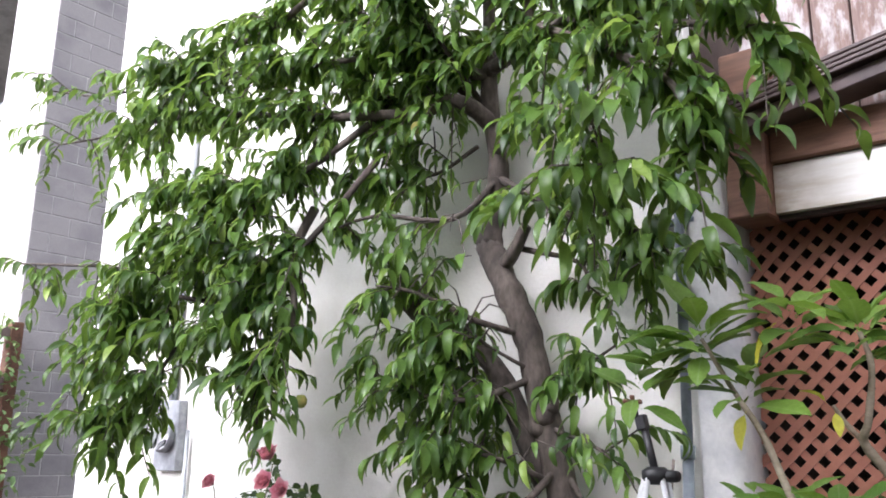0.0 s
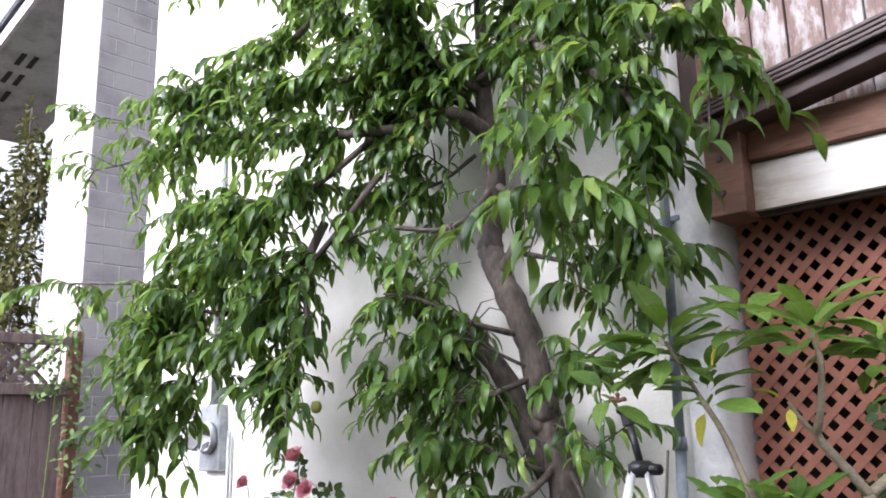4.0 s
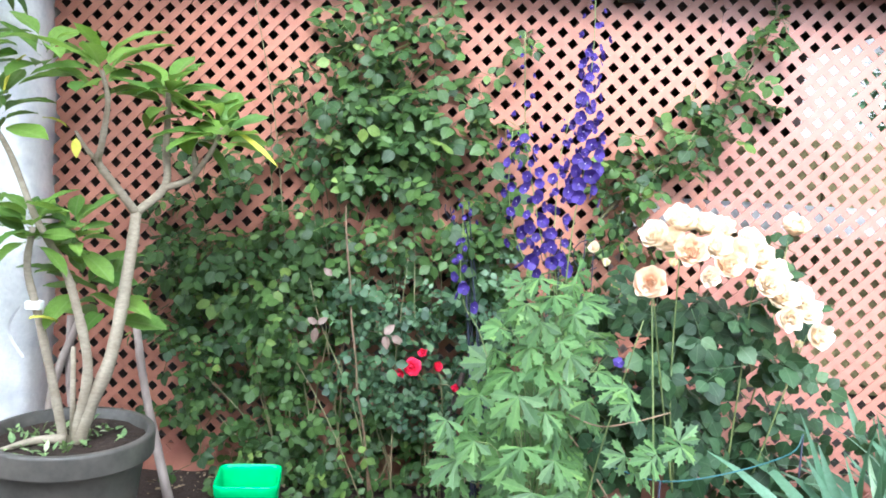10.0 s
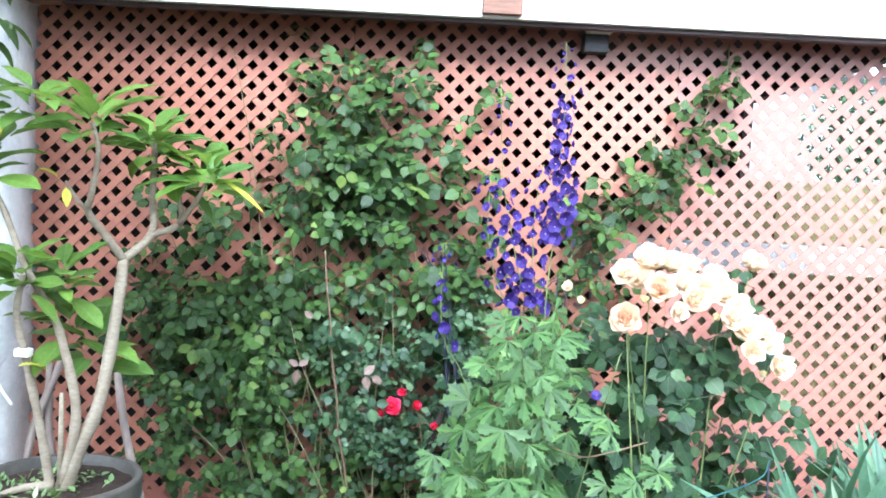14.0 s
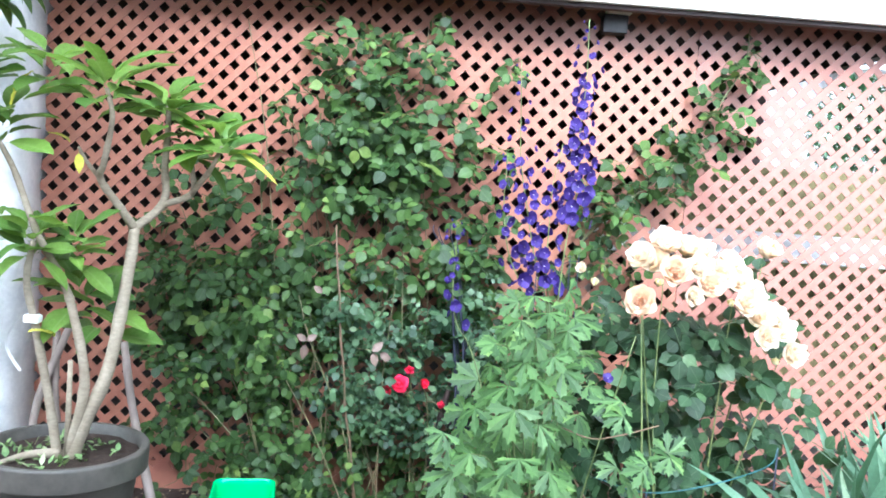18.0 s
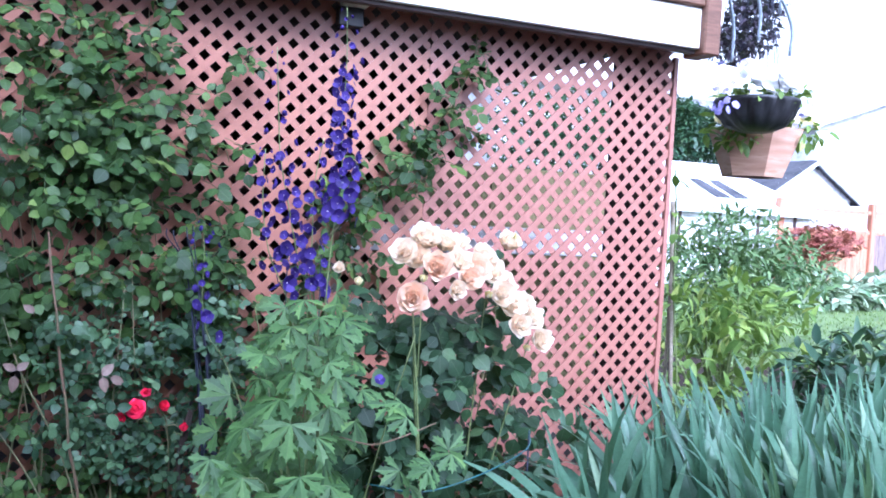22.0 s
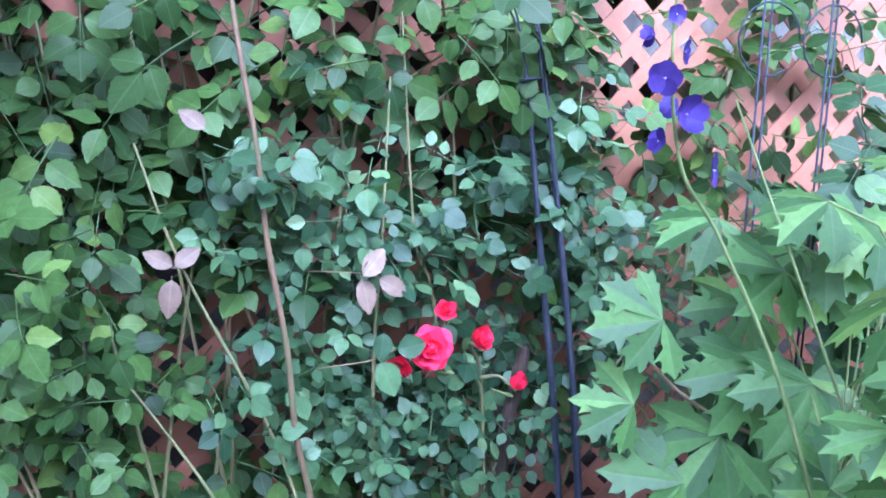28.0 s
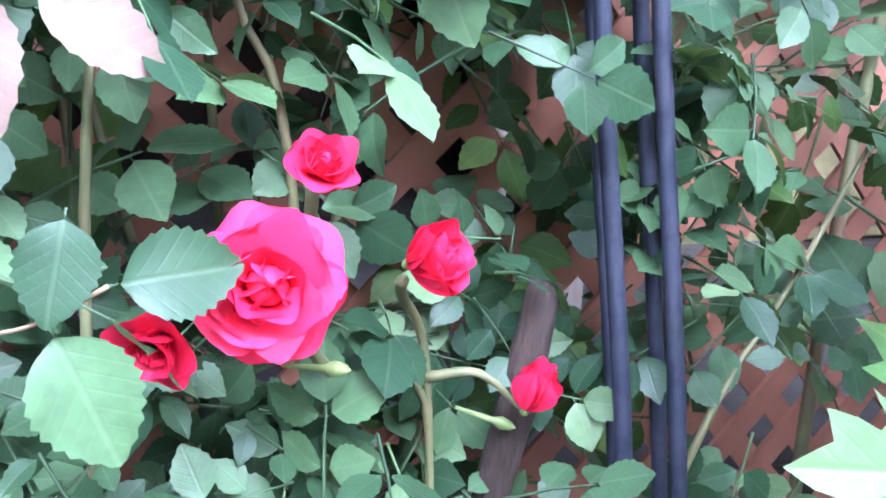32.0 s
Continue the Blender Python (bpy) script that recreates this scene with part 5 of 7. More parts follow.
    for pts, label in (([(0.22, -0.3, 0.0), (0.16, -0.27, 0.3), (0.25, -0.22, 0.62)], "dry grey stake leaning on the lattice behind the pot"), ([(0.62, -0.36, 0.0), (0.5, -0.28, 0.36), (0.44, -0.22, 0.58)], "thin grey stake leaning on the lattice behind the pot"), ([(0.3, -0.28, 0.0), (0.22, -0.24, 0.34), (0.2, -0.2, 0.6)], "dry forked stick behind the pot")):
        st = thing("garden_stake", pts[0], label, "stake", "stakes behind the pot")
        line = spline(pts, 4)
        part("stick", Soup().tube(line, knotted(taper(0.019, 0.012, len(line)), 4), 7).mesh("stick", DRY_WOOD, True), st)


potted_plant()


# ---- green bucket ----
def bucket():
    b = thing("green_bucket", (0.98, -0.76, 0), "square bright green plastic bucket with a white handle and a label", "bucket")

    def ring(h, r, z, seg=6):
        pts = []
        for cxy in ((1, 1), (-1, 1), (-1, -1), (1, -1)):
            a0 = math.atan2(cxy[1], cxy[0]) - math.pi / 4
            for i in range(seg + 1):
                a = a0 + math.pi / 2 * i / seg
                pts.append((cxy[0] * (h - r) + r * math.cos(a), cxy[1] * (h - r) + r * math.sin(a), z))
        return pts

    prof = [(0.060, 0.0), (0.064, 0.004), (0.078, 0.238), (0.084, 0.241), (0.085, 0.254), (0.080, 0.257), (0.086, 0.262), (0.087, 0.275), (0.082, 0.278), (0.088, 0.283), (0.090, 0.314), (0.0885, 0.318), (0.0855, 0.316), (0.084, 0.30), (0.076, 0.20), (0.060, 0.012)]
    m = pose(0.98, -0.76, -0.03, 0, 0, 8)
    rows = [ring(h, h * 0.35, z) for h, z in prof]
    k = len(rows[0])
    vs = [m @ Vector(p) for r in rows for p in r]
    fs = [(i * k + q, i * k + (q + 1) % k, (i + 1) * k + (q + 1) % k, (i + 1) * k + q) for i in range(len(rows) - 1) for q in range(k)]
    fs += [tuple(range(k))[::-1], tuple((len(rows) - 1) * k + q for q in range(k))]
    part("body", mesh("body", vs, fs, GREEN_PLASTIC, True), b)
    arc = [m @ Vector((0.094 * math.cos(a), -0.02 - 0.09 * math.sin(a) * 0.7, 0.245 - 0.17 * math.sin(a))) for a in (math.pi * q / 16 for q in range(17))]
    part("handle", Soup().tube(arc, 0.0035, 8).mesh("handle", TAG, True), b, "thin white handle hanging down")
    lm = m @ pose(0, -0.0705, 0.105, 4, 0, 0)
    part("label_patch", Soup().box((-0.035, -0.003, -0.035), (0.035, 0.0, -0.005), lm).mesh("label_patch", varied("label_blue", (0.08, 0.14, 0.4), (0.3, 0.45, 0.7), 0.5, fine=20, coarse=30)), b)
    for i in range(4):
        part("text_bar", Soup().box((-0.033, -0.0035, 0.008 + 0.014 * i), (0.004 + 0.004 * (i % 2), 0.0, 0.014 + 0.014 * i), lm).mesh("text_bar", DARK_LEAF), b)
    part("barcode_patch", Soup().box((0.0, -0.003, -0.075), (0.03, 0.0, -0.05), lm).mesh("barcode_patch", TAG), b)


bucket()


# ---- black garden cart and pink roses ----
def cart():
    c = thing("garden_cart", (-1.25, -1.05, 0), "black plastic garden cart tub with a tubular handle", "cart")
    s = Soup()
    x0, x1, y0, y1 = -1.98, -0.74, -1.46, -0.95
    rows = [(0.14, 0.18), (0.05, 0.34), (0.0, 0.5), (-0.025, 0.505), (-0.03, 0.53), (0.0, 0.535), (0.012, 0.5), (0.06, 0.34), (0.15, 0.2)]
    for d, z in rows:
        s.v += [(x0 + d, y0 + d * 0.7, z), (x1 - d, y0 + d * 0.7, z), (x1 - d, y1 - d * 0.7, z), (x0 + d, y1 - d * 0.7, z)]
    s.f = [(i * 4 + q, i * 4 + (q + 1) % 4, (i + 1) * 4 + (q + 1) % 4, (i + 1) * 4 + q) for i in range(len(rows) - 1) for q in range(4)] + [(3, 2, 1, 0), (32, 33, 34, 35)]
    part("tub", s.mesh("tub", BLACK), c)
    for i in range(9):
        x = x0 + 0.12 + i * 0.13
        part("rib", Soup().tube([(x, y0 + 0.03, 0.36), (x, y0 - 0.005, 0.5)], 0.008, 6).mesh("rib", BLACK, True), c)
    for z in (0.42, 0.47):
        part("band", Soup().tube([(x0 + 0.02, y0 + 0.008, z), (x1 - 0.02, y0 + 0.008, z)], 0.006, 6).mesh("band", BLACK, True), c)
    for z, d in ((0.44, 0.03), (0.37, 0.05)):
        part("band", Soup().tube([(x0 + d, y1 - d * 0.7 - 0.004, z), (x1 - d, y1 - d * 0.7 - 0.004, z)], 0.008, 6).mesh("band", BLACK, True), c)
    hd = spline([(-0.78, -1.0, 0.28), (-0.8, -1.0, 0.5), (-0.92, -1.0, 0.66), (-0.97, -1.0, 0.755), (-0.93, -1.0, 0.815), (-0.86, -1.0, 0.82), (-0.85, -1.0, 0.78), (-0.86, -1.0, 0.7)], 5)
    part("handle", Soup().tube(hd, 0.013, 10).mesh("handle", BLACK, True), c)
    for x in (-1.75, -0.95):
        for y in (y0 + 0.02, y1 - 0.02):
            wm = aim((x, y, 0.12), (0, 1, 0))
            wh = part("wheel", Soup().lathe([(0.085, -0.03), (0.12, -0.025), (0.12, 0.025), (0.085, 0.03)], seg=24, m=wm).mesh("wheel", BLACK, True), c)
            part("rim", Soup().lathe([(0.0, 0.02), (0.085, 0.03), (0.085, -0.03), (0.0, -0.02)], seg=24, m=wm).mesh("rim", METER, True), wh)
    part("axle", Soup().box((-1.78, -1.1, 0.12), (-0.92, -1.04, 0.2)).mesh("axle", BLACK), c)


cart()


def bloom(parent, p, d, size, rows, seed, material, cup=0.55, width=1.15):
    """A rose bloom at p facing d: a hip with each petal as its part."""
    m = aim(p, d)
    hip = Soup().lathe([(0.0, -0.16 * size), (0.08 * size, -0.1 * size), (0.1 * size, 0.0), (0.03 * size, 0.05 * size)], seg=8)
    ob = part("bloom", hip.mesh("bloom", GREEN_STEM, True), parent, "", "", m)
    if rows > 3:
        heart = Soup().lathe([(0.0, 0.72 * size), (0.1 * size, 0.70 * size), (0.2 * size, 0.6 * size), (0.24 * size, 0.4 * size), (0.15 * size, 0.15 * size), (0.0, 0.1 * size)], seg=10)
        part("heart", heart.mesh("heart", material, True), ob, "", "", m)
    for v, f in rose_bloom(size, rows, seed, cup, width):
        part("petal", mesh("petal", v, f, material, True), ob, "", "", m)
    return ob


def rose_bush(name, base, label, category, canes, blobs, shapes, material, cane_mat, pieces, seed, size=(0.1, 0.15), cane_r=0.006, wallward=-0.02, face=(-0.1, -0.62, 0.6), clear=None, scatter=0.7):
    """Canes with compound leaves: blobs are (centre, half widths, number of leaves)."""
    g = random.Random(seed)
    bush = thing(name, base, label, category)
    for pts in canes:
        line = spline(pts, 5)
        part("cane", Soup().tube(line, taper(cane_r, cane_r * 0.45, len(line)), 7).mesh("cane", cane_mat, True), bush)
    spots = []
    for c, h, k in blobs:
        for i in range(k):
            u = unit(g) * (g.random() ** 0.45)
            p = Vector((c[0] + u.x * h[0], c[1] + u.y * h[1], c[2] + u.z * h[2]))
            if p.y > wallward:
                p.y = wallward - g.random() * 0.02
            if p.z < 0.03:
                p.z = 0.03 + g.random() * 0.05
            if clear and clear(p):
                continue
            d = unit(g) + Vector((0, -0.1, -0.35))
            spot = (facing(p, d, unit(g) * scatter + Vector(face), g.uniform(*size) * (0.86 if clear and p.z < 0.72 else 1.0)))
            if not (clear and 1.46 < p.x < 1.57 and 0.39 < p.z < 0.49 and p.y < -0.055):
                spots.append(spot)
    leaves(bush, shapes, spots, material, pieces)
    return bush


ROSE_SHAPES = [compound_leaf(5, s, 7, 0.66) for s in (1, 2, 3)] + [compound_leaf(3, 4, 7, 0.72), compound_leaf(7, 5, 6, 0.62)]


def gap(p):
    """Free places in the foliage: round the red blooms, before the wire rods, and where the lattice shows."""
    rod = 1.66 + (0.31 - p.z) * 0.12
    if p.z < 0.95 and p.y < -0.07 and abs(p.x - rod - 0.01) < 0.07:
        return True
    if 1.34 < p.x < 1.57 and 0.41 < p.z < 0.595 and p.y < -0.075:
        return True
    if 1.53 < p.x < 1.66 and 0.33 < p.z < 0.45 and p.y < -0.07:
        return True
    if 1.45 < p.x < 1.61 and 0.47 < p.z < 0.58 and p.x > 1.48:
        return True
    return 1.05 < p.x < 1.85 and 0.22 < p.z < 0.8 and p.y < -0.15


pink = rose_bush("pink_rose_bush", (-1.8, -0.6, 0), "pink flowering rose bush by the white wall", "rose bush",
                 [[(-1.8, -0.6, 0), (-1.85, -0.6, 0.6), (-1.74, -0.6, 1.05)], [(-1.85, -0.6, 0), (-2.0, -0.6, 0.5), (-2.1, -0.62, 0.95)], [(-1.7, -0.6, 0), (-1.4, -0.62, 0.5), (-1.12, -0.62, 0.86)], [(-1.75, -0.6, 0), (-1.7, -0.6, 0.5), (-1.6, -0.62, 0.92)], [(-1.8, -0.65, 0), (-2.0, -0.7, 0.4), (-2.12, -0.7, 0.78)]],
                 [((-1.9, -0.6, 0.45), (0.4, 0.22, 0.22), 70), ((-1.85, -0.6, 0.7), (0.28, 0.15, 0.2), 45), ((-1.4, -0.62, 0.5), (0.3, 0.15, 0.16), 40), ((-1.75, -0.6, 0.9), (0.18, 0.1, 0.12), 16), ((-1.18, -0.6, 0.62), (0.12, 0.1, 0.18), 14)],
                 ROSE_SHAPES, ROSE_LEAF, CANE, 90, 21, (0.11, 0.16))
for i, (p, d, sz) in enumerate((((-1.74, -0.62, 1.07), (0.1, -0.6, 0.8), 0.075), ((-2.08, -0.64, 0.96), (0, -0.8, 0.5), 0.06), ((-2.13, -0.72, 0.79), (0.2, -0.8, 0.4), 0.06), ((-1.11, -0.64, 0.88), (0.1, -0.5, 0.8), 0.075), ((-1.62, -0.64, 0.95), (0.3, -0.8, 0.3), 0.065), ((-1.72, -0.64, 0.98), (0.2, -0.8, 0.3), 0.065), ((-1.98, -0.78, 0.62), (0.1, -0.8, 0.4), 0.06), ((-1.75, -0.78, 0.56), (0.1, -0.8, 0.4), 0.06), ((-1.55, -0.74, 0.6), (0.1, -0.8, 0.4), 0.055))):
    bloom(pink, p, d, sz * 0.85, 4, 40 + i, PINK_PETAL, 0.5)

# ---- climbing rose on the lattice ----
gcl = random.Random(31)
canes = []
for i in range(15):
    x0 = 0.95 + 0.04 * i + gcl.uniform(-0.03, 0.03)
    tx, tz = gcl.uniform(0.75, 1.55), gcl.uniform(1.0, 1.8)
    canes.append([(x0, -0.1, 0), (x0 * 0.6 + tx * 0.4 + gcl.uniform(-0.06, 0.06), -0.09, tz * 0.4), (x0 * 0.3 + tx * 0.7, -0.06, tz * 0.75), (tx, -0.03, tz)])
for tx, tz in ((0.42, 0.9), (0.5, 0.5), (0.55, 1.1), (0.62, 0.3)):
    canes.append([(0.95, -0.1, 0), (0.8, -0.12, tz * 0.5), (tx, -0.06, tz)])
# clumps of foliage on the lattice: x, z, half width, half height, layers of leaves, depth off the lattice
CLIMBER_BLOBS = []
for x, z, hw, hh, layers, off in (
        (0.99, 1.82, 0.06, 0.045, 1.2, 0.04), (1.07, 1.74, 0.08, 0.06, 1.0, 0.05), (1.25, 1.62, 0.27, 0.16, 1.25, 0.07), (1.44, 1.80, 0.08, 0.05, 0.9, 0.04), (1.42, 1.66, 0.12, 0.10, 1.0, 0.05),
        (1.23, 1.40, 0.30, 0.18, 1.9, 0.09), (1.27, 1.20, 0.25, 0.16, 2.1, 0.10), (0.96, 1.47, 0.09, 0.05, 1.1, 0.06), (0.95, 1.25, 0.09, 0.09, 1.2, 0.06), (1.56, 1.47, 0.12, 0.12, 0.8, 0.05), (1.62, 1.32, 0.13, 0.11, 1.3, 0.06),
        (1.74, 1.62, 0.05, 0.17, 0.7, 0.04), (0.66, 1.12, 0.19, 0.11, 1.4, 0.07), (0.55, 0.90, 0.19, 0.14, 1.2, 0.06), (0.70, 0.78, 0.27, 0.17, 2.0, 0.12), (0.62, 0.56, 0.22, 0.17, 1.7, 0.10), (0.61, 0.27, 0.13, 0.14, 1.4, 0.08),
        (1.04, 0.91, 0.26, 0.16, 1.3, 0.10), (1.00, 0.63, 0.32, 0.19, 2.0, 0.15), (1.10, 0.36, 0.32, 0.20, 1.7, 0.16), (0.92, 0.14, 0.32, 0.12, 1.6, 0.16), (1.42, 0.95, 0.18, 0.17, 1.5, 0.10), (1.63, 0.92, 0.15, 0.22, 1.6, 0.09),
        (1.25, 0.65, 0.18, 0.13, 0.9, 0.10), (1.62, 0.5, 0.2, 0.25, 1.1, 0.07), (1.4, 0.2, 0.25, 0.2, 1.2, 0.08), (1.15, 0.07, 0.35, 0.08, 1.8, 0.17), (1.5, 0.07, 0.2, 0.08, 1.5, 0.14), (0.85, 1.0, 0.12, 0.07, 0.5, 0.04)):
    CLIMBER_BLOBS.append(((x, -0.02 - off, z), (hw, off, hh), int(layers * math.pi * hw * hh / 0.0042)))
# a thin inner layer close to the slats
CLIMBER_BLOBS += [((0.9, -0.035, 0.3), (0.4, 0.02, 0.28), 120), ((0.95, -0.035, 0.75), (0.4, 0.02, 0.22), 100), ((1.24, -0.035, 1.3), (0.27, 0.02, 0.28), 80), ((0.62, -0.035, 0.62), (0.18, 0.02, 0.3), 50), ((1.62, -0.035, 0.7), (0.15, 0.02, 0.5), 80)]
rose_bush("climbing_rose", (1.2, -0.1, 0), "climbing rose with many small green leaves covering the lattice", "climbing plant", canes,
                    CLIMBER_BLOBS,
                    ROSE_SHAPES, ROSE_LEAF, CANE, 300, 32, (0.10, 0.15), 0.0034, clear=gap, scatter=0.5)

# a long spray of the rose across the right of the lattice
spray = rose_bush("rose_spray", (2.0, -0.06, 0), "long rose cane tied slantwise across the lattice", "climbing plant",
                  [[(1.86, -0.12, 0), (1.92, -0.08, 0.6), (2.05, -0.05, 1.05), (2.3, -0.04, 1.3), (2.46, -0.05, 1.5), (2.58, -0.05, 1.72), (2.6, -0.03, 1.86)], [(2.05, -0.05, 1.05), (2.2, -0.05, 1.2), (2.5, -0.05, 1.42)]],
                  [((2.1, -0.06, 1.17), (0.13, 0.05, 0.12), 24), ((2.3, -0.06, 1.3), (0.14, 0.05, 0.1), 22), ((2.47, -0.06, 1.43), (0.1, 0.05, 0.08), 12), ((2.5, -0.06, 1.56), (0.1, 0.05, 0.07), 10), ((2.58, -0.06, 1.73), (0.08, 0.05, 0.09), 10), ((2.15, -0.07, 0.98), (0.12, 0.05, 0.12), 16), ((2.35, -0.06, 1.5), (0.08, 0.04, 0.04), 5), ((1.95, -0.08, 0.75), (0.15, 0.06, 0.25), 26)],
                  ROSE_SHAPES, ROSE_LEAF, CANE, 120, 33, (0.10, 0.145), 0.006)

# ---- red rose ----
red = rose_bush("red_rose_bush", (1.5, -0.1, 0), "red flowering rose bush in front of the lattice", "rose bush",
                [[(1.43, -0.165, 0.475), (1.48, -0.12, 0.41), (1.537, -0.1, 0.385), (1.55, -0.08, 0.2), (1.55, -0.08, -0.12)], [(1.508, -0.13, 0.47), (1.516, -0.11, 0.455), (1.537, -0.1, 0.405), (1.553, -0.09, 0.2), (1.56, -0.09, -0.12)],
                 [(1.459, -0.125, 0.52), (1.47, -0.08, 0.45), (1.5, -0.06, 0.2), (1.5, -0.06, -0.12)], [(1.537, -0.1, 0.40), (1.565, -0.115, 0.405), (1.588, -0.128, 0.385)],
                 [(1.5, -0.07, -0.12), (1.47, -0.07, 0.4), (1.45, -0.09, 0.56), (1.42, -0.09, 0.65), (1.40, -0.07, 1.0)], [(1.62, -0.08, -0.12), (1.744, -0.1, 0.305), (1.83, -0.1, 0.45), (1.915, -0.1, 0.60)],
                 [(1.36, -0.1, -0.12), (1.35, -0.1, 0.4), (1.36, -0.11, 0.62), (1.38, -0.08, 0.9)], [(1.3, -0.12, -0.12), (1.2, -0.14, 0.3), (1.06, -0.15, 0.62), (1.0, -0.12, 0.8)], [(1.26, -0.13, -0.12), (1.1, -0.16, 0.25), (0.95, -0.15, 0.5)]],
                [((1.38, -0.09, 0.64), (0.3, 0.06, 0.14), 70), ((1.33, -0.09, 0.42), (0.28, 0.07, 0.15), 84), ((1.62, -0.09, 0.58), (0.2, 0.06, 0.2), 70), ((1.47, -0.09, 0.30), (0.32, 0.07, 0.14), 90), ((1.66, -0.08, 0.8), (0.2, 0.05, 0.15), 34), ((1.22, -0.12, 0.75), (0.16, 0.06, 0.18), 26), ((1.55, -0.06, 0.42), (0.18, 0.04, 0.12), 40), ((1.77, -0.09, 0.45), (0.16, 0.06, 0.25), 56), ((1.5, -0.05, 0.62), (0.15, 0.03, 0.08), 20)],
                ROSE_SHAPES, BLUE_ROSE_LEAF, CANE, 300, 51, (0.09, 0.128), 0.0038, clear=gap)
bloom(red, (1.425, -0.178, 0.486), (-0.2, -0.92, 0.2), 0.040, 4, 61, RED_PETAL, 0.80, 1.5)
bloom(red, (1.510, -0.135, 0.480), (0.45, -0.6, 0.25), 0.036, 4, 62, RED_PETAL, 0.36, 1.2)
bloom(red, (1.459, -0.135, 0.528), (0.0, -0.7, 0.55), 0.025, 4, 63, RED_PETAL, 0.5, 1.3)
bloom(red, (1.590, -0.13, 0.385), (0.15, -0.3, 0.9), 0.034, 2, 64, RED_PETAL, 0.2, 1.1)
bloom(red, (1.382, -0.165, 0.462), (-0.5, -0.8, -0.3), 0.025, 3, 65, RED_PETAL, 0.6, 1.3)
for p, d in (((1.462, -0.16, 0.435), (0.4, -0.5, 0.1)), ((1.585, -0.11, 0.368), (0.6, -0.3, -0.2))):
    part("bud", Soup().lathe([(0.0, 0.010), (0.003, 0.006), (0.0045, 0.0), (0.002, -0.006), (0.0012, -0.03)], seg=8, m=aim(p, d)).mesh("bud", GREEN_STEM, True), red)
young = [((1.311, -0.19, 0.610), (0.2, 0, -1), 0.06), ((1.334, -0.19, 0.606), (0.85, 0, -0.5), 0.058), ((1.306, -0.215, 0.610), (0.6, -0.5, 0.8), 0.062), ((1.10, -0.18, 0.82), (-0.4, -0.3, 0.5), 0.05), ((1.045, -0.18, 0.62), (-0.1, -0.4, -0.8), 0.06), ((1.045, -0.18, 0.63), (0.5, -0.4, 0.5), 0.05), ((1.05, -0.18, 0.63), (-0.6, -0.3, 0.5), 0.05)]
leaves(red, [toothed_leaf(0.52, 7, 0.25, 0.3, 0.05)], [facing(p, d, (0.05, -0.9, 0.3), sz) for p, d, sz in young], NEW_LEAF, 20, "young_leaf")
front = [((1.357, -0.212, 0.498), (0.97, 0, 0.12), 0.055), ((1.336, -0.2, 0.482), (0.35, 0, -0.93), 0.064), ((1.345, -0.2, 0.526), (-0.2, -0.1, -0.95), 0.046)]
leaves(red, [toothed_leaf(0.66, 10, 0.12, 0.3, 0.05)], [facing(p, d, (0.1, -0.92, 0.3), sz) for p, d, sz in front], BLUE_ROSE_LEAF, 20, "front_leaf")
part("leaf_stalk", Soup().tube(spline([(1.25, -0.16, 0.46), (1.316, -0.195, 0.477), (1.336, -0.2, 0.483), (1.358, -0.212, 0.498)], 3), 0.0010, 6).mesh("leaf_stalk", RED_CANE, True), red)
part("leaf_stalk", Soup().tube(spline([(1.24, -0.1, 0.60), (1.308, -0.19, 0.614), (1.336, -0.19, 0.606)], 3), 0.0010, 6).mesh("leaf_stalk", RED_CANE, True), red)
old = spline([(1.28, -0.12, -0.12), (1.245, -0.15, 0.2), (1.215, -0.17, 0.36), (1.203, -0.175, 0.5), (1.178, -0.17, 0.66), (1.166, -0.165, 0.8), (1.145, -0.15, 0.945), (1.13, -0.12, 1.09)], 5)
part("old_cane", Soup().tube(old, knotted(taper(0.0055, 0.0036, len(old)), 8, 0.1), 8).mesh("old_cane", varied("woody_cane", (0.10, 0.06, 0.035), (0.17, 0.10, 0.06), 0.7, fine=50, coarse=12, relief=0.4, dirt=(0.09, 0.09, 0.04)), True), red, "brown woody cane")
part("old_stump", Soup().tube([(1.57, -0.08, -0.12), (1.59, -0.09, 0.30), (1.606, -0.095, 0.38), (1.622, -0.09, 0.452)], [0.014, 0.0125, 0.0135, 0.011], 8).mesh("old_stump", varied("dead_cane", (0.02, 0.011, 0.008), (0.05, 0.03, 0.022), 0.9, fine=60, coarse=12, relief=0.9, stretch=(4, 4, 0.6)), True), red, "dark brown cut off old cane")
# the bush and its wire support stand off the lattice, a little smaller than drawn above
STAND_OFF = Matrix.Translation((1.27, -0.8, 0.64)) @ Matrix.Scale(0.884, 4) @ Matrix.Translation((-1.27, 0.8, -0.64))
red.matrix_basis = STAND_OFF @ red.matrix_basis

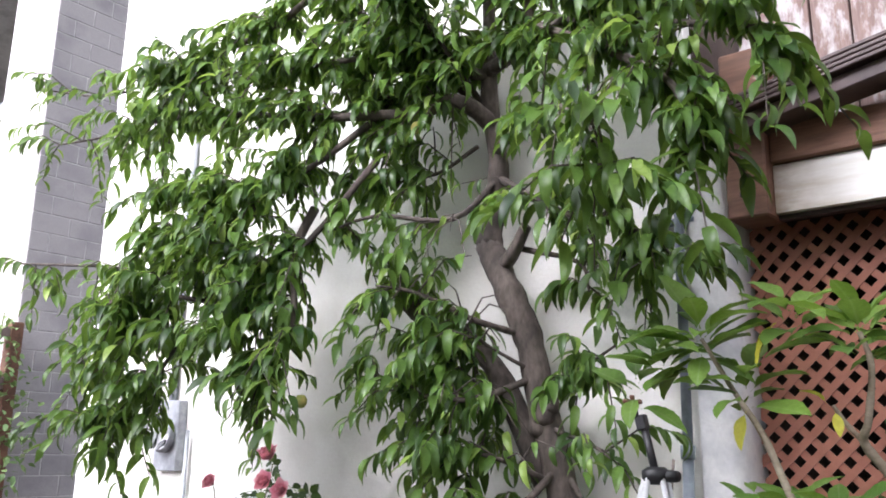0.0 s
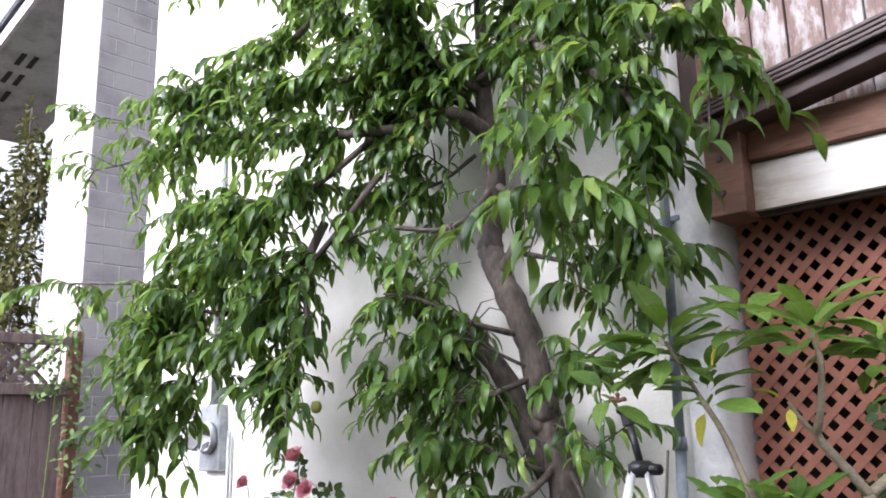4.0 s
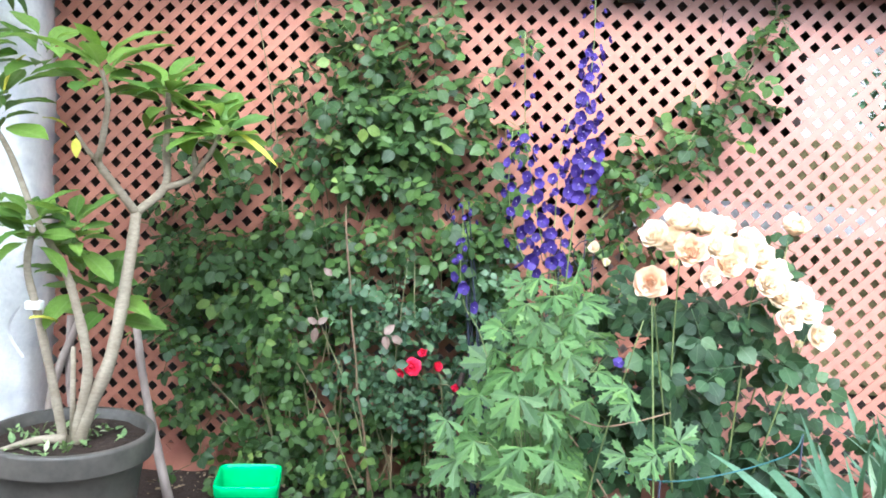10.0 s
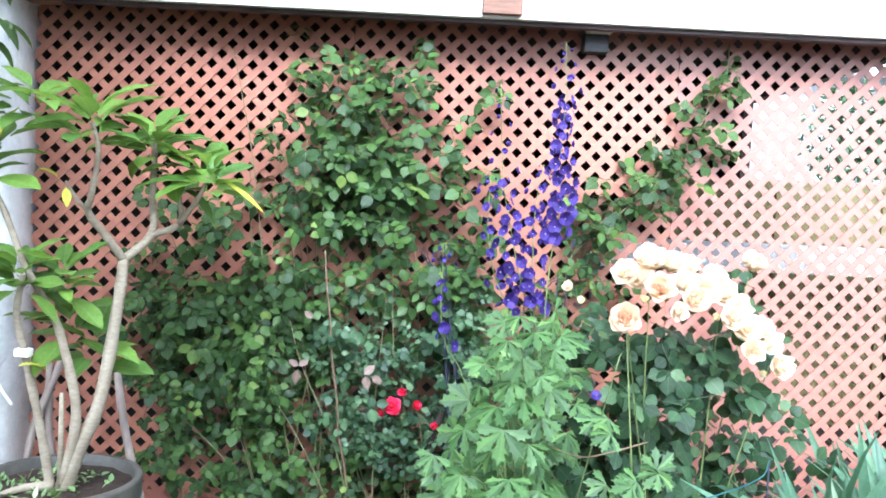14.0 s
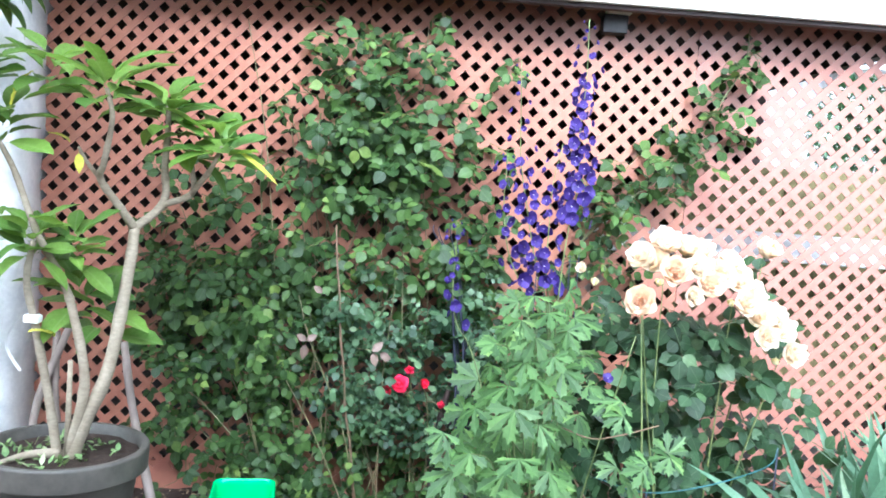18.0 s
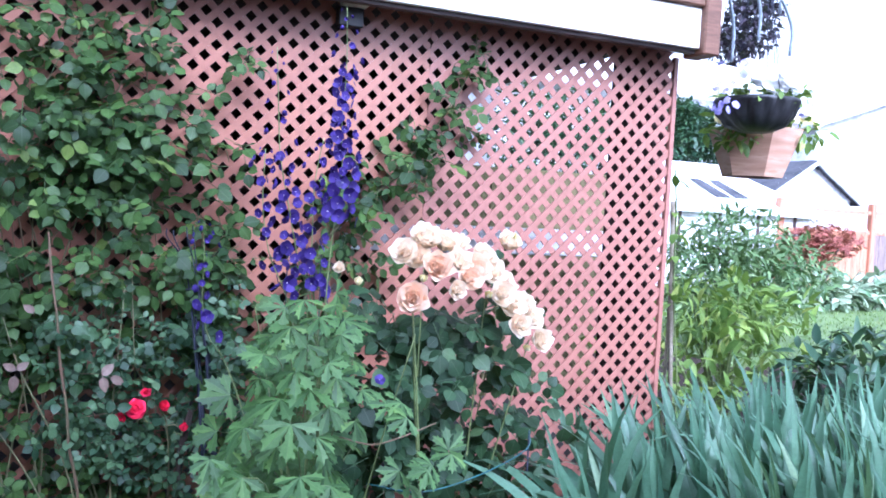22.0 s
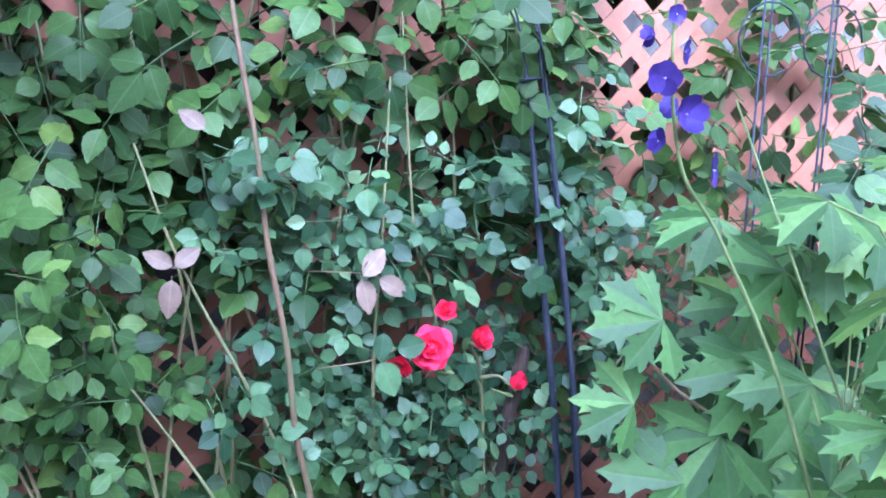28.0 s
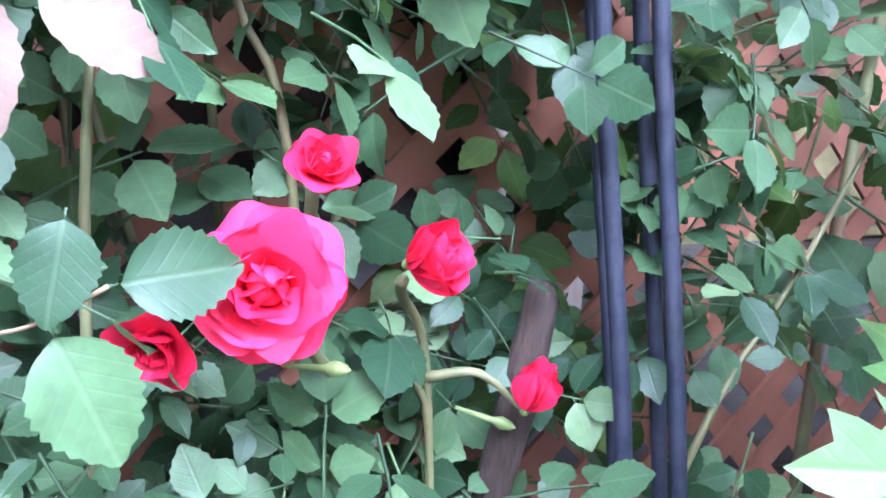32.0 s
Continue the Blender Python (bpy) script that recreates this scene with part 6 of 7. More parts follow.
# ---- wire plant supports ----
ob_ = thing("plant_support", (1.66, -0.13, 0), "dark blue coated wire plant support tied into a bundle", "plant support", "wire plant supports")
for i, (dx, dy, top) in enumerate(((0.0, 0.0, 1.50), (0.036, -0.008, 1.545), (0.014, 0.03, 1.48), (0.05, 0.03, 1.57))):
    line = [(1.69 + dx, -0.17 + dy, -0.12), (1.66 + dx, -0.145 + dy, 0.31), (1.634 + dx, -0.112 + dy, 0.61), (1.588 + dx * 0.8, -0.11 + dy, 0.955), (top + 0.04, -0.11 + dy, 1.08), (top + 0.035, -0.10 + dy, 1.11 + 0.4 * dx)]
    line = spline(line, 5)
    part("rod", Soup().tube(line, [0.0057 - 0.0035 * min(1.0, max(0.0, (p.z - 0.6) / 0.35)) for p in line], 8).mesh("rod", WIRE, True), ob_)
part("tie", Soup().tube([(1.59, -0.125, 0.9), (1.62, -0.115, 0.905), (1.61, -0.07, 0.9), (1.585, -0.08, 0.895), (1.59, -0.125, 0.9)], 0.003, 6).mesh("tie", WIRE, True), ob_)
ob_.matrix_basis = STAND_OFF @ ob_.matrix_basis
ob2 = thing("plant_support", (1.9, -0.3, 0), "dark wire plant support standing behind the delphinium", "plant support", "wire plant supports")
for i, x in enumerate((1.84, 1.875, 1.95, 1.985)):
    part("rod", Soup().tube([(x, -0.33 + 0.03 * (i % 2), -0.02), (x, -0.33 + 0.03 * (i % 2), 1.0)], 0.0017, 7).mesh("rod", WIRE, True), ob2)
for x in (1.86, 1.965):
    arc = [(x + 0.05 * math.cos(q * 0.45), -0.32, 0.93 + 0.05 * math.sin(q * 0.45)) for q in range(13)]
    part("scroll", Soup().tube(arc, 0.0015, 6).mesh("scroll", WIRE, True), ob2)


# ---- delphinium ----
def floret_mesh(seed, cup):
    g = random.Random(seed)
    s = Soup()
    mats = []
    for i in range(5):
        a = 2 * math.pi * i / 5 + g.uniform(-0.15, 0.15)
        v, f = [], []
        for q in range(6):
            t = q / 5
            w = 1.06 * math.sqrt(max(0.06, 1 - (2 * (0.05 + 0.9 * t) ** 1.25 - 1) ** 2))
            for u in (-1, 0, 1):
                v.append((0.05 + 0.95 * t - 0.06 * abs(u) * t, u * w / 2, cup * t * t * 0.7 + 0.12 * abs(u) * t - 0.06 * t ** 4 + 0.02 * (i % 2)))
        for q in range(5):
            for u in range(2):
                f.append((q * 3 + u, q * 3 + 3 + u, q * 3 + 4 + u, q * 3 + 1 + u))
        m = Matrix.Rotation(a, 4, "Z")
        s.add([m @ Vector(p) for p in v], f)
        mats += [0] * len(f)
    k = len(s.f)
    s.lathe([(0.0, 0.16), (0.06, 0.15), (0.09, 0.07), (0.04, 0.02)], seg=6)
    mats += [1] * (len(s.f) - k)
    me = mesh("floret", s.v, s.f, PURPLE, True)
    me.materials.append(EYE_PETAL)
    me.polygons.foreach_set("material_index", mats)
    return me


def delphinium():
    g = random.Random(71)
    d = thing("delphinium", (1.79, -0.87, 0), "tall purple delphinium with hand-shaped green leaves", "flower")
    florets = [floret_mesh(i, c) for i, c in enumerate((0.15, 0.35, 0.9, 0.22))]
    spikes = [
        ([(1.80, -0.88, 0), (1.81, -0.84, 0.58), (1.81, -0.81, 0.82), (1.822, -0.80, 1.06), (1.842, -0.80, 1.23), (1.836, -0.80, 1.37), (1.842, -0.80, 1.52), (1.836, -0.80, 1.68)], 1.12, 1.53, 62, 0.050, 0.0215),
        ([(1.79, -0.86, 0), (1.80, -0.82, 0.6), (1.786, -0.78, 0.88), (1.747, -0.77, 1.0), (1.708, -0.78, 1.16), (1.682, -0.78, 1.285), (1.672, -0.78, 1.41), (1.662, -0.78, 1.56)], 0.93, 1.30, 30, 0.048, 0.021),
        ([(1.81, -0.86, 0), (1.80, -0.82, 0.7), (1.793, -0.78, 0.88), (1.777, -0.78, 0.98), (1.775, -0.78, 1.085), (1.776, -0.78, 1.22), (1.795, -0.78, 1.34)], 0.93, 1.24, 22, 0.046, 0.021),
        ([(1.77, -0.86, 0), (1.77, -0.81, 0.7), (1.74, -0.76, 0.84), (1.713, -0.76, 0.93), (1.668, -0.76, 1.03), (1.646, -0.76, 1.16), (1.647, -0.76, 1.3)], 0.90, 1.24, 14, 0.034, 0.022),
        ([(1.74, -0.78, 0), (1.66, -0.64, 0.5), (1.6, -0.57, 0.7), (1.55, -0.56, 0.78), (1.53, -0.56, 0.88), (1.53, -0.56, 0.99), (1.526, -0.56, 1.10)], 0.78, 1.02, 12, 0.030, 0.019),
    ]
    spikes = [([(x + 0.02, y - 0.02, z) for x, y, z in pts], *rest) for pts, *rest in spikes]
    for pts, z0, z1, count, spread, size in spikes:
        line = spline(pts, 6)
        sp = part("spike", Soup().tube(line, taper(0.0026, 0.0012, len(line)), 8).mesh("spike", GREEN_STEM, True), d, "upright flower stalk")
        for i in range(count):
            z = z0 + (z1 - z0) * (i + g.random()) / count
            p = min(line, key=lambda q: abs(q.z - z))
            a = 2.4 * i + g.uniform(-0.5, 0.5)
            o = Vector((math.cos(a), math.sin(a) - 0.35, g.uniform(-0.1, 0.25))).normalized()
            t = (z - z0) / (z1 - z0)
            q = p + o * spread * (1 - 0.6 * t) * g.uniform(0.5, 1.1)
            q.z = z
            part("floret", florets[i % 4], sp, "", "", aim(q, o + Vector((0, -0.5, 0)) + unit(g) * 0.45, size * (1.05 - 0.45 * t) * g.uniform(0.6, 1.15)))
        for i in range(10):
            z = z1 + (line[-1].z - z1) * (i + 0.3) / 10
            if z > line[-1].z:
                break
            p = min(line, key=lambda q: abs(q.z - z))
            a = 2.4 * i
            o = Vector((math.cos(a), math.sin(a), 0.3)).normalized()
            part("bud", florets[2], sp, "", "", aim(p + o * 0.036 * (1.1 - i / 12) + Vector((0, 0, z - p.z)), o, size * 0.46 * (1.1 - i / 14)))
    shapes = [palmate_leaf(i) for i in range(4)]
    spots, stalks, broad = [], [], []
    for i in range(98):
        t = i / 98
        z = 0.10 + 0.84 * t
        a = 2.4 * i
        r = (0.225 - 0.125 * t ** 1.4) * g.uniform(0.35, 1.05)
        c = Vector((1.735 + 0.06 * t, -0.92 + 0.08 * t, z))
        o = Vector((math.cos(a), math.sin(a) * 0.95, 0))
        p = c + o * r
        stalks.append([(1.79 + 0.05 * o.x, -0.88 + 0.05 * o.y, max(0.0, z - 0.2)), c + o * r * 0.6 + Vector((0, 0, -0.03)), p])
        spots.append(facing(p, o * 0.9 + Vector((0, -0.3, g.uniform(-1.0, 0.1))), Vector((0, -0.6, 0.8)) + o * 0.3 + unit(g) * 0.5, g.uniform(0.065, 0.104) * (1.12 - 0.3 * t)))
    for x, y, z in ((2.01, -1.07, 0.50), (1.97, -1.09, 0.38), (1.97, -1.08, 0.66), (2.07, -1.06, 0.55), (2.03, -1.1, 0.25), (1.55, -0.93, 0.52)):
        for q in range(3):
            p = Vector((x + g.uniform(-0.04, 0.04), y + g.uniform(-0.04, 0.04), z + g.uniform(-0.03, 0.03)))
            spots.append(facing(p, (g.uniform(-1, 1), -0.5, g.uniform(-0.6, 0.4)), Vector((0, -0.7, 0.7)) + unit(g) * 0.55, 0.062))
    # leaves on the side of the lattice and the red rose
    for p, o, k in (((1.755, -0.28, 0.53), (-1, 0, -0.1), 0.125), ((1.715, -0.28, 0.40), (-0.93, 0, 0.35), 0.11), ((1.80, -0.30, 0.27), (-0.75, 0, -0.5), 0.16), ((1.83, -0.31, 0.17), (-0.8, 0, -0.3), 0.15), ((1.86, -0.30, 0.34), (-0.6, 0, -0.7), 0.16), ((1.79, -0.26, 0.13), (-0.5, 0, -0.5), 0.12),
                    ((1.92, -0.3, 0.45), (-0.5, 0, -0.6), 0.15), ((1.95, -0.3, 0.6), (-0.6, 0, -0.5), 0.14), ((1.90, -0.3, 0.22), (-0.3, 0, -0.8), 0.16)):
        p = Vector((1.17, -1.16, 0.81)).lerp(Vector(p), 0.84)
        broad.append(facing(p, o, Vector((-0.1, -0.7, 0.7)) + unit(g) * 0.3, k * 0.76))
        stalks.append([(1.84, -0.7, 0.02), (p.x + 0.10, p.y + 0.10, p.z * 0.8), p + Vector((0.02, 0.03, -0.012)), p])
        stalks.append(stalks[-1])
    for i in range(34):
        p = Vector((g.uniform(1.70, 2.02), g.uniform(-0.62, -0.24), g.uniform(0.2, 0.74)))
        if p.x < 1.77:
            continue
        stalks.append([(1.79, -0.6, max(0.0, p.z - 0.25)), p + Vector((0.04, -0.06, -0.05)), p])
        stalks.append(stalks[-1])
        broad.append(facing(p, (g.uniform(-1, 0.4), -0.2, g.uniform(-0.6, 0.2)), Vector((-0.2, -0.7, 0.7)) + unit(g) * 0.35, g.uniform(0.085, 0.12)))
    for st in stalks[::2]:
        part("leaf_stalk", Soup().tube(spline(st, 3), 0.0016, 5, False).mesh("leaf_stalk", GREEN_STEM, True), d)
    for x0, x1, y1, z1 in ((1.8, 1.72, -0.45, 0.85), (1.86, 1.99, -1.08, 0.86), (1.75, 1.7, -0.95, 0.6)):
        line = spline([(x0, -0.88, 0), ((x0 + x1) / 2, (y1 - 0.88) / 2, z1 * 0.55), (x1, y1, z1)], 5)
        part("stalk", Soup().tube(line, taper(0.003, 0.0014, len(line)), 7).mesh("stalk", GREEN_STEM, True), d)
    dry = spline([(1.63, -0.40, 0.575), (1.66, -0.41, 0.51), (1.715, -0.42, 0.46), (1.80, -0.42, 0.41), (1.93, -0.45, 0.36), (2.05, -0.6, 0.2)], 5)
    part("dry_stem", Soup().tube(dry, taper(0.0022, 0.0034, len(dry)), 7).mesh("dry_stem", RED_CANE, True), d, "arching reddish brown dry stem")
    bow = spline([(1.85, -0.95, 0.58), (1.92, -1.0, 0.57), (2.0, -1.0, 0.585), (2.1, -0.98, 0.61)], 5)
    part("dry_stem", Soup().tube(bow, 0.0022, 6).mesh("dry_stem", RED_CANE, True), d, "arching reddish brown dry stem")
    part("floret", florets[1], d, "", "", aim((1.985, -0.85, 0.70), (0, -0.8, 0.6), 0.016))
    leaves(d, shapes, spots, ACO_LEAF, 240, "leaf")
    leaves(d, [palmate_leaf(20 + i, 5, 0.08) for i in range(4)], broad, ACO_LEAF, 60, "leaf", "back_foliage")
    yl = [place((1.85 + 0.03 * i, -1.06, 0.14 + 0.02 * (i % 2)), (0.1, -0.6, -0.5), 0.07) for i in range(2)]
    leaves(d, shapes[:1], yl, PALE_YELLOW_LEAF, 10, "yellow_leaf")


delphinium()

# ---- apricot rose ----
BIG_ROSE = [compound_leaf(5, s, 5, 0.82) for s in (11, 12, 13)]
apricot = rose_bush("apricot_rose_bush", (2.35, -0.45, 0), "bushy rose with large apricot and cream blooms", "rose bush",
                    [[(2.3, -0.5, 0), (2.2, -0.6, 0.5), (2.17, -0.67, 0.99)], [(2.3, -0.5, 0), (2.16, -0.7, 0.5), (2.05, -0.9, 0.9)], [(2.4, -0.5, 0), (2.41, -0.55, 0.5), (2.4, -0.63, 0.92)], [(2.42, -0.5, 0), (2.5, -0.56, 0.4), (2.58, -0.6, 0.76)], [(2.4, -0.4, 0), (2.53, -0.4, 0.6), (2.58, -0.39, 1.02)], [(2.1, -0.95, 0.0), (2.08, -0.95, 0.4), (2.04, -0.93, 0.9)]],
                    [((2.3, -0.5, 0.75), (0.3, 0.2, 0.16), 56), ((2.45, -0.48, 0.5), (0.32, 0.2, 0.2), 60), ((2.2, -0.45, 0.4), (0.3, 0.2, 0.25), 52), ((2.55, -0.5, 0.25), (0.22, 0.18, 0.2), 34), ((2.05, -0.38, 0.72), (0.2, 0.14, 0.2), 30), ((2.0, -0.3, 0.35), (0.2, 0.14, 0.25), 26), ((2.64, -0.3, 0.9), (0.07, 0.06, 0.1), 8)],
                    BIG_ROSE, DEEP_ROSE_LEAF, GREEN_STEM, 300, 81, (0.125, 0.175), 0.004)


def nearer(p):
    """Blooms hang out towards the path, those on the near cane the most."""
    return (1.5 + (p[0] - 1.5) * 0.945, p[1] - 0.12, 1.21 + (p[2] - 1.21) * 0.955)


for i, (p, d, sz) in enumerate((((2.2, -0.56, 1.045), (-0.1, -0.6, 0.8), 0.066), ((2.13, -0.6, 1.02), (-0.5, -0.7, 0.4), 0.058), ((2.33, -0.5, 1.03), (0, -0.6, 0.8), 0.06), ((2.22, -0.62, 0.985), (-0.2, -0.9, 0.3), 0.062), ((2.37, -0.56, 0.965), (-0.1, -0.8, 0.5), 0.068), ((2.44, -0.52, 0.955), (0.1, -0.8, 0.5), 0.064), ((2.3, -0.58, 0.99), (0, -0.8, 0.5), 0.056),
                                ((2.27, -0.54, 1.04), (0.1, -0.6, 0.8), 0.058), ((2.41, -0.52, 1.0), (0.2, -0.7, 0.7), 0.058), ((2.33, -0.6, 0.95), (0, -0.9, 0.3), 0.056), ((2.5, -0.5, 0.915), (0.2, -0.7, 0.5), 0.056), ((2.58, -0.5, 0.85), (0.3, -0.7, 0.5), 0.052), ((2.17, -0.58, 1.0), (-0.3, -0.8, 0.5), 0.055),
                                ((2.07, -0.8, 0.915), (-0.3, -0.9, 0.2), 0.058), ((2.52, -0.52, 0.855), (0, -0.8, 0.4), 0.066), ((2.6, -0.51, 0.81), (0.2, -0.8, 0.4), 0.058), ((2.65, -0.5, 0.74), (0.2, -0.8, 0.2), 0.056), ((2.55, -0.56, 0.80), (-0.2, -0.9, 0.2), 0.05), ((2.65, -0.27, 1.035), (0.1, -0.6, 0.8), 0.058), ((2.47, -0.56, 0.9), (-0.1, -0.9, 0.2), 0.052), ((1.98, -0.42, 0.96), (-0.5, -0.7, 0.4), 0.025), ((2.26, -0.66, 0.93), (0.1, -0.9, 0), 0.04))):
    bloom(apricot, nearer(p), d, sz * 1.14, 6, 90 + i, APRICOT if i in (3, 4, 9, 13) else CREAM, 0.42)
for i, (p, d) in enumerate((((2.16, -0.66, 0.95), (0, -0.5, 0.8)), ((2.58, -0.56, 0.72), (0.2, -0.6, 0.6)), ((2.4, -0.62, 0.9), (0, -0.6, 0.7)), ((2.66, -0.3, 1.07), (0.2, -0.3, 0.9)), ((1.98, -0.6, 0.93), (0, -0.2, 1)))):
    bloom(apricot, nearer(p), d, 0.026, 2, 120 + i, YELLOW_PETAL, 0.12)


for label, pts in (("thin teal wire hoop round the apricot rose", [(1.98, -0.80, 0.40), (2.12, -0.86, 0.385), (2.3, -0.84, 0.41), (2.5, -0.76, 0.45), (2.6, -0.6, 0.46)]), ("thin teal wire hoop low round the apricot rose", [(2.16, -0.8, 0.17), (2.32, -0.84, 0.16), (2.5, -0.76, 0.17), (2.6, -0.6, 0.18)])):
    hp = thing("wire_hoop", pts[0], label, "plant support", "wire hoops")
    part("wire", Soup().tube(spline(pts, 5), 0.0022, 6).mesh("wire", varied("teal_wire", (0.015, 0.085, 0.09), (0.03, 0.13, 0.13), 0.5, fine=80, coarse=20), True), hp)
    for p in (pts[1], pts[-1]):
        part("leg", Soup().tube([(p[0], p[1], -0.03), p], 0.003, 6).mesh("leg", WIRE, True), hp)

# ---- iris ----
def blade(length, bend, width, seed):
    g = random.Random(seed)
    v, f, k = [], [], 8
    for i in range(k + 1):
        t = i / k
        a = bend * t * t
        x, z = length * t * math.sin(a * 0.75), length * t * math.cos(a * 0.75)
        w = width * (0.75 + 0.5 * t if t < 0.5 else 1.0) * (1 - max(0, (t - 0.55) / 0.45) ** 1.7) + 0.0006
        tw = 0.5 * t * g.uniform(0.6, 1.0)
        v += [(x - w / 2 * math.sin(tw) * 0.3, -w / 2, z), (x + 0.0025, 0, z), (x - w / 2 * math.sin(tw) * 0.3, w / 2, z)]
    for i in range(k):
        for u in range(2):
            f.append((i * 3 + u, i * 3 + u + 1, i * 3 + u + 4, i * 3 + u + 3))
    return v, f


def iris_clump():
    g = random.Random(91)
    c = thing("iris_clump", (3.3, -0.85, 0), "broad clump of sword-shaped blue-green iris leaves", "iris")
    shapes = [blade(1.0, b, w, i) for i, (b, w) in enumerate(((0.10, 0.066), (0.25, 0.072), (0.4, 0.06), (0.7, 0.068), (1.3, 0.064), (0.15, 0.055)))]
    spots = []
    for i in range(170):
        x, y = g.uniform(2.6, 4.6), g.uniform(-1.3, -0.45)
        if (x - 3.6) ** 2 / 0.95 + (y + 0.88) ** 2 / 0.18 > 1.0:
            continue
        rz = g.gauss(90, 35)
        out = min(1.0, max(-1.0, (x - 3.5) / 1.0))
        n = g.randint(5, 8)
        for q in range(n):
            spread = (q - (n - 1) / 2) / n * 50 + g.uniform(-7, 7)
            ln = g.uniform(0.46, 0.70) * (1 - 0.004 * abs(spread))
            spots.append(pose(x + g.uniform(-0.04, 0.04), y + g.uniform(-0.04, 0.04), -0.01, 0, 10 * out + g.uniform(-8, 8), 0) @ pose(0, 0, 0, spread, 0, rz + g.uniform(-15, 15)) @ Matrix.Scale(ln, 4))
    for i in range(70):
        a = g.uniform(3.7, 6.2)
        spots.append(pose(3.55 + 0.78 * math.cos(a), -0.87 + 0.40 * math.sin(a), 0.0, 0, g.uniform(22, 62), math.degrees(a) + g.uniform(-25, 25)) @ Matrix.Scale(g.uniform(0.36, 0.6), 4))
    leaves(c, shapes, spots, IRIS_LEAF, 300, "blade", "blade_mass")


iris_clump()


# ---- fine-leaved clump in the foreground of the bed ----
def grass_clump():
    g = random.Random(95)
    c = thing("narrow_leaf_clump", (1.6, -0.84, 0), "low clump of narrow pale green leaves", "plant")
    spots = []
    for i in range(60):
        a, r = g.uniform(0, 6.3), 0.2 * math.sqrt(g.random())
        b0 = Vector((1.6 + 1.15 * r * math.cos(a), -0.86 + 0.8 * r * math.sin(a), 0))
        h = g.uniform(0.09, 0.2)
        tip = b0 + Vector((g.uniform(-0.05, 0.05), g.uniform(-0.05, 0.05), h))
        part("stalk", Soup().tube([b0, tip], [0.003, 0.002], 4, False).mesh("stalk", GREEN_STEM), c)
        for q in range(11):
            t = (q + 1) / 11
            spots.append(place(b0.lerp(tip, t), (math.cos(2.4 * q + i), math.sin(2.4 * q + i), g.uniform(0.2, 0.9)), g.uniform(0.05, 0.085)))
    leaves(c, [strip_leaf(0.13, 4, 0.25, 0.2), strip_leaf(0.15, 4, 0.05, 0.2)], spots, PALE_SHRUB_LEAF, 300, "leaf", "fine_leaves")


grass_clump()


# ---- small things on the soil ----
def litter(name, label, material, count, box_, seed, size):
    g = random.Random(seed)
    v0, f0 = toothed_leaf(0.55, 2, 0.3, 0.3, 0.0)
    v0 = np.array(v0)
    vs, fs, o = [], [], 0
    for i in range(count):
        x, y = g.uniform(box_[0], box_[1]), g.uniform(box_[2], box_[3])
        m = np.array(pose(x, y, ground_z(x, y) + 0.006, g.uniform(-30, 30), g.uniform(-25, 25), g.uniform(0, 360)) @ Matrix.Scale(g.uniform(*size), 4))
        vs.append(v0 @ m[:3, :3].T + m[:3, 3])
        fs.extend([tuple(k + o for k in q) for q in f0])
        o += len(v0)
    tagged(part(name, mesh(name, np.concatenate(vs), fs, material), None, label, "stuff"), category="leaf litter")


litter("fallen_leaves", "dry brown leaves and chips scattered on the soil", LITTER, 5200, (-2.2, 4.2, -1.9, -0.02), 7, (0.006, 0.03))
litter("fallen_petals", "yellowish fallen petals under the apricot rose", YELLOW_LITTER, 700, (1.9, 2.9, -1.3, -0.5), 8, (0.012, 0.03))
hose = thing("garden_hose", (-0.45, -0.5, 0.0), "black garden hose lying in loops on the soil", "hose")
loop = [(-0.45 + (0.28 + 0.02 * math.sin(q)) * math.cos(q * 0.5) * 1.2, -0.5 + 0.16 * math.sin(q * 0.5), 0.016 + 0.012 * (q // 13)) for q in range(30)]
part("tube", Soup().tube(spline(loop + [(-0.1, -0.62, 0.02), (0.1, -0.8, 0.016), (0.15, -1.1, 0.016)], 3), 0.011, 8).mesh("tube", HOSE, True), hose)
g = random.Random(15)
for x, y in ((-0.33, -0.5), (-0.06, -0.62)):
    w = thing("small_weed", (x, y, 0), "small bright green weed in the soil", "weed", "weeds in the bed")
    part("stem", Soup().tube([(x, y, -0.01), (x + 0.01, y, 0.09)], [0.004, 0.002], 5).mesh("stem", GREEN_STEM), w)
    leaves(w, [strip_leaf(0.6, 4, 0.2, 0.2)], [place((x + g.uniform(-0.01, 0.01), y, g.uniform(0.02, 0.1)), unit(g, 0.4), g.uniform(0.025, 0.045)) for i in range(34)], SHRUB_LEAF, 40)


# ---- beyond the right end of the lattice ----
def crown_of(parent, blobs, shapes, material, seed, size, pieces=120, joined="crown", droop=-0.2, up=0.3):
    g = random.Random(seed)
    spots = []
    for c, h, k in blobs:
        for i in range(k):
            u = unit(g) * (g.random() ** 0.4)
            p = Vector((c[0] + u.x * h[0], c[1] + u.y * h[1], max(0.02, c[2] + u.z * h[2])))
            spots.append(place(p, unit(g) + u * 0.7 + Vector((0, -0.2, droop + up)), g.uniform(*size), g.uniform(-0.8, 0.8)))
    leaves(parent, shapes, spots, material, pieces, "leaf", joined)


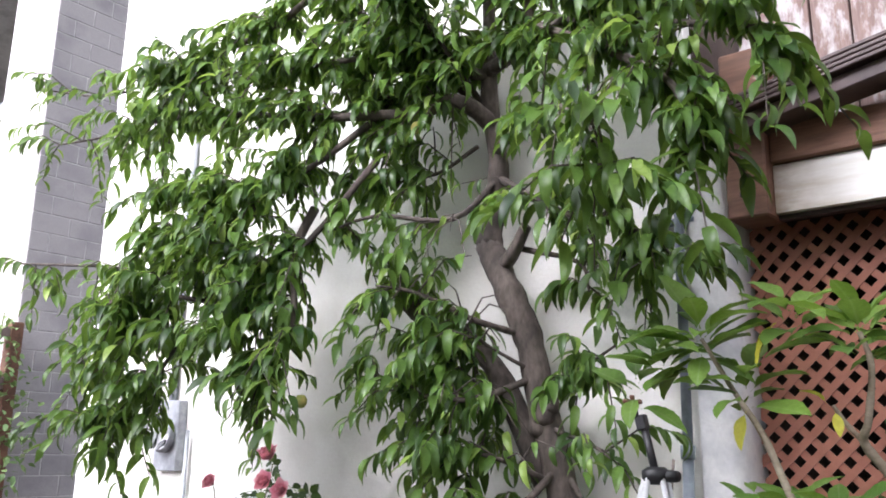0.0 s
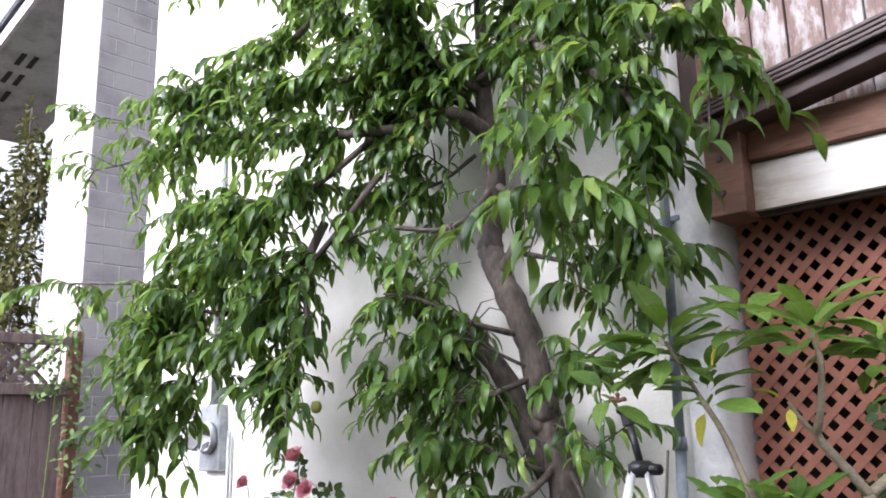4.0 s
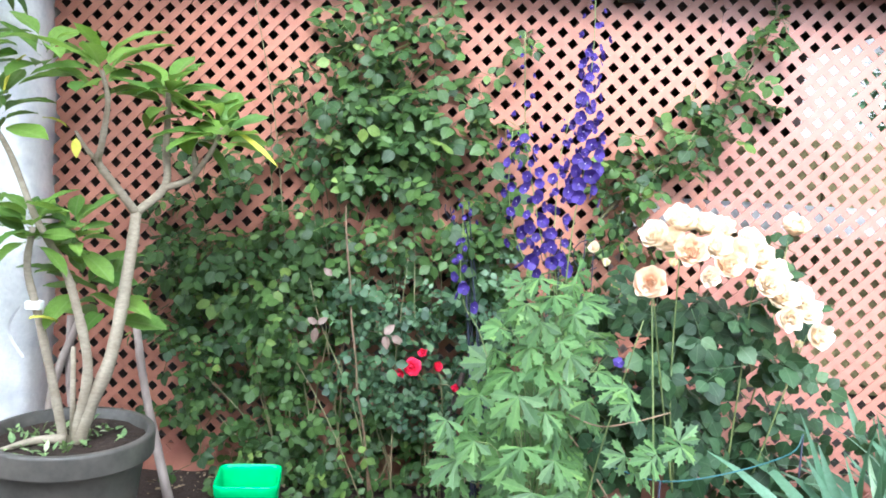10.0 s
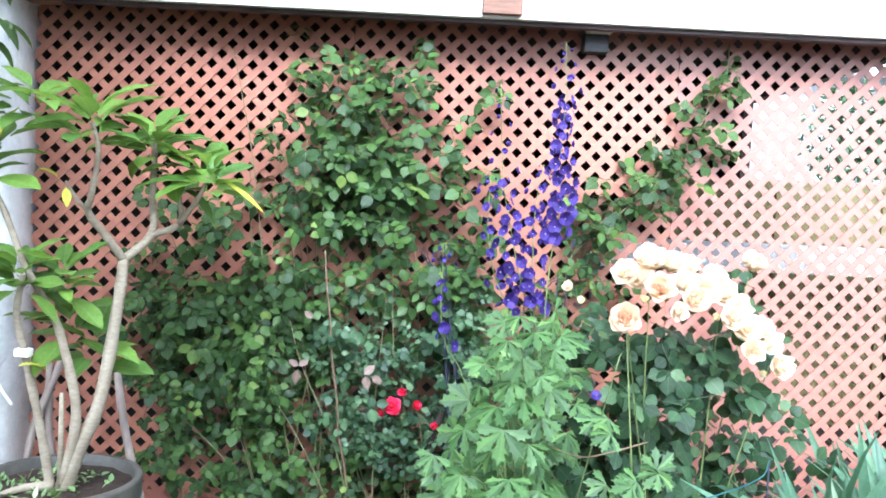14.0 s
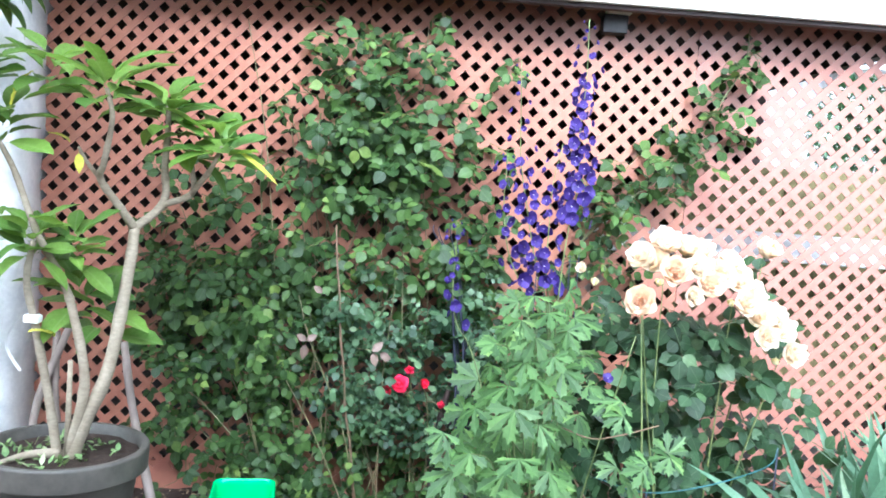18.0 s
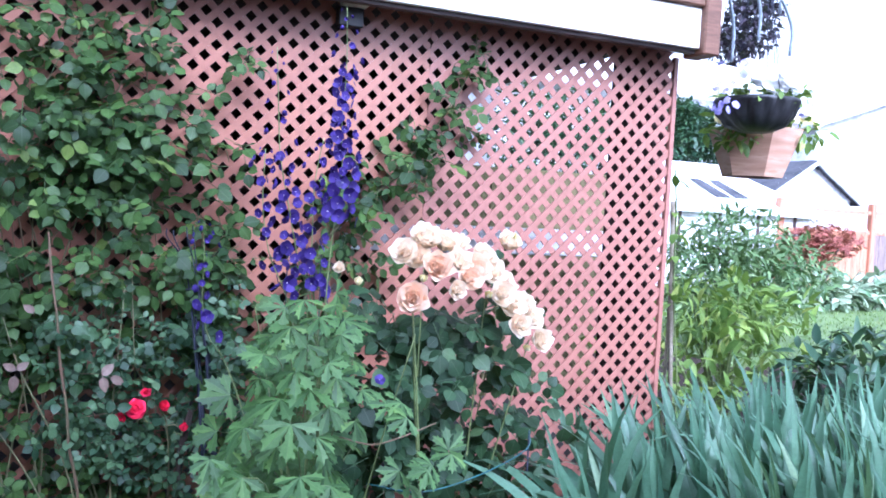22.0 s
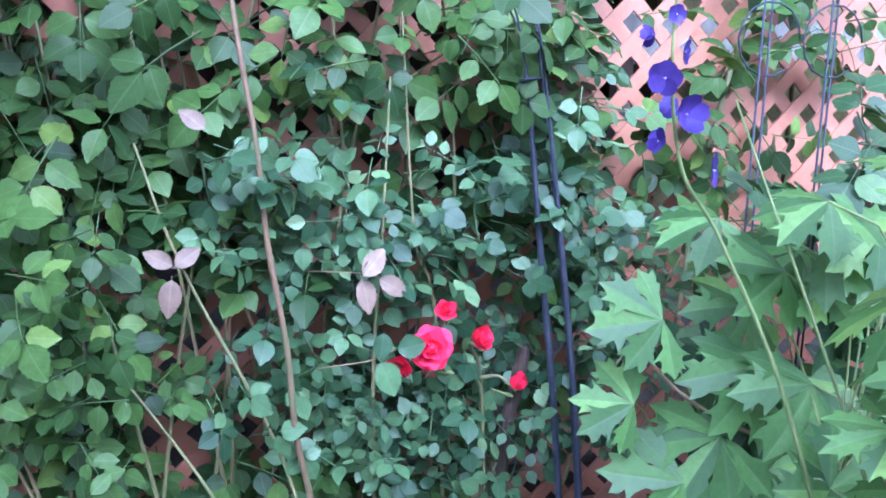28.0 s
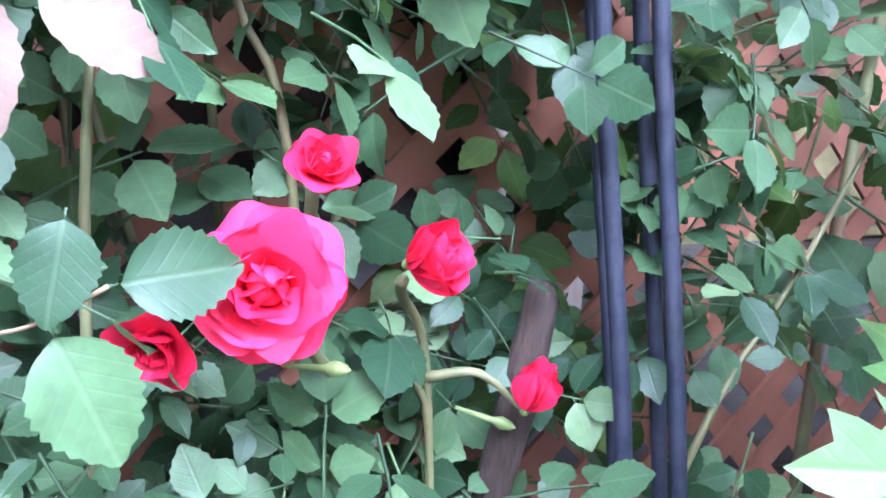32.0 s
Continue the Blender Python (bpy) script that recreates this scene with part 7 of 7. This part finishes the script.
def shrub(name, base, label, blobs, shapes, material, seed, size, stems=6, category="shrub", pieces=120, bark=GREEN_STEM, r=0.012):
    g = random.Random(seed)
    t = thing(name, base, label, category)
    for i in range(stems):
        c, h, k = blobs[i % len(blobs)]
        tip = Vector((c[0] + g.uniform(-0.6, 0.6) * h[0], c[1] + g.uniform(-0.6, 0.6) * h[1], c[2] + 0.4 * h[2]))
        line = spline([base, Vector(base).lerp(tip, 0.5) + Vector((g.uniform(-0.05, 0.05), 0, 0.06)), tip], 4)
        part("stem", Soup().tube(line, taper(r, r * 0.3, len(line)), 6).mesh("stem", bark, True), t)
    crown_of(t, blobs, shapes, material, seed + 1, size, pieces)
    return t


OVAL = [toothed_leaf(0.5, 3, 0.2, 0.25, 0.0), toothed_leaf(0.42, 3, 0.35, 0.3, 0.0)]
LANCE = [strip_leaf(0.3, 4, 0.25, 0.25), strip_leaf(0.26, 4, 0.45, 0.3)]
shrub("yellow_green_shrub", (4.75, 0.9, 0), "yellow-green leafy shrub at the end of the lattice", [((4.65, 0.8, 0.68), (0.38, 0.35, 0.2), 260), ((5.05, 0.9, 0.55), (0.42, 0.35, 0.24), 220), ((4.45, 0.7, 0.4), (0.3, 0.3, 0.22), 90), ((4.9, 0.8, 0.3), (0.4, 0.3, 0.2), 70)], LANCE, SHRUB_LEAF, 201, (0.09, 0.15), 18)
shrub("soft_green_shrub", (6.9, 3.0, 0), "soft pale green bush behind the bed", [((6.7, 3.0, 0.85), (0.6, 0.5, 0.5), 1500), ((7.4, 3.1, 0.7), (0.5, 0.5, 0.4), 1000), ((6.3, 2.9, 0.6), (0.45, 0.4, 0.45), 800)], LANCE, SOFT_LEAF, 211, (0.08, 0.13), 12)
shrub("dark_leaved_plant", (4.95, 0.1, 0), "dark green glossy leaved plant beside the iris", [((4.85, 0.05, 0.42), (0.36, 0.35, 0.24), 300), ((5.4, 0.15, 0.42), (0.4, 0.35, 0.26), 300), ((5.1, -0.15, 0.25), (0.5, 0.35, 0.2), 240), ((4.62, -0.05, 0.36), (0.22, 0.3, 0.22), 150)], LANCE, DARK_LEAF, 221, (0.10, 0.16), 10, "plant")
shrub("low_bed_plants", (4.2, 0.35, 0), "low mixed green plants along the path", [((4.2, 0.3, 0.18), (0.4, 0.3, 0.16), 170), ((3.9, 0.5, 0.35), (0.25, 0.25, 0.3), 110), ((4.0, 0.9, 0.5), (0.25, 0.25, 0.4), 110)], OVAL, SHRUB_LEAF, 231, (0.06, 0.1), 8, "plant")
shrub("hosta_bed", (11.6, 6.0, 0), "white variegated hostas on the edge of the lawn", [((11.3, 6.0, 0.24), (0.8, 0.5, 0.25), 330), ((12.4, 6.1, 0.24), (0.8, 0.5, 0.25), 330)], OVAL, HOSTA_LEAF, 241, (0.14, 0.24), 4, "plant")
shrub("red_maple", (13.3, 8.0, 0), "small red leaved maple before the fence", [((13.3, 8.0, 0.95), (0.9, 0.5, 0.3), 500), ((13.0, 8.0, 0.7), (0.5, 0.4, 0.2), 160)], [palmate_leaf(9, 5)], MAPLE_LEAF, 251, (0.07, 0.11), 6, "tree", 80, BARK, 0.03)

stake = thing("bamboo_stake", (3.72, 0.1, 0), "pair of bamboo stakes with a climbing bean", "stake")
part("cane", Soup().tube([(3.755, 0.1, -0.02), (3.675, 0.1, 1.26)], 0.011, 9).mesh("cane", PALE_BARK, True), stake)
part("cane", Soup().tube([(3.725, 0.14, -0.02), (3.71, 0.12, 1.05)], 0.008, 8).mesh("cane", PALE_BARK, True), stake)
vine = spline([(3.74, 0.09, 0.0), (3.75, 0.08, 0.4), (3.70, 0.08, 0.8), (3.69, 0.09, 1.2), (3.67, 0.09, 1.4)], 4)
part("vine", Soup().tube(vine, 0.004, 5).mesh("vine", GREEN_STEM, True), stake)
g = random.Random(17)
leaves(stake, OVAL, [place(vine[int(g.random() * (len(vine) - 1))], unit(g, 0.1), g.uniform(0.06, 0.1)) for i in range(34)], SHRUB_LEAF, 60)


# ---- hanging baskets ----
def baskets():
    g = random.Random(19)
    arm = thing("basket_bracket", (3.6, -0.05, 2.3), "dark steel arm carrying the hanging baskets", "bracket")
    part("arm", Soup().tube([(3.55, -0.1, 2.36), (4.0, 0.0, 2.42), (4.35, 0.32, 2.42)], 0.012, 8).mesh("arm", BLACK, True), arm)
    for dz, dx in ((0.0, 0.5), (0.14, 0.62), (-0.12, 0.35), (0.2, 0.42), (-0.05, 0.7), (0.07, 0.28)):
        arc = spline([(3.66, -0.06, 2.1 + dz), (3.72 + dx * 0.2, 0.0, 2.32 + dz), (3.66 + dx * 0.7, 0.1, 2.36 + dz), (3.66 + dx, 0.16, 2.2 + dz), (3.66 + dx * 1.02, 0.17, 2.05 + dz)], 5)
        part("scroll", Soup().tube(arc, 0.008, 8).mesh("scroll", CONDUIT, True), arm)
    b = thing("hanging_basket", (4.03, 0.0, 1.55), "round black hanging basket with white and lilac flowers", "hanging basket", "hanging baskets")
    rows = [(0.0, 0.02), (0.07, 0.02), (0.125, 0.045), (0.165, 0.09), (0.178, 0.14), (0.186, 0.152), (0.186, 0.165), (0.172, 0.165), (0.155, 0.12), (0.0, 0.115)]
    s, seg = Soup(), 72
    for k, (r, z) in enumerate(rows):
        for q in range(seg):
            a = 2 * math.pi * q / seg
            fold = 0.008 * math.sin(11 * a + 1.9 * math.sin(3 * a) + k) + 0.007 * math.sin(23 * a + 2.1 * math.sin(5 * a) + 2 * k) if 2 <= k <= 4 else 0.0
            s.v.append((4.03 + (r + fold) * math.cos(a), (r + fold) * math.sin(a), 1.57 + z))
    s.f = [(i * seg + q, i * seg + (q + 1) % seg, (i + 1) * seg + (q + 1) % seg, (i + 1) * seg + q) for i in range(len(rows) - 1) for q in range(seg)]
    part("bowl", s.mesh("bowl", BLACK, True), b, "puckered black liner")
    for i in range(3):
        a = 2 * math.pi * i / 3 + 0.3
        part("wire", Soup().tube(spline([(4.03 + 0.18 * math.cos(a), 0.18 * math.sin(a), 1.73), (4.03 + 0.1 * math.cos(a), 0.1 * math.sin(a), 2.05), (4.03, 0.0, 2.42)], 4), 0.0016, 5).mesh("wire", WIRE, True), b)
    crown_of(b, [((4.03, 0, 1.75), (0.19, 0.17, 0.05), 110), ((4.14, -0.06, 1.77), (0.1, 0.1, 0.05), 60)], OVAL, SHRUB_LEAF, 301, (0.04, 0.065), 60)
    fl = [floret_mesh(60 + i, 0.2) for i in range(2)]
    for me, mm in zip(fl, (WHITE_PETAL, LILAC)):
        me.materials[0] = mm
        me.materials[1] = YELLOW_PETAL
    for i in range(30):
        p = Vector((4.0 + g.uniform(-0.13, 0.13), g.uniform(-0.2, 0.05), 1.80 + g.uniform(-0.03, 0.07)))
        part("flower", fl[0], b, "", "", aim(p, (g.uniform(-0.4, 0.4), -1, 0.7), g.uniform(0.03, 0.045)))
    for i in range(30):
        p = Vector((3.83 + g.uniform(-0.09, 0.06), g.uniform(-0.12, 0.1), 1.76 + g.uniform(-0.1, 0.12))) if i < 20 else Vector((4.27 + g.uniform(-0.05, 0.06), g.uniform(-0.1, 0.1), 1.70 + g.uniform(-0.06, 0.06)))
        part("flower", fl[1], b, "", "", aim(p, unit(g, 0.2), g.uniform(0.012, 0.02)))
    w = thing("hanging_planter", (4.33, 0.32, 1.42), "six-sided wooden hanging planter with cream flowers", "hanging basket", "hanging baskets")
    for i in range(6):
        a0, a1 = math.pi / 3 * i + 0.16, math.pi / 3 * (i + 1) + 0.16
        q = [(r * math.cos(a), r * math.sin(a), z) for r, z in ((0.145, 0.0), (0.228, 0.24)) for a in (a0, a1)]
        v = [(4.33 + x, 0.32 + y, 1.41 + z) for x, y, z in q] + [(4.33 + x * 0.93, 0.32 + y * 0.93, 1.41 + z) for x, y, z in q]
        part("side_board", mesh("side_board", v, [(0, 1, 3, 2), (4, 6, 7, 5), (0, 4, 5, 1), (1, 5, 7, 3), (3, 7, 6, 2), (2, 6, 4, 0)], PLANTER_WOOD), w)
    part("soil", Soup().lathe([(0.0, 0.2), (0.17, 0.2), (0.11, 0.02), (0.0, 0.02)], (4.33, 0.32, 1.41), 6).mesh("soil", SOIL), w)
    for i in range(3):
        a = 2 * math.pi * i / 3
        part("chain", Soup().tube([(4.33 + 0.22 * math.cos(a), 0.32 + 0.22 * math.sin(a), 1.65), (4.35, 0.32, 2.42)], 0.0014, 5).mesh("chain", WIRE, True), w)
    crown_of(w, [((4.10, 0.22, 1.63), (0.12, 0.15, 0.10), 110), ((4.55, 0.25, 1.66), (0.12, 0.15, 0.06), 60), ((4.33, 0.3, 1.64), (0.25, 0.2, 0.05), 60)], OVAL, SHRUB_LEAF, 311, (0.05, 0.08), 60)
    cr = floret_mesh(70, 0.3)
    cr.materials[0], cr.materials[1] = YELLOW_PETAL, CREAM
    for i in range(24):
        p = Vector((4.03 + g.uniform(-0.07, 0.08), 0.2 + g.uniform(-0.1, 0.1), 1.71 + g.uniform(-0.05, 0.07))) if i < 13 else Vector((4.58 + g.uniform(-0.1, 0.1), 0.2 + g.uniform(-0.1, 0.1), 1.70 + g.uniform(-0.03, 0.05)))
        part("flower", cr, w, "", "", aim(p, (g.uniform(-0.5, 0.5), -1, 0.5), g.uniform(0.026, 0.042)))


baskets()

# ---- far side of the garden ----
far = thing("lattice_top_fence", (16, 9, 0), "reddish board fence with a pale lattice top", "fence")
for x in (13.2, 15.62, 18.0, 20.4):
    part("post", Soup().box((x, 8.95, 0), (x + 0.13, 9.08, 1.72), bevel=0.01).mesh("post", RED_FENCE), far)
for sx in range(3):
    x0 = 13.33 + sx * 2.4
    mt_ = RED_FENCE if sx == 0 else FENCE_WOOD
    for z0, z1 in ((1.5, 1.57), (1.1, 1.17)):
        part("rail", Soup().box((x0, 8.98, z0), (x0 + 2.29, 9.05, z1), bevel=0.005).mesh("rail", RED_FENCE), far)
    for i in range(12):
        part("board", Soup().box((x0 + i * 0.19, 9.0, 0.05), (x0 + i * 0.19 + 0.184, 9.02, 1.1), bevel=0.003).mesh("board", mt_), far)
    for i in range(15):
        for sg in (1, -1):
            part("slat", Soup().box((-0.018, -0.005, -0.22), (0.018, 0.005, 0.22), pose(x0 + 0.2 + i * 0.134, 9.01 + 0.008 * sg, 1.335, 0, 45 * sg, 0)).mesh("slat", PINKISH), far)

gh = thing("greenhouse", (12.4, 9.5, 0), "low shed with a white sheet roof and a skylight", "shed")
part("wall", Soup().box((10.4, 9.0, 0), (14.0, 12.0, 1.4)).mesh("wall", PALE_SIDING), gh)
part("roof", Soup().add([(10.2, 8.8, 1.36), (14.3, 8.8, 1.36), (13.0, 10.5, 2.3), (10.2, 10.5, 2.3), (10.2, 8.8, 1.42), (14.3, 8.8, 1.42), (13.0, 10.5, 2.36), (10.2, 10.5, 2.36)], [(3, 2, 1, 0), (4, 5, 6, 7), (0, 1, 5, 4), (1, 2, 6, 5), (2, 3, 7, 6), (3, 0, 4, 7)]).mesh("roof", WHITE_ROOF), gh)
for dx in (11.9, 12.35):
    part("skylight", Soup().add([(dx, 9.2, 1.66), (dx + 0.36, 9.2, 1.66), (dx + 0.1, 9.8, 2.0), (dx - 0.16, 9.8, 2.0)], [(0, 1, 2, 3)]).mesh("skylight", ROOF_TILE), gh)
for x in (10.9, 11.8, 12.7, 13.6):
    part("frame", Soup().box((x, 8.97, 0), (x + 0.05, 9.0, 1.38)).mesh("frame", GUTTER), gh)


def gabled(name, label, x0, x1, y0, y1, eave, ridge, wall_mat, roof_mat, over=0.3):
    h = thing(name, ((x0 + x1) / 2, y0, 0), label, "house")
    xm = (x0 + x1) / 2
    s = Soup().add([(x0, y0, 0), (x1, y0, 0), (x1, y0, eave), (xm, y0, ridge), (x0, y0, eave), (x0, y1, 0), (x1, y1, 0), (x1, y1, eave), (xm, y1, ridge), (x0, y1, eave)],
                   [(0, 1, 2, 3, 4), (9, 8, 7, 6, 5), (0, 4, 9, 5), (1, 6, 7, 2), (2, 7, 8, 3), (3, 8, 9, 4)])
    part("wall", s.mesh("wall", wall_mat), h)
    k = (ridge - eave) / (xm - x0)
    for sg in (-1, 1):
        xe = xm + sg * (xm - x0 + over)
        ze = eave - k * over
        v = [(xm, y0 - over, ridge + 0.02), (xe, y0 - over, ze + 0.02), (xe, y1, ze + 0.02), (xm, y1, ridge + 0.02)]
        v += [(x, y, z + 0.14) for x, y, z in v]
        part("roof", mesh("roof", v, [(0, 1, 2, 3), (7, 6, 5, 4), (0, 4, 5, 1), (1, 5, 6, 2), (2, 6, 7, 3), (3, 7, 4, 0)], roof_mat), h)
        part("barge_board", Soup().tube([(xm, y0 - over - 0.01, ridge + 0.06), (xe, y0 - over - 0.01, ze + 0.06)], 0.08, 4).mesh("barge_board", SOFFIT), h)
    z = 0.3
    while z < ridge - 0.2:
        hw = (x1 - x0) / 2 if z < eave else (x1 - x0) / 2 * (ridge - z) / (ridge - eave)
        part("siding_board", Soup().box((xm - hw, y0 - 0.03, z), (xm + hw, y0 - 0.002, z + 0.17)).mesh("siding_board", wall_mat), h)
        z += 0.19
    return h


gabled("garage", "pale boarded garage with a dark shingled gable roof", 23.6, 27.7, 20, 30, 2.25, 3.5, PALE_SIDING, ROOF_TILE)
gabled("white_house", "white neighbouring house with a pale roof", 30, 48, 24, 36, 5.6, 8.6, WHITE_ROOF, PALE_SIDING, 0.5)
nh = thing("pale_roofed_house", (14, 12, 0), "pale roofed house behind the carport", "house")
part("wall", Soup().box((9.0, 12.6, 0), (14.6, 20, 4.0)).mesh("wall", PALE_SIDING), nh)
part("roof", Soup().add([(8.6, 12.0, 3.85), (17.4, 12.0, 4.4), (14.3, 14.5, 5.3), (8.6, 14.5, 5.3), (8.6, 12.0, 4.0), (17.4, 12.0, 4.55), (14.3, 14.5, 5.45), (8.6, 14.5, 5.45)], [(3, 2, 1, 0), (4, 5, 6, 7), (0, 1, 5, 4), (1, 2, 6, 5), (2, 3, 7, 6), (3, 0, 4, 7)]).mesh("roof", WHITE_ROOF), nh)
part("fascia", Soup().tube([(8.6, 11.98, 3.9), (17.4, 11.98, 4.46)], 0.09, 4).mesh("fascia", PALE_SIDING), nh)


def tree(name, base, label, blobs, material, seed, size, bark=BARK, r=0.16, shapes=OVAL):
    g = random.Random(seed)
    t = thing(name, base, label, "tree")
    top = Vector(blobs[0][0])
    line = spline([base, Vector(base).lerp(top, 0.5) + Vector((0.15, 0, 0)), top], 5)
    part("trunk", Soup().tube(line, taper(r, r * 0.4, len(line)), 9).mesh("trunk", bark, True), t)
    for c, h, k in blobs:
        tip = Vector(c)
        b0 = line[len(line) // 2]
        part("limb", Soup().tube(spline([b0, b0.lerp(tip, 0.5) + Vector((0, 0, 0.2)), tip], 4), taper(r * 0.4, r * 0.12, 9), 6).mesh("limb", bark, True), t)
    crown_of(t, blobs, shapes, material, seed + 1, size, 60)


tree("plum_tree", (18.6, 16, 0), "dark purple leaved tree beyond the roofs", [((18.5, 16, 6.8), (1.0, 0.8, 0.9), 900), ((18.9, 16, 7.6), (0.8, 0.7, 0.7), 500), ((18.0, 16, 6.2), (0.7, 0.6, 0.6), 320)], PLUM_LEAF, 401, (0.16, 0.26))
tree("dark_conifer", (12.7, 11.2, 0), "dark green conifer between the sheds", [((12.6, 11.2, 3.0), (0.75, 0.4, 0.65), 1700), ((13.3, 11.2, 2.9), (0.5, 0.4, 0.7), 1200), ((12.1, 11.2, 2.6), (0.6, 0.4, 0.7), 900), ((12.5, 11.2, 3.35), (0.7, 0.4, 0.4), 700), ((11.0, 11.0, 2.75), (0.9, 0.4, 0.9), 1800), ((9.9, 11.0, 2.75), (0.9, 0.4, 0.9), 1800), ((8.8, 11.0, 2.7), (0.9, 0.4, 0.9), 1800)], DARK_LEAF, 411, (0.10, 0.17), r=0.1)
tree("left_conifer", (-10.5, 0.8, 0), "olive brown conifer behind the board fence", [((-10.5, 0.6, 4.0), (0.5, 0.5, 0.8), 800), ((-10.5, 1.1, 3.4), (0.6, 0.7, 0.9), 900), ((-10.5, 0.2, 3.1), (0.6, 0.6, 0.8), 900), ((-10.4, 1.3, 4.7), (0.3, 0.25, 0.7), 400), ((-10.5, 0.5, 2.4), (0.7, 0.9, 0.7), 900)], CONIFER, 421, (0.12, 0.24), r=0.14, shapes=LANCE)
tree("left_bush_tree", (-9.6, 0.2, 0), "dark green bush behind the board fence", [((-9.5, 0.1, 2.2), (0.6, 0.7, 0.7), 700), ((-9.6, -0.9, 2.1), (0.6, 0.7, 0.6), 600), ((-9.6, -1.9, 2.0), (0.6, 0.7, 0.6), 500)], CONIFER, 431, (0.1, 0.18), r=0.08)
ivy = thing("wall_ivy", (-9.1, 0.7, 0), "thin ivy climbing the corner of the gable wall", "climbing plant")
line = spline([(-9.1, 0.7, 0), (-9.15, 0.68, 2.5), (-9.1, 0.7, 5.2)], 5)
part("stem", Soup().tube(line, 0.012, 6).mesh("stem", BARK, True), ivy)
crown_of(ivy, [((-9.1, 0.65, 4.4), (0.16, 0.08, 0.95), 260), ((-9.2, 0.62, 3.2), (0.22, 0.1, 0.8), 230), ((-8.7, 0.68, 3.3), (0.1, 0.05, 0.3), 40)], OVAL, CONIFER, 441, (0.07, 0.11), 60)
iv2 = thing("fence_vine", (-7.1, 0.3, 0), "pale green vine on the fence post", "climbing plant")
line = spline([(-7.1, 0.4, 0), (-7.12, 0.45, 1.2), (-7.1, 0.5, 2.3)], 5)
part("stem", Soup().tube(line, 0.008, 6).mesh("stem", GREEN_STEM, True), iv2)
crown_of(iv2, [((-7.08, 0.4, 1.9), (0.08, 0.3, 0.45), 160), ((-7.05, 0.7, 1.2), (0.1, 0.25, 0.6), 120)], OVAL, PALE_SHRUB_LEAF, 451, (0.07, 0.1), 60)
